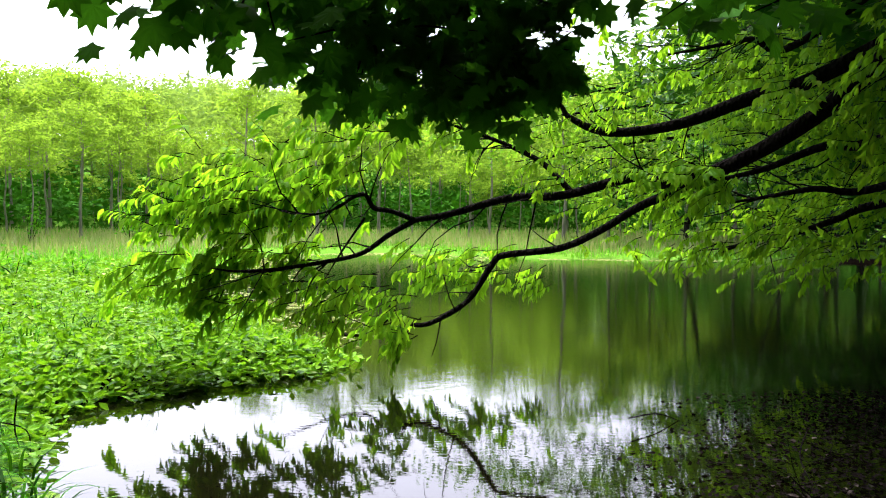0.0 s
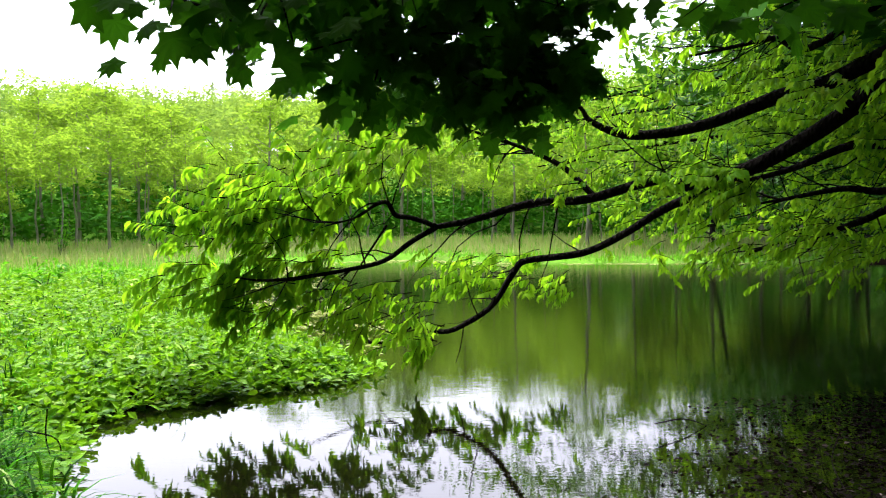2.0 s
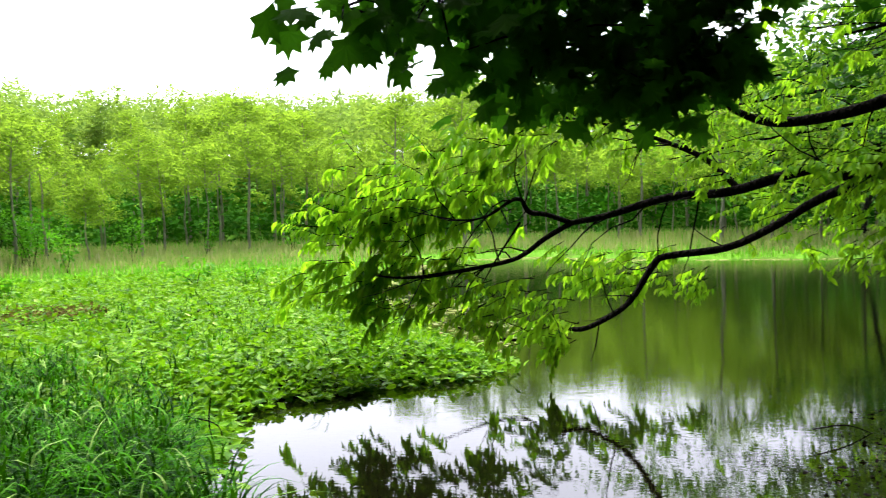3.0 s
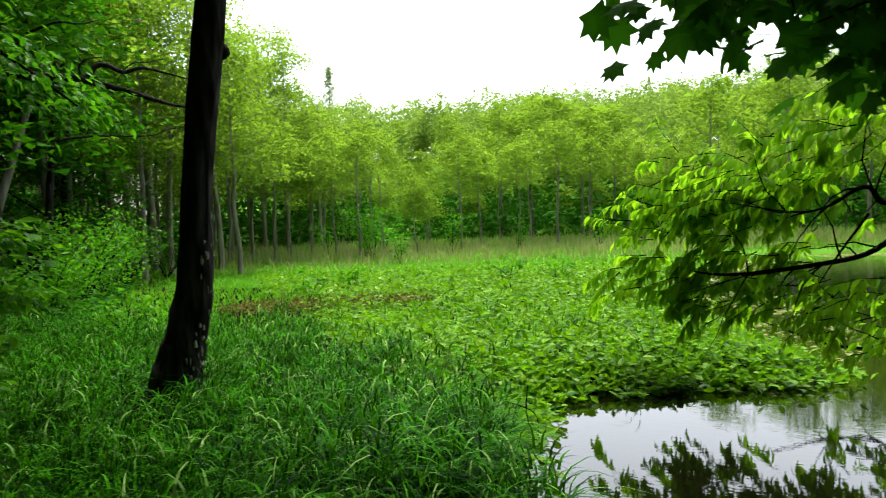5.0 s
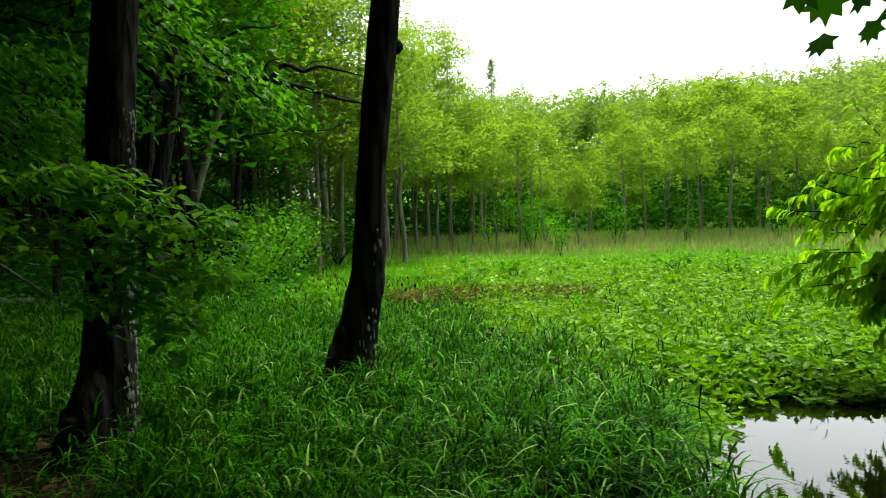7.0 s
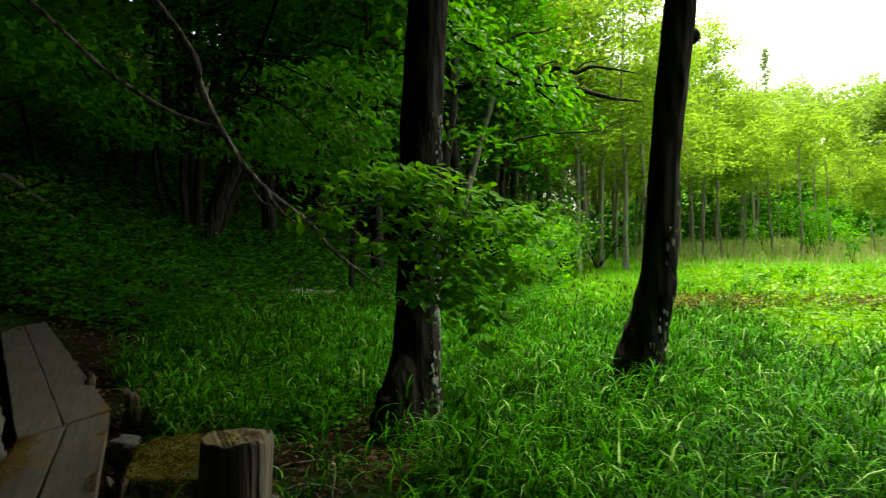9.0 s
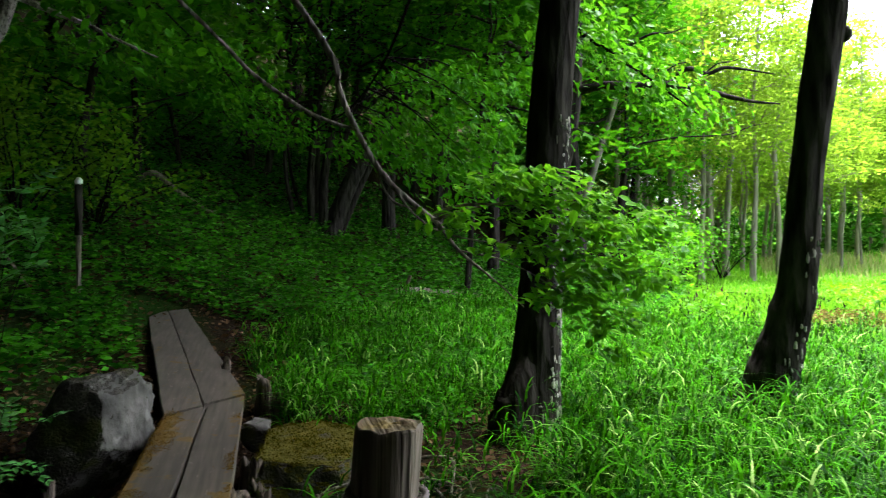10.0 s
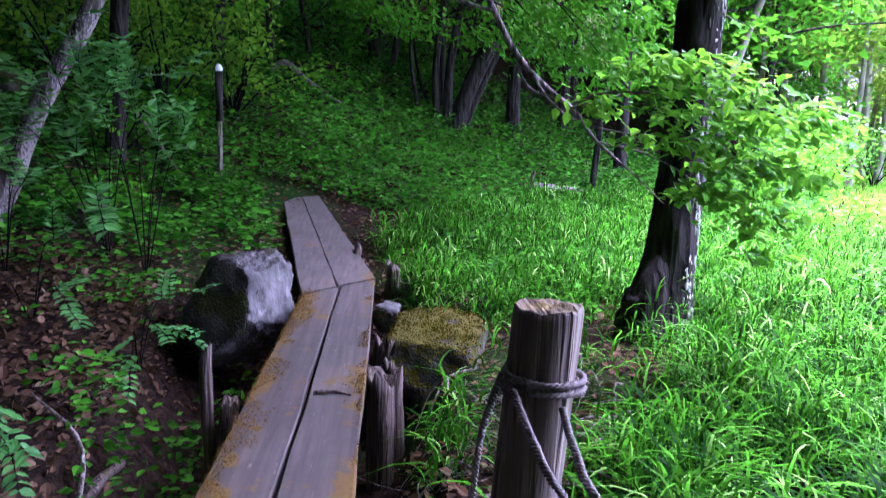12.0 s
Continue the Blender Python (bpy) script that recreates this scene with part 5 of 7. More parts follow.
    one = leaf_cloud(Soup(), np.zeros((1, 3)), np.array([[0, 1.0, 0]]), np.array([[0, 0, 1.0]]), [1.0], OVAL).mesh("leaf", leaf_mat("branch_leaf_single", (0.018, 0.12, 0.003), (0.11, 0.34, 0.006), (0.17, 0.4, 0.04), .55, .38, 2.5, single=True, gloss=.06))
    for i in range(k):
        y = Vector(al[i]).normalized()
        z = (Vector(no[i]) - Vector(no[i]).dot(y) * y).normalized()
        x = y.cross(z)
        lf = new("leaf", one)
        q = p[i]
        lf.parent = min(limb_parts, key=lambda w: ((w[0] - q) ** 2).sum(1).min())[1]
        lf.matrix_basis = Matrix(((x.x, y.x, z.x, q[0]), (x.y, y.y, z.y, q[1]), (x.z, y.z, z.z, q[2]), (0, 0, 0, 1))) @ Matrix.Diagonal((s[i], s[i], s[i], 1))
    part("foliage", leaf_cloud(Soup(), p[k:], al[k:], no[k:], s[k:], OVAL), leaf_mat("branch_leaf_rest", (0.018, 0.12, 0.003), (0.11, 0.34, 0.006), (0.17, 0.4, 0.04), .55, .38, 2.5, gloss=.06), ob)


build_hanging_branch()


def bough(label, line, radii, centres, half, n, size, mat, seed):
    """A leafy bough: a limb and flat sprays of broad leaves about it."""
    rng = np.random.default_rng(seed)
    ob = thing("hanging_branch", label, "branch")
    ln = smooth_line(line, 6)
    part("limb", tube(Soup(), ln, radii, 6), M_TWIG, ob)
    c = ln[rng.integers(len(ln) // 4, len(ln), n)] if centres is None else np.array(centres)[rng.integers(0, len(centres), n)]
    if centres is not None:
        tw = Soup()
        for q in centres:
            near = ln[np.argmin(((ln - q) ** 2).sum(1))]
            tube(tw, [near, (near + q) / 2 + [0, 0, .1], q], [.012, .008, .003], 4, caps=False)
        tagged(part("twig_spray", tw, M_TWIG, ob), kind="stuff")
    p = c + np.clip(rng.normal(0, 1, (n, 3)), -1.8, 1.8) * half
    so = leaf_cloud(Soup(), p, rng.normal(0, .5, (n, 3)) + [.25, .5, -.45], rng.normal(0, .35, (n, 3)) + [.3, .3, .85], rng.uniform(*size, n), OVAL)
    tagged(part("foliage", so, mat, ob), kind="stuff")


bough("slanting bough of broad glossy leaves beyond a trunk", [(-5.75, 1.95, 4.3), (-6.4, 2.2, 4.0), (-6.95, 2.45, 3.55), (-6.8, 2.83, 3.2), (-6.6, 3.21, 2.88), (-6.42, 3.5, 2.6)], [.035, .006],
      None, [.2, .22, .13], 950, (.06, .115), M_BRIGHT_LEAF, 73)
bough("spreading bough with tiers of broad fresh leaves", [(-6.0, 1.3, 5.6), (-7.0, 1.2, 4.6), (-8.4, 1.0, 3.6), (-9.4, .7, 3.1), (-10.4, .3, 2.9)], [.03, .006],
      [(-9.62, 1.38, 2.72), (-9.3, 1.86, 2.96), (-9.73, 1.77, 2.39), (-8.62, 2.05, 2.12), (-10.45, 1.31, 3.14), (-8.78, 2.2, 3.32), (-10.16, 1.7, 3.61), (-8.35, 2.23, 2.68), (-10.96, 1.28, 2.75), (-9.05, 2.01, 2.52)], [.4, .4, .12], 2600, (.07, .125), M_WOOD_LEAF, 74)
bough("high bough with flat sprays of green leaves above the slope", [(-7.35, -2.3, 4.2), (-8.2, -2.1, 4.4), (-9.2, -1.7, 4.2), (-10.2, -1.0, 3.7)], [.03, .006],
      [(-9.59, -0.94, 3.54), (-9.96, -1.38, 3.75), (-10.12, -1.69, 3.5), (-10.6, -0.46, 2.97), (-11.1, -0.05, 2.89), (-10.4, -0.68, 3.23), (-9.46, -2.06, 3.54)], [.35, .35, .1], 1500, (.06, .115), M_WOOD_LEAF, 75)

# slim understorey trees behind the hanging branch
for i, (x, y, h) in enumerate(((-14.6, 3.6, 5.6), (-8.6, -4.9, 4.4))):
    z = float(ground_z(x, y))
    plain_trunk("tree", "slim understorey tree with tiers of broad fresh leaves", [([(x, y, z - .2), (x + .1, y + .1, z + h * .3), (x - .05, y + .3, z + h * .65), (x, y + .5, z + h)], [.07, .055, .045, .03])], M_BARK, 1500, 300 + i, M_WOOD_LEAF, .55, .1)
z = float(ground_z(-13.7, 4.9))
plain_trunk("tree", "dark tree with a long crooked limb reaching towards the marsh", [
    ([(-13.7, 4.9, z - .2), (-13.6, 5.1, z + 2), (-13.4, 5.4, z + 4.2), (-13.5, 5.5, z + 7.5)], [.17, .15, .13, .08]),
    ([(-13.4, 5.4, 4.3), (-12.9, 5.75, 4.32), (-12.4, 6.15, 4.24), (-11.99, 6.51, 4.2), (-11.82, 6.83, 4.12), (-11.61, 7.18, 4.03), (-11.45, 7.45, 3.93), (-11.26, 7.75, 3.83), (-11.02, 8.08, 3.77)], [.09, .08, .075, .065, .05, .045, .04, .026, .012]),
    ([(-12.05, 6.45, 4.19), (-11.9, 6.63, 4.26), (-11.83, 6.7, 4.41), (-11.72, 6.85, 4.44), (-11.61, 7.07, 4.34), (-11.45, 7.27, 4.42), (-11.31, 7.49, 4.39), (-11.12, 7.75, 4.31), (-10.98, 7.95, 4.25)], [.05, .05, .046, .042, .036, .03, .022, .014, .006]),
    ([(-11.67, 7.06, 4.36), (-11.5, 7.2, 4.5), (-11.4, 7.4, 4.53), (-11.25, 7.6, 4.6)], [.014, .011, .008, .004]),
    ([(-11.98, 6.53, 4.24), (-11.95, 6.5, 4.42), (-11.85, 6.62, 4.53), (-11.73, 6.79, 4.56)], [.02, .017, .012, .005]),
    ([(-12.4, 5.9, 4.9), (-11.95, 6.16, 5.05), (-11.8, 6.43, 5.05), (-11.62, 6.68, 5.13)], [.025, .02, .013, .006]),
    ([(-12.6, 6.2, 3.2), (-12.03, 6.74, 3.28), (-11.57, 7.45, 3.3), (-11.35, 7.74, 3.42), (-11.17, 7.96, 3.46)], [.02, .016, .012, .009, .004]),
    ([(-13.4, 5.35, 4.0), (-13.5, 4.95, 4.5), (-13.6, 4.5, 4.95), (-13.6, 4.1, 5.2)], [.12, .11, .09, .05])], M_BARK, 900, 320, M_WOOD_LEAF, .5, .1, .009, 1)


# pale stems at the far edge of the wood
for i, (pts, r) in enumerate((
    ([(-22.415, 9.565, 1.9900000000000002), (-22.24, 9.92, 3.33), (-21.89, 10.63, 6.01), (-21.470000000000002, 11.482000000000001, 9.225999999999999)], 0.13),
    ([(-27.200000000000003, 13.439999999999998, 1.475), (-27.19, 13.45, 3.58), (-27.17, 13.47, 7.79), (-27.146, 13.494000000000002, 12.841999999999999)], 0.14),
    ([(-29.475, 17.485, 0.46499999999999986), (-29.55, 17.37, 3.59), (-29.7, 17.14, 9.84), (-29.88, 16.864, 17.34)], 0.17),
    ([(-30.314999999999998, 19.879999999999995, 0.10000000000000009), (-30.36, 19.81, 2.97), (-30.45, 19.67, 8.71), (-30.558, 19.502000000000006, 15.598)], 0.20),
    ([(-33.595, 18.395000000000003, 0.71), (-33.61, 18.37, 3.34), (-33.64, 18.32, 8.6), (-33.676, 18.259999999999998, 14.911999999999999)], 0.16),
    ([(-34.23500000000001, 21.195, 1.2600000000000007), (-34.34, 21.03, 4.24), (-34.55, 20.7, 10.2), (-34.80199999999999, 20.304, 17.351999999999997)], 0.18))):
    plain_trunk("tree", "pale-stemmed tree at the bright edge of the marsh", [(pts, [r, r * .9, r * .75, r * .4])], M_FAR_BARK, 1500, 340 + i, M_FAR_LEAF, .9, .19)


# ---- shrubs and saplings ----
def shrub(name, label, x, y, h, w, n, mat, seed, size=.12, stems=7, group="shrubs"):
    rng = np.random.default_rng(seed)
    z = float(ground_z(x, y))
    ob = thing(name, label, "shrub", (x, y, z), group)
    crown, cs = Soup(), []
    for i in range(stems):
        az = i * 2.4
        d = (math.cos(az) * w / h * .9, math.sin(az) * w / h * .9, 1)
        ln = limb_line(rng, (0, 0, -.05), d, h * rng.uniform(.7, 1.05), -.03, 6, .14)
        part("stem", tube(Soup(), ln, [.01 + .006 * h, .003], 4, caps=False), M_TWIG, ob)
        cs += [ln[2], ln[3], ln[4], ln[5]]
    c = np.array(cs)
    p = c[rng.integers(0, len(c), n)] + rng.normal(0, 1, (n, 3)) * w * .22 * np.array([1, 1, .7])
    p[:, 2] = np.maximum(p[:, 2], .05)
    leaf_spray(crown, rng, p, size, OVAL)
    part("crown", crown, mat, ob)


SH = "bushy yellow-green shrub at the forest's edge"
for i, (x, y, h, w, n) in enumerate(((-17.5, 9.3, 2.6, 1.4, 1500), (-14.8, 7.2, 1.6, 1.1, 1300), (-19.5, 11.0, 2.4, 1.3, 1200), (-22.5, 13.5, 3.0, 1.6, 1200),
                                     (-11.2, 6.6, 0.9, .5, 260), (-26, 17.5, 3.0, 1.6, 1000))):
    shrub("shrub", SH, x, y, h, w, n, M_BRIGHT_LEAF, 100 + i, .11)
for i, (x, y, h, w, n) in enumerate(((-11.9, -3.75, 2.3, .9, 1300), (-11.4, -5.0, 1.9, .9, 1100), (-12.6, -2.9, 2.2, .8, 900), (-10.2, -5.6, 2.6, .9, 1000), (-13.4, -4.6, 2.4, 1.0, 1000))):
    shrub("shrub", "leafy young bush with layered leaves on the shaded slope", x, y, h, w, n, M_TIER_LEAF, 180 + i, .1, 8)
SP = "thin sapling standing in the open marsh"
for i, (x, y, h, w, n) in enumerate(((-24.5, 28.5, 3.0, 1.2, 520), (-27.5, 33.0, 2.8, 1.1, 460), (-22.5, 33, 2.6, 1.1, 420), (-25.8, 29.5, 2.2, .8, 300), (-21.5, 27.0, 1.8, .6, 220), (-11.4, 19.6, 1.1, .5, 130), (-9.5, 19.0, .9, .5, 110), (-30, 31, 2.6, .9, 240), (-20, 36, 2.2, .8, 200), (-33, 36, 3.0, 1.0, 260), (-16, 38, 2.6, .9, 220), (-13.5, 14.75, 0.8, .25, 60),
                                     (-13, 12.5, .9, .4, 70))):
    shrub("sapling", SP, x, y, h, w, n, M_BRIGHT_LEAF, 140 + i, .15, 4, "saplings in the marsh")

shrub("shrub", "small dark leafy plant standing in the grass by a trunk", -6.4, 3.7, .6, .2, 150, M_DARKENED_LEAF, 165, .07, 5)

# saplings with layered leaves on the slope
for i, (x, y, h, w, n) in enumerate(((-7.8, -3.2, .6, .5, 200), (-9.5, -3.6, 1.4, .9, 420), (-11.5, -4.6, 2.0, 1.2, 360), (-10.4, 3.4, 1.0, .6, 200))):
    shrub("sapling", "low sapling with flat sprays of fresh green leaves", x, y, h, w, n, M_WOOD_LEAF, 170 + i, .085, 4, "saplings on the slope")


def sprig(label, base, tips, size, seed, reach=1.0):
    """A sapling of thin arching stems with leaves set in flat pairs."""
    rng = np.random.default_rng(seed)
    base = np.array([base[0], base[1], float(ground_z(base[0], base[1])) - .05])
    ob = thing("sapling", label, "sapling", (0, 0, 0), "saplings beside the path")
    leaves = Soup()
    for tip in tips:
        tip = np.array(tip)
        mid = (base + tip) / 2 + [0, 0, .18]
        ln = smooth_line([base, mid, tip - [0, 0, .02], tip + unit(tip - mid) * .22 - [0, 0, .1]], 8)
        part("stem", tube(Soup(), ln, [.005, .0015], 5, caps=False), M_TWIG, ob)
        for _ in range(3):
            tw = limb_line(rng, ln[int(rng.integers(len(ln) // 2, len(ln) - 3))], unit(tip - mid) + rng.normal(0, .7, 3) * [1, 1, .25], reach * rng.uniform(.25, .5), -.05, 7, .08)
            tube(leaves, tw, [.004, .0015], 3, 1, caps=False)
            t = unit(np.gradient(tw, axis=0))
            for s, sgn in ((1, 1), (1, -1)):
                side = unit(np.cross(t, [0, 0, 1.0])) * sgn
                k = len(tw)
                leaf_cloud(leaves, tw, side * .8 + t * .5 + rng.normal(0, .12, (k, 3)), rng.normal(0, .2, (k, 3)) + [.1, .1, 1], size * rng.uniform(.7, 1.15, k), OVAL)
    part("foliage", leaves, [M_SPRIG, M_TWIG], ob)


sprig("tall sapling with flat pairs of fresh leaves before a leaning trunk", (-6.6, -2.7), [(-6.45, -3.05, 2.02), (-6.27, -2.71, 1.75), (-6.02, -3.03, 1.4), (-5.96, -2.67, 1.25), (-6.44, -2.54, 1.61), (-5.7, -3.01, 1.11), (-6.35, -3.03, 1.6), (-5.65, -2.37, 0.81), (-6.88, -2.49, 1.86)], .11, 801)
sprig("thin sapling with flat pairs of leaves beside a leaning trunk", (-6.3, -2.3), [(-6.47, -2.66, 1.74), (-6.55, -2.43, 1.65), (-6.6, -2.2, 1.7), (-6.3, -2.0, 1.35), (-6.1, -2.5, 1.45), (-6.0, -2.1, 1.2)], .095, 805, .9)
sprig("leafy sapling with arching twigs under a leaning trunk", (-6.0, -3.2), [(-6.25, -3.18, 1.29), (-6.1, -3.4, 1.6), (-5.85, -3.0, 1.05), (-5.75, -3.35, 1.2), (-5.6, -2.85, 1.0)], .09, 806, .9)
sprig("low sprig with paired leaves growing beside a boulder", (-5.0, -1.95), [(-5.15, -1.78, .33), (-4.92, -1.82, .22), (-4.78, -1.9, .12)], .06, 802, .6)
sprig("leafy seedling with paired leaves in the litter", (-3.6, -2.15), [(-3.5, -2.02, .2), (-3.66, -2.1, .17), (-3.4, -2.1, .12)], .06, 803, .5)
sprig("leafy seedling with paired leaves on the slope", (-5.3, -2.7), [(-5.5, -2.62, .65), (-4.9, -2.35, .42), (-4.9, -2.8, .44)], .065, 804, .7)


# ---- carpets of plants ----
def scatter(rng, n, x0, x1, y0, y1):
    return rng.uniform(x0, x1, n), rng.uniform(y0, y1, n)


def puddle(x, y):
    """A bare muddy patch in the marsh."""
    u, v = (x + 11.0) * .73 + (y - 11.2) * .68, (y - 11.2) * .73 - (x + 11.0) * .68
    return (u / 2.4) ** 2 + (v / 1.5) ** 2 + .5 * ripple(x, y) < 1


def build_marsh_plants():
    """Broad-leaved water plants that cover the marsh, dense towards the pond."""
    rng = np.random.default_rng(201)
    so = Soup()
    yaw, r = np.radians(rng.uniform(-4, 64, 36000)), 4.6 + 24 * rng.random(36000) ** 1.5
    x, y = -0.5 - r * np.sin(yaw), r * np.cos(yaw)
    gap = pond_gap(x, y)
    s = -0.6 * x - 0.8 * y
    bare = puddle(x, y)
    keep = (gap > -.12) & (s < -1.6) & (y > 4.8 + (x + 3.5) * -.25) & ~(bare & (rng.random(len(x)) < .72))
    x, y, r, gap = x[keep], y[keep], r[keep], gap[keep]
    z = np.maximum(ground_z(x, y), WATER)
    m = 4
    for i in range(m):
        hgt = rng.uniform(.06, .3, len(x)) * (1 - .3 * step(r, 12, 26)) * (.3 + .7 * step(gap, -.2, 1.3))
        off = rng.normal(0, .09, (2, len(x)))
        p = np.stack([x + off[0], y + off[1], z + hgt], 1)
        k = r < 12 if i > 1 else r < 99
        p, rr = p[k], r[k]
        n = len(p)
        along = rng.normal(0, 1, (n, 3)) * [1, 1, .35] + [0, 0, .15]
        normal = rng.normal(0, .4, (n, 3)) + [0, -.1, 1]
        leaf_cloud(so, p, along, normal, rng.uniform(.07, .135, n) * (1 + .3 * step(rr, 10, 25)), OVAL if i < 2 else RHOMB)
    x, y = scatter(rng, 11000, -14, -8, 8, 14.5)
    x, y = x[puddle(x, y)], y[puddle(x, y)]
    p = np.stack([x, y, np.maximum(ground_z(x, y), WATER) + rng.uniform(.05, .26, len(x))], 1)
    leaf_cloud(so, p, rng.normal(0, 1, p.shape) * [1, 1, .5], rng.normal(0, .5, p.shape) + [0, 0, 1], rng.uniform(.05, .1, len(x)), RHOMB, 1)
    tagged(part("marsh_plants", so, [M_MARSH, M_DEAD_PLANT]), "dense carpet of broad glossy water plants on the marsh", "water plants", kind="stuff")


build_marsh_plants()


def build_floating_leaves():
    rng = np.random.default_rng(207)
    so = Soup()
    n = 1500
    yaw, r = np.radians(rng.uniform(2, 40, n)), rng.uniform(4.4, 9, n)
    x, y = -0.5 - r * np.sin(yaw), r * np.cos(yaw)
    gap = pond_gap(x, y)
    keep = (gap < .05) & (gap > -.1 - .4 * rng.random(n) ** 2) & (x < -1.4)
    x, y = x[keep], y[keep]
    p = np.stack([x, y, np.full(len(x), WATER + .02) + rng.uniform(0, .08, len(x))], 1)
    leaf_cloud(so, p, rng.normal(0, 1, p.shape) * [1, 1, .15], rng.normal(0, .2, p.shape) + [0, 0, 1], rng.uniform(.09, .16, len(x)), OVAL)
    tagged(part("floating_leaves", so, M_MARSH), "broad leaves spreading over the pond's margin", "water plants", kind="stuff")


build_floating_leaves()


def build_glints():
    """Small pads on the open water beyond the plants, put there for glints of sky."""
    rng = np.random.default_rng(208)
    so = Soup()
    n = 10000
    x = rng.uniform(-7.5, 3, n)
    y = 8 + 28 * rng.random(n) ** .8
    gap = pond_gap(x, y)
    keep = (gap < -.1) & (gap > -1.6 - 1.2 * rng.random(n)) & (x < .5 + (y - 20) * .15) & (np.sin(x * 2.1 + y) + np.sin(y * 1.3) > -.2)
    x, y = x[keep], y[keep]
    fx, fy = rng.uniform(-4, 13, 9000), rng.uniform(27, 37, 9000)
    gap = pond_gap(fx, fy)
    line = (gap < -.05) & (gap > -.9) & (np.sin(fx * 1.1) + np.sin(fx * 2.7 + 1) > -.6)
    x, y = np.concatenate([x, fx[line]]), np.concatenate([y, fy[line]])
    p = np.stack([x, y, np.full(len(x), WATER + .006)], 1)
    leaf_cloud(so, p, rng.normal(0, 1, p.shape) * [1, .6, .02], rng.normal(0, .05, p.shape) + [0, 0, 1], rng.uniform(.06, .16, len(x)), OVAL)
    tagged(part("floating_pads", so, M_REED), "scattered pale pads on the pond, put for glints of sky", "water plants", kind="stuff")


build_glints()


def build_grass():
    rng = np.random.default_rng(211)
    so = Soup()
    n = 29000
    yaw = np.radians(rng.uniform(14, 104, n))
    r = 1.5 + 13.5 * rng.random(n) ** .8
    x, y = -0.5 - r * np.sin(yaw), r * np.cos(yaw)
    gap = pond_gap(x, y)
    s = -0.6 * x - 0.8 * y
    tuft = .5 + .5 * np.sin(x * 3.1 + 2 * np.sin(y * 1.3)) * np.sin(y * 3.7 + x)
    marsh = step(y - (5.0 - .25 * (x + 3.5)) + 2.2 * ripple(x * .7, y * .7), -1.4, 2.0)
    deck = (y > -1.5) & (y < .32) & (x < 0) & (x > -6)
    keep = (gap > .02) & (s < 5.6 + .8 * ripple(x, y)) & (rng.random(n) < (.1 + .9 * tuft ** 1.5) * (1 - .95 * marsh)) & ~(deck & (y < -.25)) & ~(deck & (rng.random(n) < .6)) & (x < -1.6) & (y > -.9) & ~((y > 4.5 - .25 * (x + 3.5)) & (x > -4.2) & (rng.random(n) < .7))
    keep &= ~((x < -6) & (y < -.25 + (x + 6.7) * .22)) & ~((x > -6.2) & (x < -3.7) & (y < 1.25) & (rng.random(n) < .88))
    keep &= ~((x > -5.8) & (x < -5.0) & (y > .5) & (y < 1.6) & (rng.random(n) < .7))
    keep &= ~((x > -3.4) & (y < 1.2) & (x - y > -3.6) & (y < .45) & (rng.random(n) < .9))
    # each plant bears short arching leaves at several heights round its root
    per = 13
    x, y, s, t = (np.repeat(q[keep], per) for q in (x, y, s, tuft))
    m = len(x)
    size = np.repeat(rng.uniform(.6, 1.25, m // per), per) * (.75 + .45 * t) * (1 + .25 * step(-s, -.5, 1.5))
    az = rng.uniform(0, 2 * np.pi, m)
    off = rng.random(m) ** .7 * .1 * size
    x, y = x + off * np.cos(az), y + off * np.sin(az)
    lift = rng.random(m) ** 1.3 * .36 * size
    h = rng.uniform(.08, .2, m) * (.6 + .5 * size)
    blades(so, rng, np.stack([x, y, ground_z(x, y) - .03 + lift], 1), h, rng.uniform(.7, 1.9, m), rng.uniform(.009, .02, m), steps=4, az=az + rng.normal(0, .6, m))
    # tall tussocks that hang over the water's edge
    for tx, ty, th in ((-3.45, 4.5, .5), (-3.2, 4.62, .42), (-3.05, 4.25, .55), (-2.8, 4.0, .55), (-3.25, 4.1, .5), (-2.68, 3.68, .5), (-2.9, 3.6, .55), (-2.55, 3.38, .42), (-3.15, 3.75, .5), (-3.5, 4.15, .45)):
        k = 210
        tx -= .14
        a, o = rng.uniform(0, 2 * np.pi, k), rng.random(k) ** .6 * .13
        q = np.stack([tx + o * np.cos(a), ty + o * np.sin(a), np.zeros(k)], 1)
        q[:, 2] = np.maximum(ground_z(q[:, 0], q[:, 1]), WATER) - .03 + rng.random(k) * .2
        blades(so, rng, q, th * rng.uniform(.45, 1.0, k), rng.uniform(.5, 1.5, k), rng.uniform(.011, .024, k), steps=5, az=a + rng.normal(0, .5, k))
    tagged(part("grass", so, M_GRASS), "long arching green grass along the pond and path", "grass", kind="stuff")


build_grass()


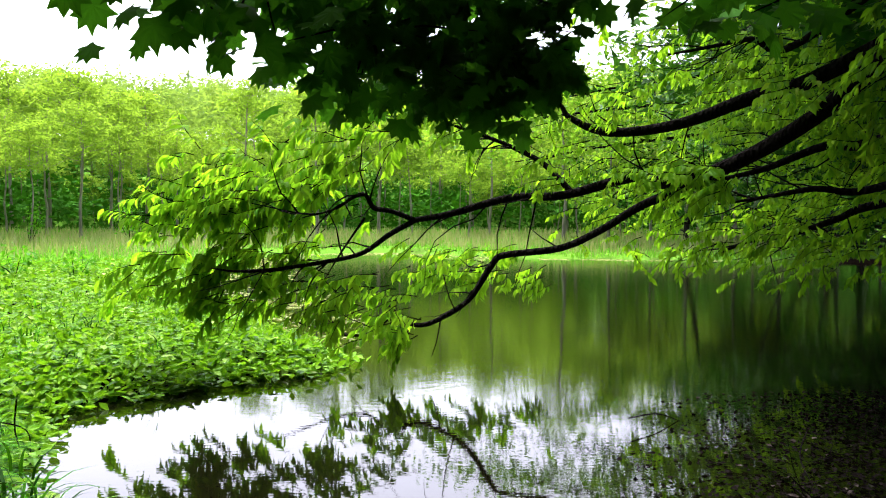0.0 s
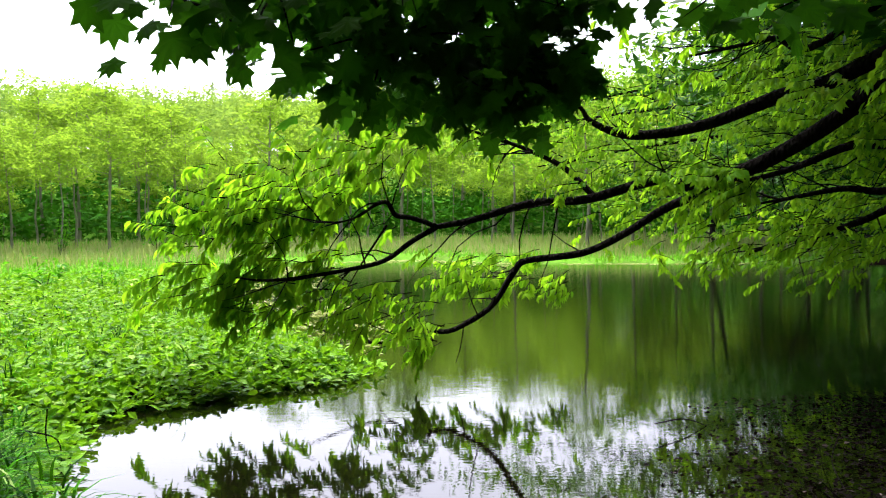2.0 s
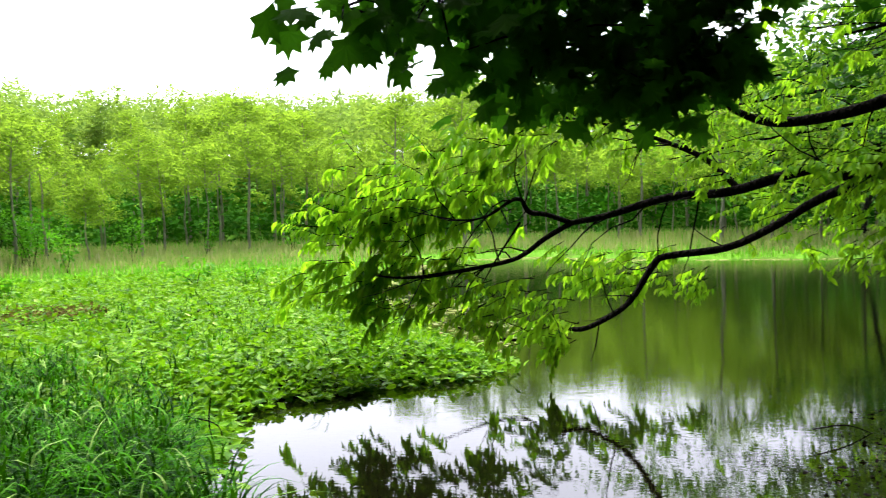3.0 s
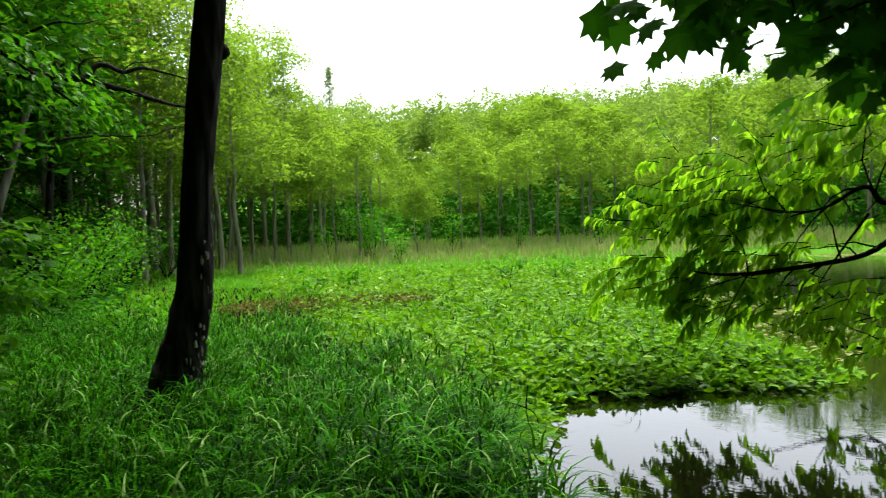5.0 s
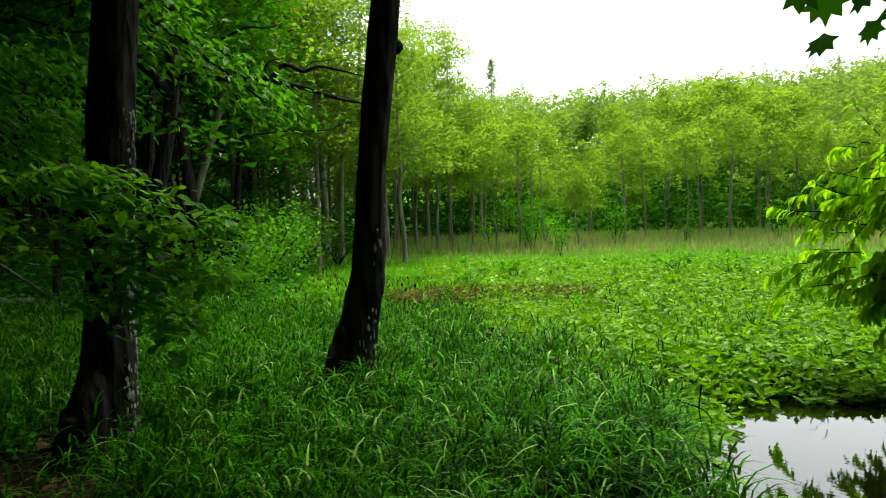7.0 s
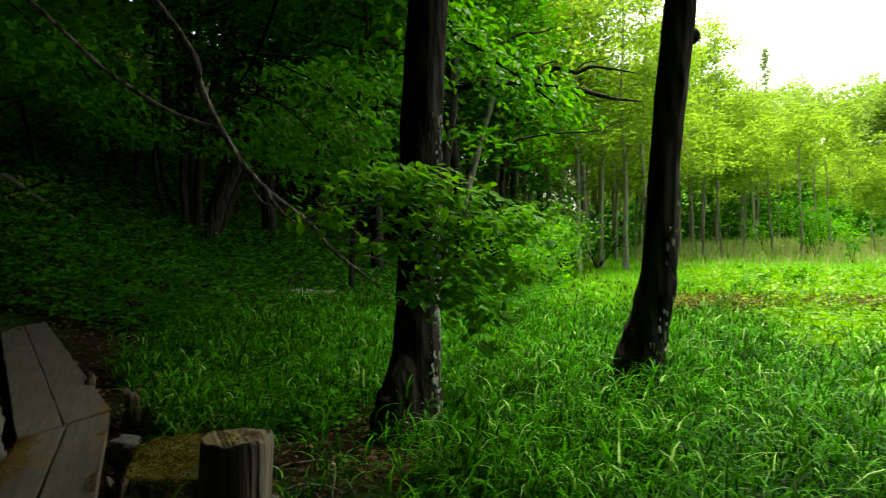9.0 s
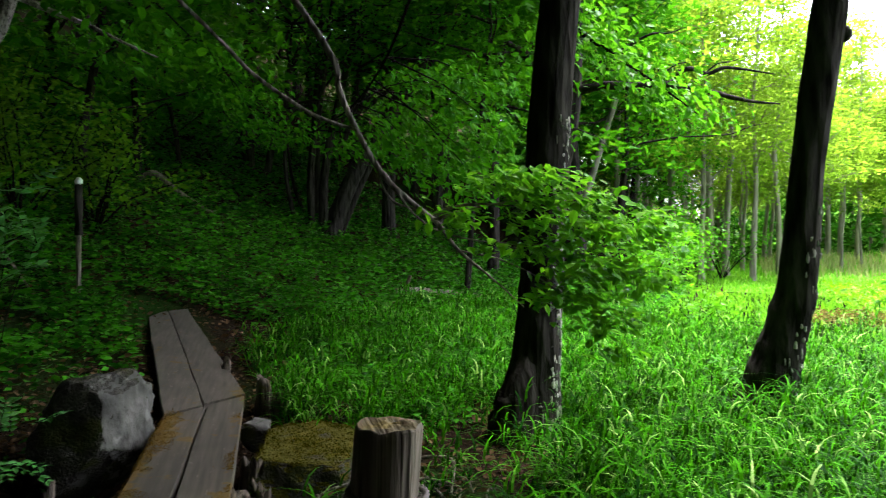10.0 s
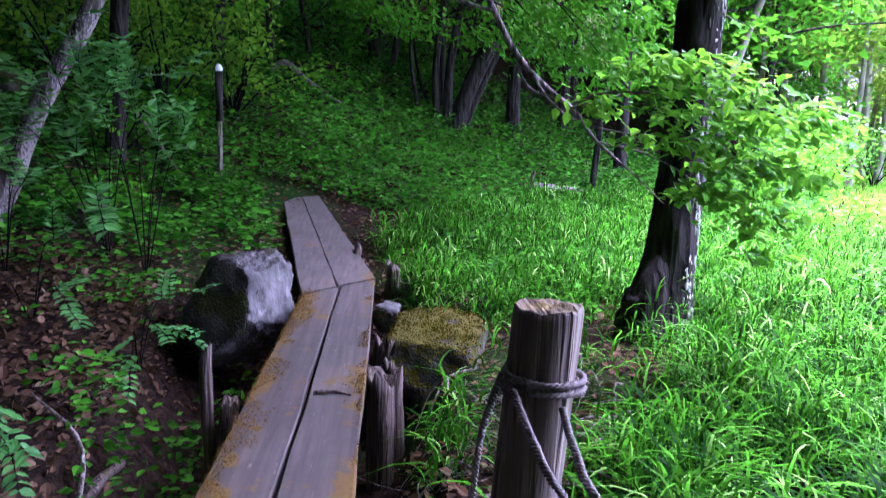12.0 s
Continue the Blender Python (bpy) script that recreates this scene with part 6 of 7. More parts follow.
def build_far_grass():
    rng = np.random.default_rng(213)
    so, re = Soup(), Soup()
    n = 80000
    yaw = np.radians(rng.uniform(-30, 75, n))
    r = 11 + 42 * rng.random(n) ** .9
    x, y = -0.5 - r * np.sin(yaw), r * np.cos(yaw)
    gap = pond_gap(x, y)
    keep = (gap > .05) & ((-0.6 * x - 0.8 * y) < 3) & (r > 11) & ((x < 3) | (y > 25)) & ~((r < 22) & (rng.random(n) < .5) & (x > -12)) & ~(puddle(x, y) & (rng.random(n) < .9))
    x, y, r = x[keep], y[keep], r[keep]
    h = rng.uniform(.12, .34, len(x)) * (1 + .3 * step(r, 25, 50))
    blades(so, rng, np.stack([x, y, ground_z(x, y) - .03], 1), h, rng.uniform(.2, .9, len(x)), rng.uniform(.02, .05, len(x)), steps=2)
    tagged(part("meadow_grass", so, M_FAR_GRASS), "low bright grass covering the open marsh", "grass", kind="stuff")
    n = 26000
    yaw = np.radians(rng.uniform(-30, 72, n))
    r = rng.uniform(31, 48, n)
    x, y = -0.5 - r * np.sin(yaw), r * np.cos(yaw)
    keep = (pond_gap(x, y) > 1.0) & ((-0.6 * x - 0.8 * y) < 0) & (rng.random(n) < step(r, 29, 42))
    x, y = x[keep], y[keep]
    h = rng.uniform(.3, .85, len(x))
    blades(re, rng, np.stack([x, y, ground_z(x, y) - .03], 1), h, rng.uniform(.05, .4, len(x)), rng.uniform(.03, .07, len(x)), steps=2)
    tagged(part("reeds", re, M_REED), "band of tall buff reeds before the tree line", "reeds", kind="stuff")


build_far_grass()


def build_herbs():
    """Low leafy plants on the slope, with bare litter between."""
    rng = np.random.default_rng(217)
    so, li = Soup(), Soup()
    n = 25000
    yaw = np.radians(rng.uniform(58, 132, n))
    r = 3.2 + 23 * rng.random(n) ** 1.15
    x, y = -0.5 - r * np.sin(yaw), r * np.cos(yaw)
    s = -0.6 * x - 0.8 * y
    patch = ripple(x * .8 + 3, y * .8) + .5 * ripple(x * 2, y * 2)
    deck = (y > -1.35) & (y < .0) & (x > -10)
    deck |= (x > -6.1) & (y > -.6) & (y < .7)
    deck |= (x < -6) & (x > -10.2) & (y > -1.05 + (x + 6.1) * .19 - .2) & (y < -.5 + (x + 6.7) * .22 + .15)
    keep = (s > 2.2) & (patch > 0 - .8 * step(r, 6, 12)) & ~((r < 7) & (y < -1) & (rng.random(n) < .7)) & ~deck
    x, y, r = x[keep], y[keep], r[keep]
    z = ground_z(x, y)
    hgt = rng.uniform(.06, .3, len(x))
    for i in range(6):
        az = i * 1.05 + rng.uniform(0, 6.28, len(x))
        d = np.stack([np.cos(az), np.sin(az), rng.uniform(-.3, .3, len(x))], 1)
        p = np.stack([x, y, z + hgt * rng.uniform(.5, 1, len(x))], 1) + d * rng.uniform(.02, .12, (len(x), 1))
        normal = rng.normal(0, .5, p.shape) + [.25, .15, 1]
        leaf_cloud(so, p, d, normal, rng.uniform(.055, .12, len(x)) * (.7 + .3 * step(r, 5, 8) + .4 * step(r, 9, 18)), OVAL if i < 1 else RHOMB)
    tagged(part("herb_layer", so, M_HERB), "carpet of low green leafy plants on the shaded slope", "undergrowth", kind="stuff")
    n = 16000
    yaw = np.radians(rng.uniform(60, 135, n))
    r = 2.0 + 12 * rng.random(n)
    x, y = -0.5 - r * np.sin(yaw), r * np.cos(yaw)
    keep = ((-0.6 * x - 0.8 * y) > 1.2) & ((y < -1.1) | (x < -6.2) | (y > -.5)) & ~((abs(y + 1.35) < .45) & (x > -6.4) & (rng.random(n) < .85))
    keep &= ~((y > -.5) & (x > -6.2) & (rng.random(n) < .4))
    x, y = x[keep], y[keep]
    p = np.stack([x, y, ground_z(x, y) + rng.uniform(.0, .03, len(x))], 1)
    leaf_cloud(li, p, rng.normal(0, 1, p.shape) * [1, 1, .4], rng.normal(0, .6, p.shape) + [0, 0, 1], rng.uniform(.03, .085, len(x)), OVAL)
    x, y = scatter(rng, 7000, -6.5, -1.6, -4.6, -1.3)
    p = np.stack([x, y, ground_z(x, y) + rng.uniform(.0, .03, len(x))], 1)[~((abs(y + 1.45) < .42) & (rng.random(7000) < .8))]
    leaf_cloud(li, p, rng.normal(0, 1, p.shape) * [1, 1, .4], rng.normal(0, .6, p.shape) + [0, 0, 1], rng.uniform(.03, .075, len(p)), OVAL)
    x, y = scatter(rng, 5000, -2.2, 4.5, -4.5, 2.8)
    keep = pond_gap(x, y) > .1
    p = np.stack([x, y, ground_z(x, y) + rng.uniform(.0, .03, len(x))], 1)[keep]
    leaf_cloud(li, p, rng.normal(0, 1, p.shape) * [1, 1, .4], rng.normal(0, .6, p.shape) + [0, 0, 1], rng.uniform(.03, .08, len(p)), RHOMB)
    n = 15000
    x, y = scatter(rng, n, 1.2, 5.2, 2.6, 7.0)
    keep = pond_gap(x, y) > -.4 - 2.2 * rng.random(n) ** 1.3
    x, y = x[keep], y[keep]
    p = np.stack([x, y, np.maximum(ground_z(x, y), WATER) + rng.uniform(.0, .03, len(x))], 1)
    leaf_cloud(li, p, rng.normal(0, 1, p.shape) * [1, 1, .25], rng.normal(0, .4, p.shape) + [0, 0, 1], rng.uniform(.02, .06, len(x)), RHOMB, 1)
    tagged(part("leaf_litter", li, [M_LITTER, M_SHADED_LITTER]), "brown fallen leaves strewn over the ground", "leaf litter", kind="stuff")


build_herbs()


# ---- boardwalk ----
def plank_mesh(corners, thick, seed, cuts=14):
    """A warped board between four top corners (near left, near right, far right, far left)."""
    rng = np.random.default_rng(seed)
    a, b, c, d = (np.array(q, float) for q in corners)
    so = Soup()
    rows = []
    for i in range(cuts + 1):
        u = i / cuts
        l, r = a + (d - a) * u, b + (c - b) * u
        w = unit(r - l)
        jl, jr = rng.normal(0, .004, 2)
        sag = rng.normal(0, .002)
        l, r = l + w * jl + [0, 0, sag], r + w * jr + [0, 0, sag + rng.normal(0, .001)]
        bev = .008
        rows.append([l - [0, 0, thick], l - [0, 0, bev], l + w * bev, r - w * bev, r - [0, 0, bev], r - [0, 0, thick]])
    v = np.array(rows)
    k = 6
    f = []
    for i in range(cuts):
        for j in range(k):
            f.append((i * k + j, i * k + (j + 1) % k, (i + 1) * k + (j + 1) % k, (i + 1) * k + j))
    so.add(v.reshape(-1, 3), np.array(f))
    so.add(v[0], [tuple(range(6))])
    so.add(v[-1], [tuple(range(5, -1, -1))])
    return so


def stake(name, parent, x, y, top, r, seed, lean=(0, 0), mat=None, foot=None, rough=.09):
    rng = np.random.default_rng(seed)
    foot = float(ground_z(x, y)) - .15 if foot is None else foot
    n = 9
    u = np.linspace(0, 1, n)
    pts = np.stack([x + lean[0] * u, y + lean[1] * u, foot + (top - foot) * u], 1)
    so = Soup()
    if mat is None:
        # old stakes are no longer straight
        pts[:, :2] += np.cumsum(rng.normal(0, .16 * r, (n, 2)), 0) * u[:, None]
        # rotten wood: grooved sides, a split and jagged top, a hollow heart
        sides = 16
        ang = np.linspace(0, 2 * np.pi, sides, endpoint=False)
        groove = 1 + .1 * np.sin(2 * ang + seed) + rng.normal(0, .045, sides)
        tall = (top - foot) * (1 - .05 * rng.random(sides)) - .035 * (1 + np.sin(ang + seed)) - .05 * (np.sin(ang * 1.5 + seed) > .8)
        ring = [pts[i] + np.stack([r * groove * (1 + .05 * rng.normal(0, 1, sides)) * np.cos(ang), r * groove * np.sin(ang), 0 * ang], 1) for i in range(n)]
        for i in range(n):
            ring[i][:, 2] = foot + tall * u[i]
        heart = pts[-1] + (ring[-1] - pts[-1]) * [.6, .6, 0]
        heart[:, 2] = foot + tall - .03 - .03 * rng.random(sides)
        v = np.concatenate(ring + [heart, [pts[-1] - [0, 0, .12 * (top - foot) + .03]]])
        j = np.arange(sides)
        k = (j + 1) % sides
        f = [np.stack([n * sides + j, n * sides + k, np.full(sides, len(v) - 1)], -1)]
        for i in range(n):
            f += [np.stack([i * sides + j, i * sides + k, (i + 1) * sides + k], -1), np.stack([i * sides + j, (i + 1) * sides + k, (i + 1) * sides + j], -1)]
        so.add(v, np.concatenate(f))
        return part(name, so, M_STUMP, parent, smooth=True)
    tube(so, pts, r * (1 + .06 * rng.normal(0, 1, n)), 11, rough=rough, rng=rng)
    return part(name, so, mat, parent, smooth=True)


walkway = thing("boardwalk", "narrow weathered plank walkway with mossy edges through the wet wood", "boardwalk")
Z = .12
part("plank", plank_mesh([(-.2, -1.09, Z), (-.2, -.83, Z), (-6.42, -.818, Z), (-6.12, -1.08, Z)], .055, 1), M_PLANK_EDGE, walkway, "grey plank with rust-brown moss along its edge")
part("plank", plank_mesh([(-.2, -.812, Z + .004), (-.2, -.55, Z + .004), (-6.72, -.53, Z + .004), (-6.42, -.8, Z + .004)], .055, 2), M_PLANK, walkway)
part("plank", plank_mesh([(-6.14, -1.09, Z + .008), (-6.43, -.83, Z + .008), (-9.8, -1.5, .545), (-9.58, -1.7, .54)], .055, 3), M_PLANK, walkway)
part("plank", plank_mesh([(-6.436, -.824, Z + .01), (-6.75, -.52, Z + .012), (-10.0, -1.3, .55), (-9.8, -1.494, .547)], .055, 4), M_PLANK, walkway)
for x in (-1.2, -3.4, -5.0, -6.3):
    part("crossbeam", plank_mesh([(x - .05, -1.06, Z - .06), (x + .05, -1.06, Z - .06), (x + .05, -.56, Z - .06), (x - .05, -.56, Z - .06)], .09, int(-x * 10), 4), M_STUMP, walkway)
for x, y, top, r, lean in ((-5.08, -.46, .15, .06, (0, 0)), (-4.4, -.45, .15, .075, (.01, 0)), (-4.62, -.36, .06, .05, (0, .02)), (-4.9, -.4, .02, .045, (.01, .01)), (-6.72, -.4, .32, .06, (.02, .03)), (-6.55, -.3, .17, .045, (0, .05)), (-7.5, -.72, .34, .04, (.03, .04)), (-4.1, -1.22, .06, .06, (0, 0)), (-4.12, -1.3, .33, .03, (-.02, -.02)), (-6.0, -1.2, .1, .05, (0, 0))):
    stake("stake", walkway, x, y, top, r, int(-x * 100), lean)


# ---- rope post ----
def twisted(soup, line, r, turns, mat=0):
    """Three strands laid round one another."""
    p = np.asarray(line, float)
    t = unit(np.gradient(p, axis=0))
    ref = np.where(abs(t[:, 2:]) > .9, [[1.0, 0, 0]], [[0, 0, 1.0]])
    b = unit(np.cross(t, ref))
    c = np.cross(b, t)
    ln = np.concatenate([[0], np.cumsum(np.linalg.norm(np.diff(p, axis=0), axis=1))])
    for k in range(3):
        a = ln * turns * 2 * np.pi + k * 2.094
        tube(soup, p + .72 * r * (np.cos(a)[:, None] * b + np.sin(a)[:, None] * c), [r * .52] * 2, 5, mat, caps=False)
    return soup


def rope_post(x, y, top, foot, r, seed):
    rng = np.random.default_rng(seed)
    ob = thing("rope_post", "round weathered timber post with rope wound about its neck", "post", (0, 0, 0), "rope posts")
    so = Soup()
    n, sides = 26, 28
    zs = np.concatenate([np.linspace(foot, top - .02, n), [top - .006, top]])
    ang = np.linspace(0, 2 * np.pi, sides, endpoint=False)
    crack = np.zeros(sides)
    crack[rng.choice(sides, 4, replace=False)] = -.07
    base = 1 + rng.normal(0, .006, sides) + .02 * np.sin(2 * ang) + crack
    v = []
    for i, z in enumerate(zs):
        rr = r * base * (1 + .05 * (top - z) / (top - foot)) * (1, 1, .94, .86)[max(0, i - n + 1) if i >= n else 0]
        v.append(np.stack([x - .03 * (top - z) + rr * np.cos(ang), y - .065 * (top - z) + rr * np.sin(ang), np.full(sides, z) + (rng.normal(0, .003, sides) if i >= n else 0)], 1))
    v = np.array(v)
    i = np.arange(len(zs) - 1)[:, None] * sides
    j = np.arange(sides)[None]
    k = (j + 1) % sides
    so.add(v.reshape(-1, 3), np.stack([i + j, i + k, i + sides + k, i + sides + j], -1).reshape(-1, 4))
    rings = [v[-1]]
    for f in (.66, .33):
        rings.append(np.stack([x + (v[-1][:, 0] - x) * f, y + (v[-1][:, 1] - y) * f, v[-1][:, 2] + rng.normal(0, .002, sides)], 1))
    cap = np.concatenate(rings + [[(x, y, top)]])
    for q in range(2):
        so.add(cap, np.stack([q * sides + j[0], q * sides + k[0], (q + 1) * sides + k[0], (q + 1) * sides + j[0]], -1), 1)
    so.add(cap, np.stack([2 * sides + j[0], 2 * sides + k[0], np.full(sides, 3 * sides)], -1), 1)
    part("post", so, [M_POST, M_POST_TOP], ob, smooth=True)
    return ob


M_POST_TOP = wood_mat("post_end_grain", (0.06, 0.045, 0.022), (0.24, 0.185, 0.1), 0, 34.0, (0.16, 0.115, 0.03), (0.45, 0.6), cracks=.2)
post = rope_post(-1.98, -.12, 1.05, -.5, .07, 301)
rope_post(.42, .35, 1.02, -.2, .07, 302)
so = Soup()
ta = np.linspace(0, 2 * np.pi * 2.3, 90)
twisted(so, np.stack([-1.985 + .079 * np.cos(ta + 3.6), -.122 + .079 * np.sin(ta + 3.6), .925 - .018 * ta / 6.283 - .01], 1), .0078, 30)
part("rope_coil", so, M_ROPE, post, "grey twisted rope", smooth=True)
for k, pts in enumerate(([(-1.93, -.195, .89), (-1.77, -.185, .855), (-1.61, -.165, .83), (-1.1, -.05, .77), (-.4, .14, .8), (.38, .34, .96)], [(-1.91, -.1, .86), (-1.75, -.115, .845), (-1.59, -.11, .825), (-1.1, .0, .75), (-.4, .17, .76), (.38, .38, .9)])):
    part("rope", twisted(Soup(), smooth_line(pts, 26), .007, 30), M_ROPE, post, smooth=True)
part("rope_tail", twisted(Soup(), smooth_line([(-2.0, -.205, .9), (-2.06, -.215, .82), (-2.14, -.225, .7), (-2.2, -.23, .52), (-2.22, -.24, .3)], 14), .008, 24), M_ROPE, post, smooth=True)


# ---- rocks, logs and sticks ----
def rock(name, label, at, size, seed, mat, cuts, turn=0.0, top_mat=None, rough=.2):
    """A boulder: a rough lump with flat broken faces."""
    bm = bmesh.new()
    bmesh.ops.create_icosphere(bm, subdivisions=5 if max(size) > .4 else 3, radius=1.0)
    for v in bm.verts:
        n = v.co.normalized()
        k = 1 + rough * noise.noise(n * 1.6 + Vector((seed, 0, 0))) + .3 * rough * noise.noise(n * 5 + Vector((0, seed, 0))) + .13 * rough * noise.noise(n * 14)
        p = n * k
        for d, lim in cuts:
            d = Vector(d).normalized()
            over = p.dot(d) - lim
            if over > 0:
                p -= d * over * .94
        p += n * (.05 * noise.noise(p * 4 + Vector((seed, 2, 0))) + .025 * noise.noise(p * 11))
        v.co = Vector((p.x * size[0], p.y * size[1], p.z * size[2]))
    me = bpy.data.meshes.new(name)
    bm.to_mesh(me)
    bm.free()
    me.materials.append(mat)
    if top_mat:
        me.materials.append(top_mat)
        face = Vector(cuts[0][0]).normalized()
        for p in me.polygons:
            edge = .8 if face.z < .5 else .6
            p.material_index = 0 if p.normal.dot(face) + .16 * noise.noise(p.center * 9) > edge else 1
    for p in me.polygons:
        p.use_smooth = True
    ob = new(name, me)
    ob.matrix_basis = pose(*at, 0, 0, turn)
    return tagged(ob, label, "rock")


# dark rock on the sides away from the light: shade and moss as colour
rock("boulder", "large grey boulder beside the planks, its lit flat broken face paler", (-5.62, -1.43, .17), (.43, .39, .42), 7, M_ROCK,
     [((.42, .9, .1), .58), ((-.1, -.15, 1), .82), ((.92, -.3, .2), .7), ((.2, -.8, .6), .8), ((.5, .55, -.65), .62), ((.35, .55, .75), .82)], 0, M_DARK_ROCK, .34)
low_rock = rock("mossy_rock", "low block of rock capped with rusty moss beside the boardwalk", (-5.35, -.1, -.1), (.66, .46, .3), 9, M_ROCK_MOSS, [((.12, .12, 1), .6), ((1, .05, .1), .62), ((.1, -1, .1), .62), ((0, 1, .1), .7), ((-1, 0, .1), .75)], -14, M_DARK_ROCK, rough=.35)
rock("rock", "pale broken chunk of stone beside the planks", (-5.95, -.4, .0), (.15, .12, .13), 11, M_ROCK, [((.3, .2, 1), .6), ((1, -.3, .2), .55), ((.2, 1, .1), .6)], 0, M_DARK_ROCK, .5)
for i, (x, y, s) in enumerate(((-8.6, -4.6, .2), (-10.4, -5.2, .3), (-9.2, .55, .12))):
    rock("rock", "dark mossy stone half sunk in the slope", (x, y, float(ground_z(x, y)) + s * .15), (s * 1.2, s, s * .75), 20 + i, M_DARK_ROCK if i != 2 else M_ROCK, [((0, 0, 1), .75)], i * 40)


def stick(name, label, pts, r, mat, seed, category="stick"):
    rng = np.random.default_rng(seed)
    ob = part(name, tube(Soup(), smooth_line(pts, 5), [r, r * .9, r * .5], 7, rough=.12, rng=rng), mat, smooth=True)
    return tagged(ob, label, category)


def on_ground(pts, lift):
    return [(x, y, float(ground_z(x, y)) + lift + dz) for x, y, dz in pts]


stick("fallen_log", "pale bare log lying in the grass at the slope's foot", on_ground([(-13.2, 1.9, .04), (-13.6, 2.6, .1), (-13.9, 3.4, .1), (-14.1, 4.2, .05)], .1), .065, M_PALE_TWIG, 1, "log")
stick("stick", "short broken stub of wood standing in the grass", on_ground([(-13.2, 2.05, -.1), (-13.2, 2.08, .2), (-13.15, 2.16, .48)], .0), .055, M_STUMP, 4, "stub")
stick("fallen_branch", "curved pale dead branch on the slope by a trunk's foot", on_ground([(-16.0, -2.8, .05), (-15.9, -2.5, .35), (-15.8, -2.0, .2), (-15.7, -1.3, .05)], .03), .06, M_PALE_TWIG, 2, "branch")
stick("fallen_branch", "thin dead branch leaning on the slope", on_ground([(-9.6, -3.5, .6), (-9.4, -3.1, .3), (-9.2, -2.8, .02)], .02), .018, M_PALE_TWIG, 3, "branch")
for i, pts in enumerate(([(-3.5, .35, .1), (-3.9, .15, .06), (-4.4, .1, .03)], [(-3.4, .05, .02), (-3.7, .3, .08), (-3.9, .6, .03)], [(-4.0, .5, .02), (-4.3, .3, .1), (-4.8, .35, .02)], [(-3.3, -1.7, .02), (-3.8, -1.8, .08), (-4.2, -2.2, .03)], [(-2.8, -1.6, .02), (-3.3, -1.9, .05), (-3.6, -2.3, .02)],
                         [(-5.3, .55, .02), (-5.0, .8, .1), (-4.6, .7, .02)], [(-7.0, -3.1, .05), (-7.3, -3.5, .15), (-7.8, -3.7, .02)])):
    stick("stick", "bare dead stick lying among the litter", on_ground(pts, .02), .012, M_PALE_TWIG, 10 + i)
rng = np.random.default_rng(611)
for i in range(60):
    x, y, a = rng.uniform(-4.9, -2.9), rng.uniform(-.15, 1.0), rng.uniform(0, 6.3)
    ln = rng.uniform(.12, .45)
    pts = [(x, y, rng.uniform(0, .06)), (x + .5 * ln * math.cos(a), y + .5 * ln * math.sin(a), rng.uniform(.02, .09)), (x + ln * math.cos(a + .4), y + ln * math.sin(a + .4), rng.uniform(0, .05))]
    stick("stick", "thin grey dead stick in the litter beside the rock", on_ground(pts, .02), rng.uniform(.004, .011), M_PALE_TWIG, 620 + i)
for pts, r in (([(-3.51, -1.73, -0.08), (-3.75, -1.73, -0.08), (-4.0, -1.7, -0.06)], .035), ([(-3.6, -1.64, -0.08), (-3.83, -1.51, -0.08), (-4.04, -1.34, -0.08)], .016), ([(-3.48, -1.48, -0.09), (-3.53, -1.34, -0.09), (-3.45, -1.2, -0.1)], .04)):
    stick("dead_root", "gnarled dead root lying in the leaf litter", on_ground([(x, y, .03) for x, y, z in pts], .02), r, M_STUMP, int(r * 1000), "root")
stick("stick", "short dark twig lying across the planks", [(-3.95, -.78, Z + .016), (-3.95, -.68, Z + .02), (-3.92, -.6, Z + .016)], .012, M_STUMP, 30)
# twigs standing out of the pond's edge and its dark bank
for i, pts in enumerate(([(-3.2, 5.0, .1), (-3.0, 5.15, -.02), (-2.95, 5.1, -.25)], [(-2.95, 4.95, .25), (-3.02, 5.05, .0), (-2.9, 5.0, -.3)], [(1.45, 5.75, -.1), (1.75, 5.95, -.12), (2.0, 6.05, -.22)], [(2.5, 5.0, .02), (2.35, 4.8, -.1), (2.3, 4.5, -.22)])):
    stick("twig", "thin dead twig rising from the pond's edge", [(x, y, z) for x, y, z in pts], .006, M_TWIG, 40 + i, "twig")


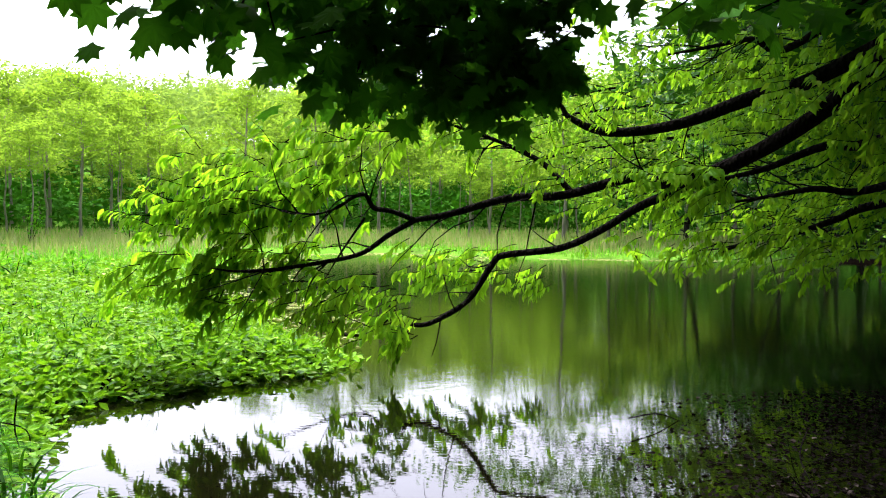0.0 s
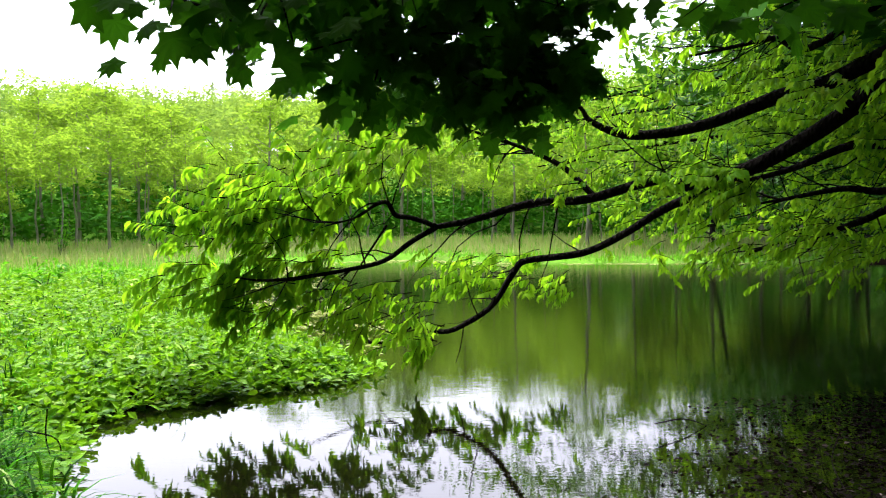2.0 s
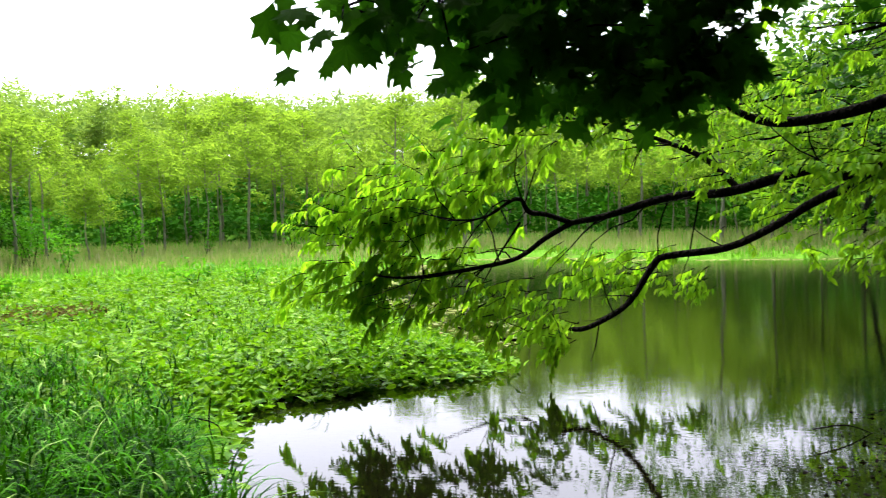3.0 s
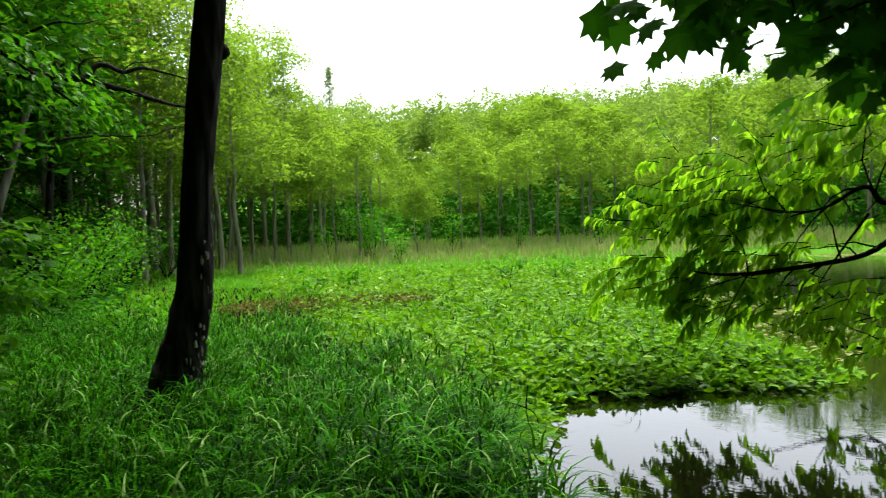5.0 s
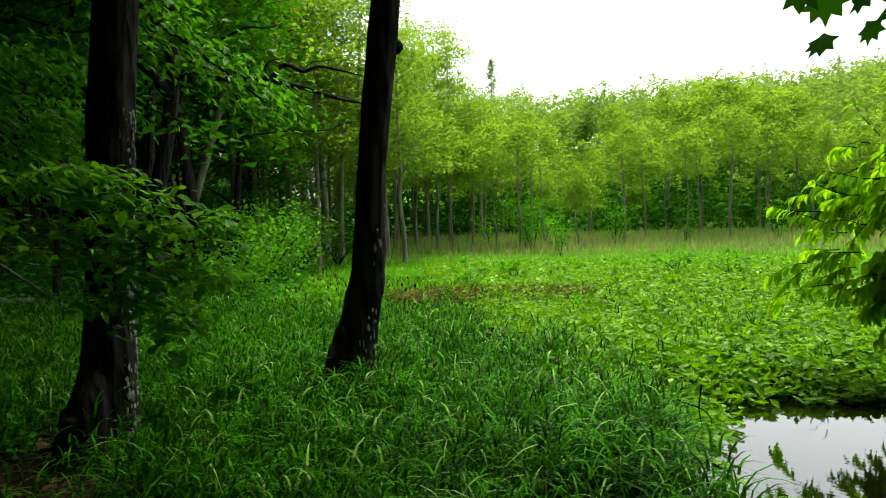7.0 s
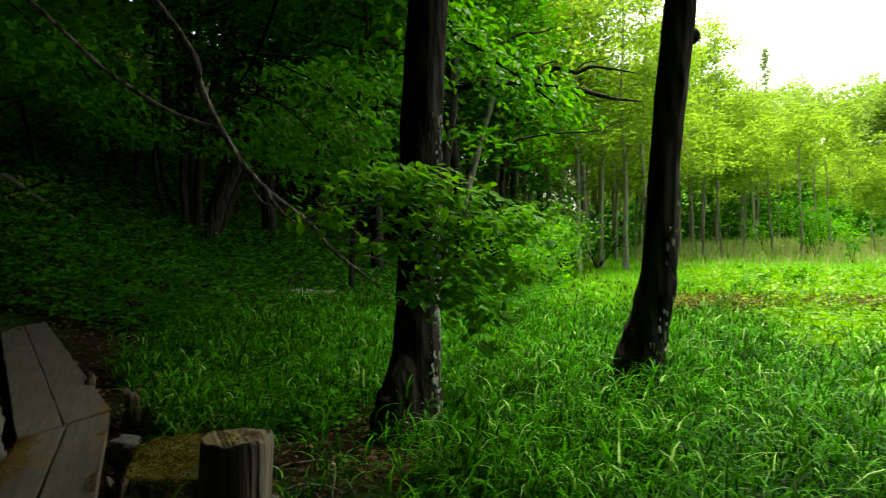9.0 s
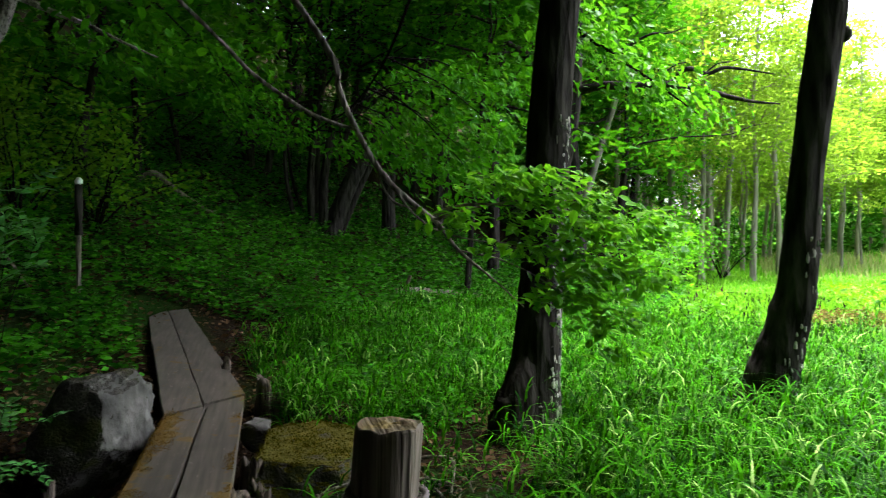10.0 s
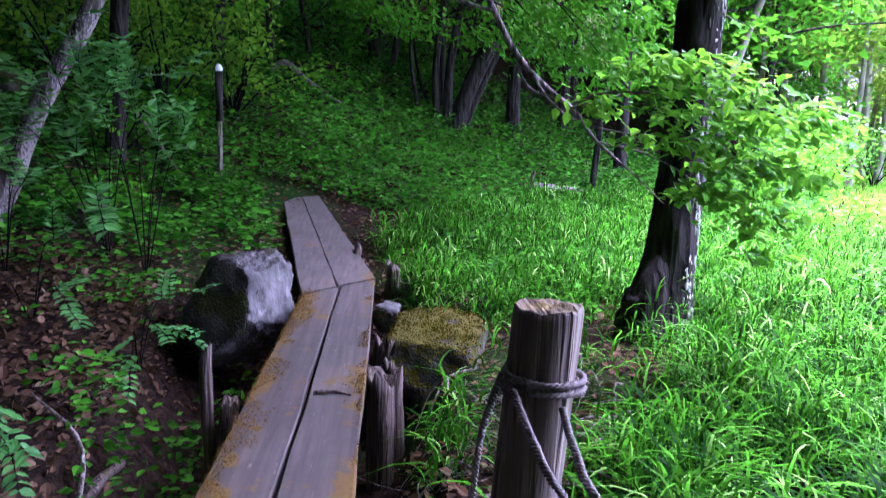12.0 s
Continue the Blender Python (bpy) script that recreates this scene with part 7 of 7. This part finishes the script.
def path_debris():
    """Dead stalks and brown leaves on the bare earth between the mossy rock and the post."""
    rng = np.random.default_rng(705)
    so = Soup()
    for _ in range(95):
        x, y = (rng.uniform(-5.0, -3.4), rng.uniform(.2, .75)) if rng.random() < .55 else (rng.uniform(-4.6, -2.9), rng.uniform(-.4, .25))
        a = rng.uniform(0, 6.3)
        ln = limb_line(rng, (x, y, float(ground_z(x, y)) + .005), (math.cos(a), math.sin(a), rng.uniform(.05, .35)), rng.uniform(.12, .42), -.12, 5, .16)
        ln[:, 2] = np.maximum(ln[:, 2], ground_z(ln[:, 0], ln[:, 1]) + .006)
        r = rng.uniform(.002, .0065)
        tube(so, ln, [r, r * .4], 4, caps=False)
    n = 520
    x = np.where(rng.random(n) < .55, rng.uniform(-5.1, -3.3, n), rng.uniform(-4.7, -2.8, n))
    y = np.where(x < -4, rng.uniform(.15, .8, n), rng.uniform(-.45, .5, n))
    p = np.stack([x, y, ground_z(x, y) + rng.uniform(.01, .035, n)], 1)
    leaf_cloud(so, p, rng.normal(0, 1, (n, 3)) * [1, 1, .3], rng.normal(0, .45, (n, 3)) + [0, 0, 1], rng.uniform(.025, .06, n), OVAL, 1)
    tagged(part("dead_stalks", so, [M_PALE_TWIG, M_LITTER]), "pale dead stalks and brown leaves on bare earth", "debris", kind="stuff")


path_debris()


def bank_twigs():
    """A tangle of fine dead twigs on the dark bank."""
    rng = np.random.default_rng(701)
    so = Soup()
    for _ in range(420):
        x, y = rng.uniform(1.2, 4.4), rng.uniform(3.4, 7.0)
        if float(pond_gap(x, y)) < -1.2:
            continue
        z = max(float(ground_z(x, y)), WATER)
        a = rng.uniform(0, 6.3)
        ln = limb_line(rng, (x, y, z), (math.cos(a), math.sin(a), rng.uniform(.05, .5)), rng.uniform(.2, .7), -.12, 5, .25)
        tube(so, ln, [.005, .0015], 3, caps=False)
    tagged(part("dead_twigs", so, M_TWIG), "tangle of fine dead twigs on the dark bank", "twigs", kind="stuff")


bank_twigs()

# stump by the path
s_x, s_y = -7.25, -3.05
stump = thing("tree_stump", "short rotten tree stump among leaves", "stump", (0, 0, 0))
stake("wood", stump, s_x, s_y, float(ground_z(s_x, s_y)) + .3, .13, 77, rough=.12)

# marker pole with a white cap
m_x, m_y = -9.6, -2.45
m_z = float(ground_z(m_x, m_y))
pole = thing("marker_pole", "slim pole with a dark upper sleeve and white cap", "pole")
stake("shaft", pole, m_x, m_y, m_z + 1.3, .028, 5, mat=M_PALE_TWIG, rough=.02)
stake("sleeve", pole, m_x, m_y, m_z + 1.32, .042, 6, mat=M_BARK, foot=m_z + .72, rough=.01)
so = Soup()
tube(so, [(m_x, m_y, m_z + 1.29), (m_x, m_y, m_z + 1.35), (m_x, m_y, m_z + 1.385)], [.042, .044, .025], 12)
part("cap", so, M_WHITE, pole, "white cap", smooth=True)


# crumbly moss along the planks and on the low rock
def moss_crumbs():
    rng = np.random.default_rng(501)
    so = Soup()
    n = 42000
    x = rng.uniform(-6.3, -1.2, n)
    edge = rng.random(n) < .72
    away = np.where(edge, rng.uniform(0, .16, n), rng.exponential(.045, n))
    y = np.where(edge, -1.085 + away, -.54 - away * .7)
    blot = ripple(x * 2.3, y * 3 + 5 * edge) + .6 * ripple(x * 6, y * 9)
    keep = (away < .16) & (rng.random(n) < 1 - away * 5) & (blot > np.where(edge, -.5, .05) + away * np.where(edge, 4.0, 1.6))
    p = np.stack([x, y, np.full(n, Z + .006) + rng.uniform(0, .012, n)], 1)[keep]
    leaf_spray(so, rng, p, .0075, RHOMB, 0, .8)
    tagged(part("moss", so, M_MOSS, walkway), "rust-brown crumbly moss", kind="stuff")


moss_crumbs()


def rock_moss(ob):
    rng = np.random.default_rng(502)
    me = ob.data
    c = np.array([p.center for p in me.polygons if p.normal.z > .55])
    nrm = np.array([p.normal for p in me.polygons if p.normal.z > .55])
    i = rng.integers(0, len(c), 11000)
    p = c[i] + rng.normal(0, .012, (len(i), 3)) * [1, 1, .2]
    lump = ripple(p[:, 0] * 14, p[:, 1] * 14)
    keep = lump > -.3
    so = leaf_cloud(Soup(), p[keep], rng.normal(0, .7, (keep.sum(), 3)) + nrm[i][keep] * .6, rng.normal(0, .6, (keep.sum(), 3)) + nrm[i][keep], rng.uniform(.006, .015, keep.sum()), RHOMB)
    tagged(part("moss", so, M_ROCK_TUFT, ob), "olive and rust moss", kind="stuff")


rock_moss(low_rock)
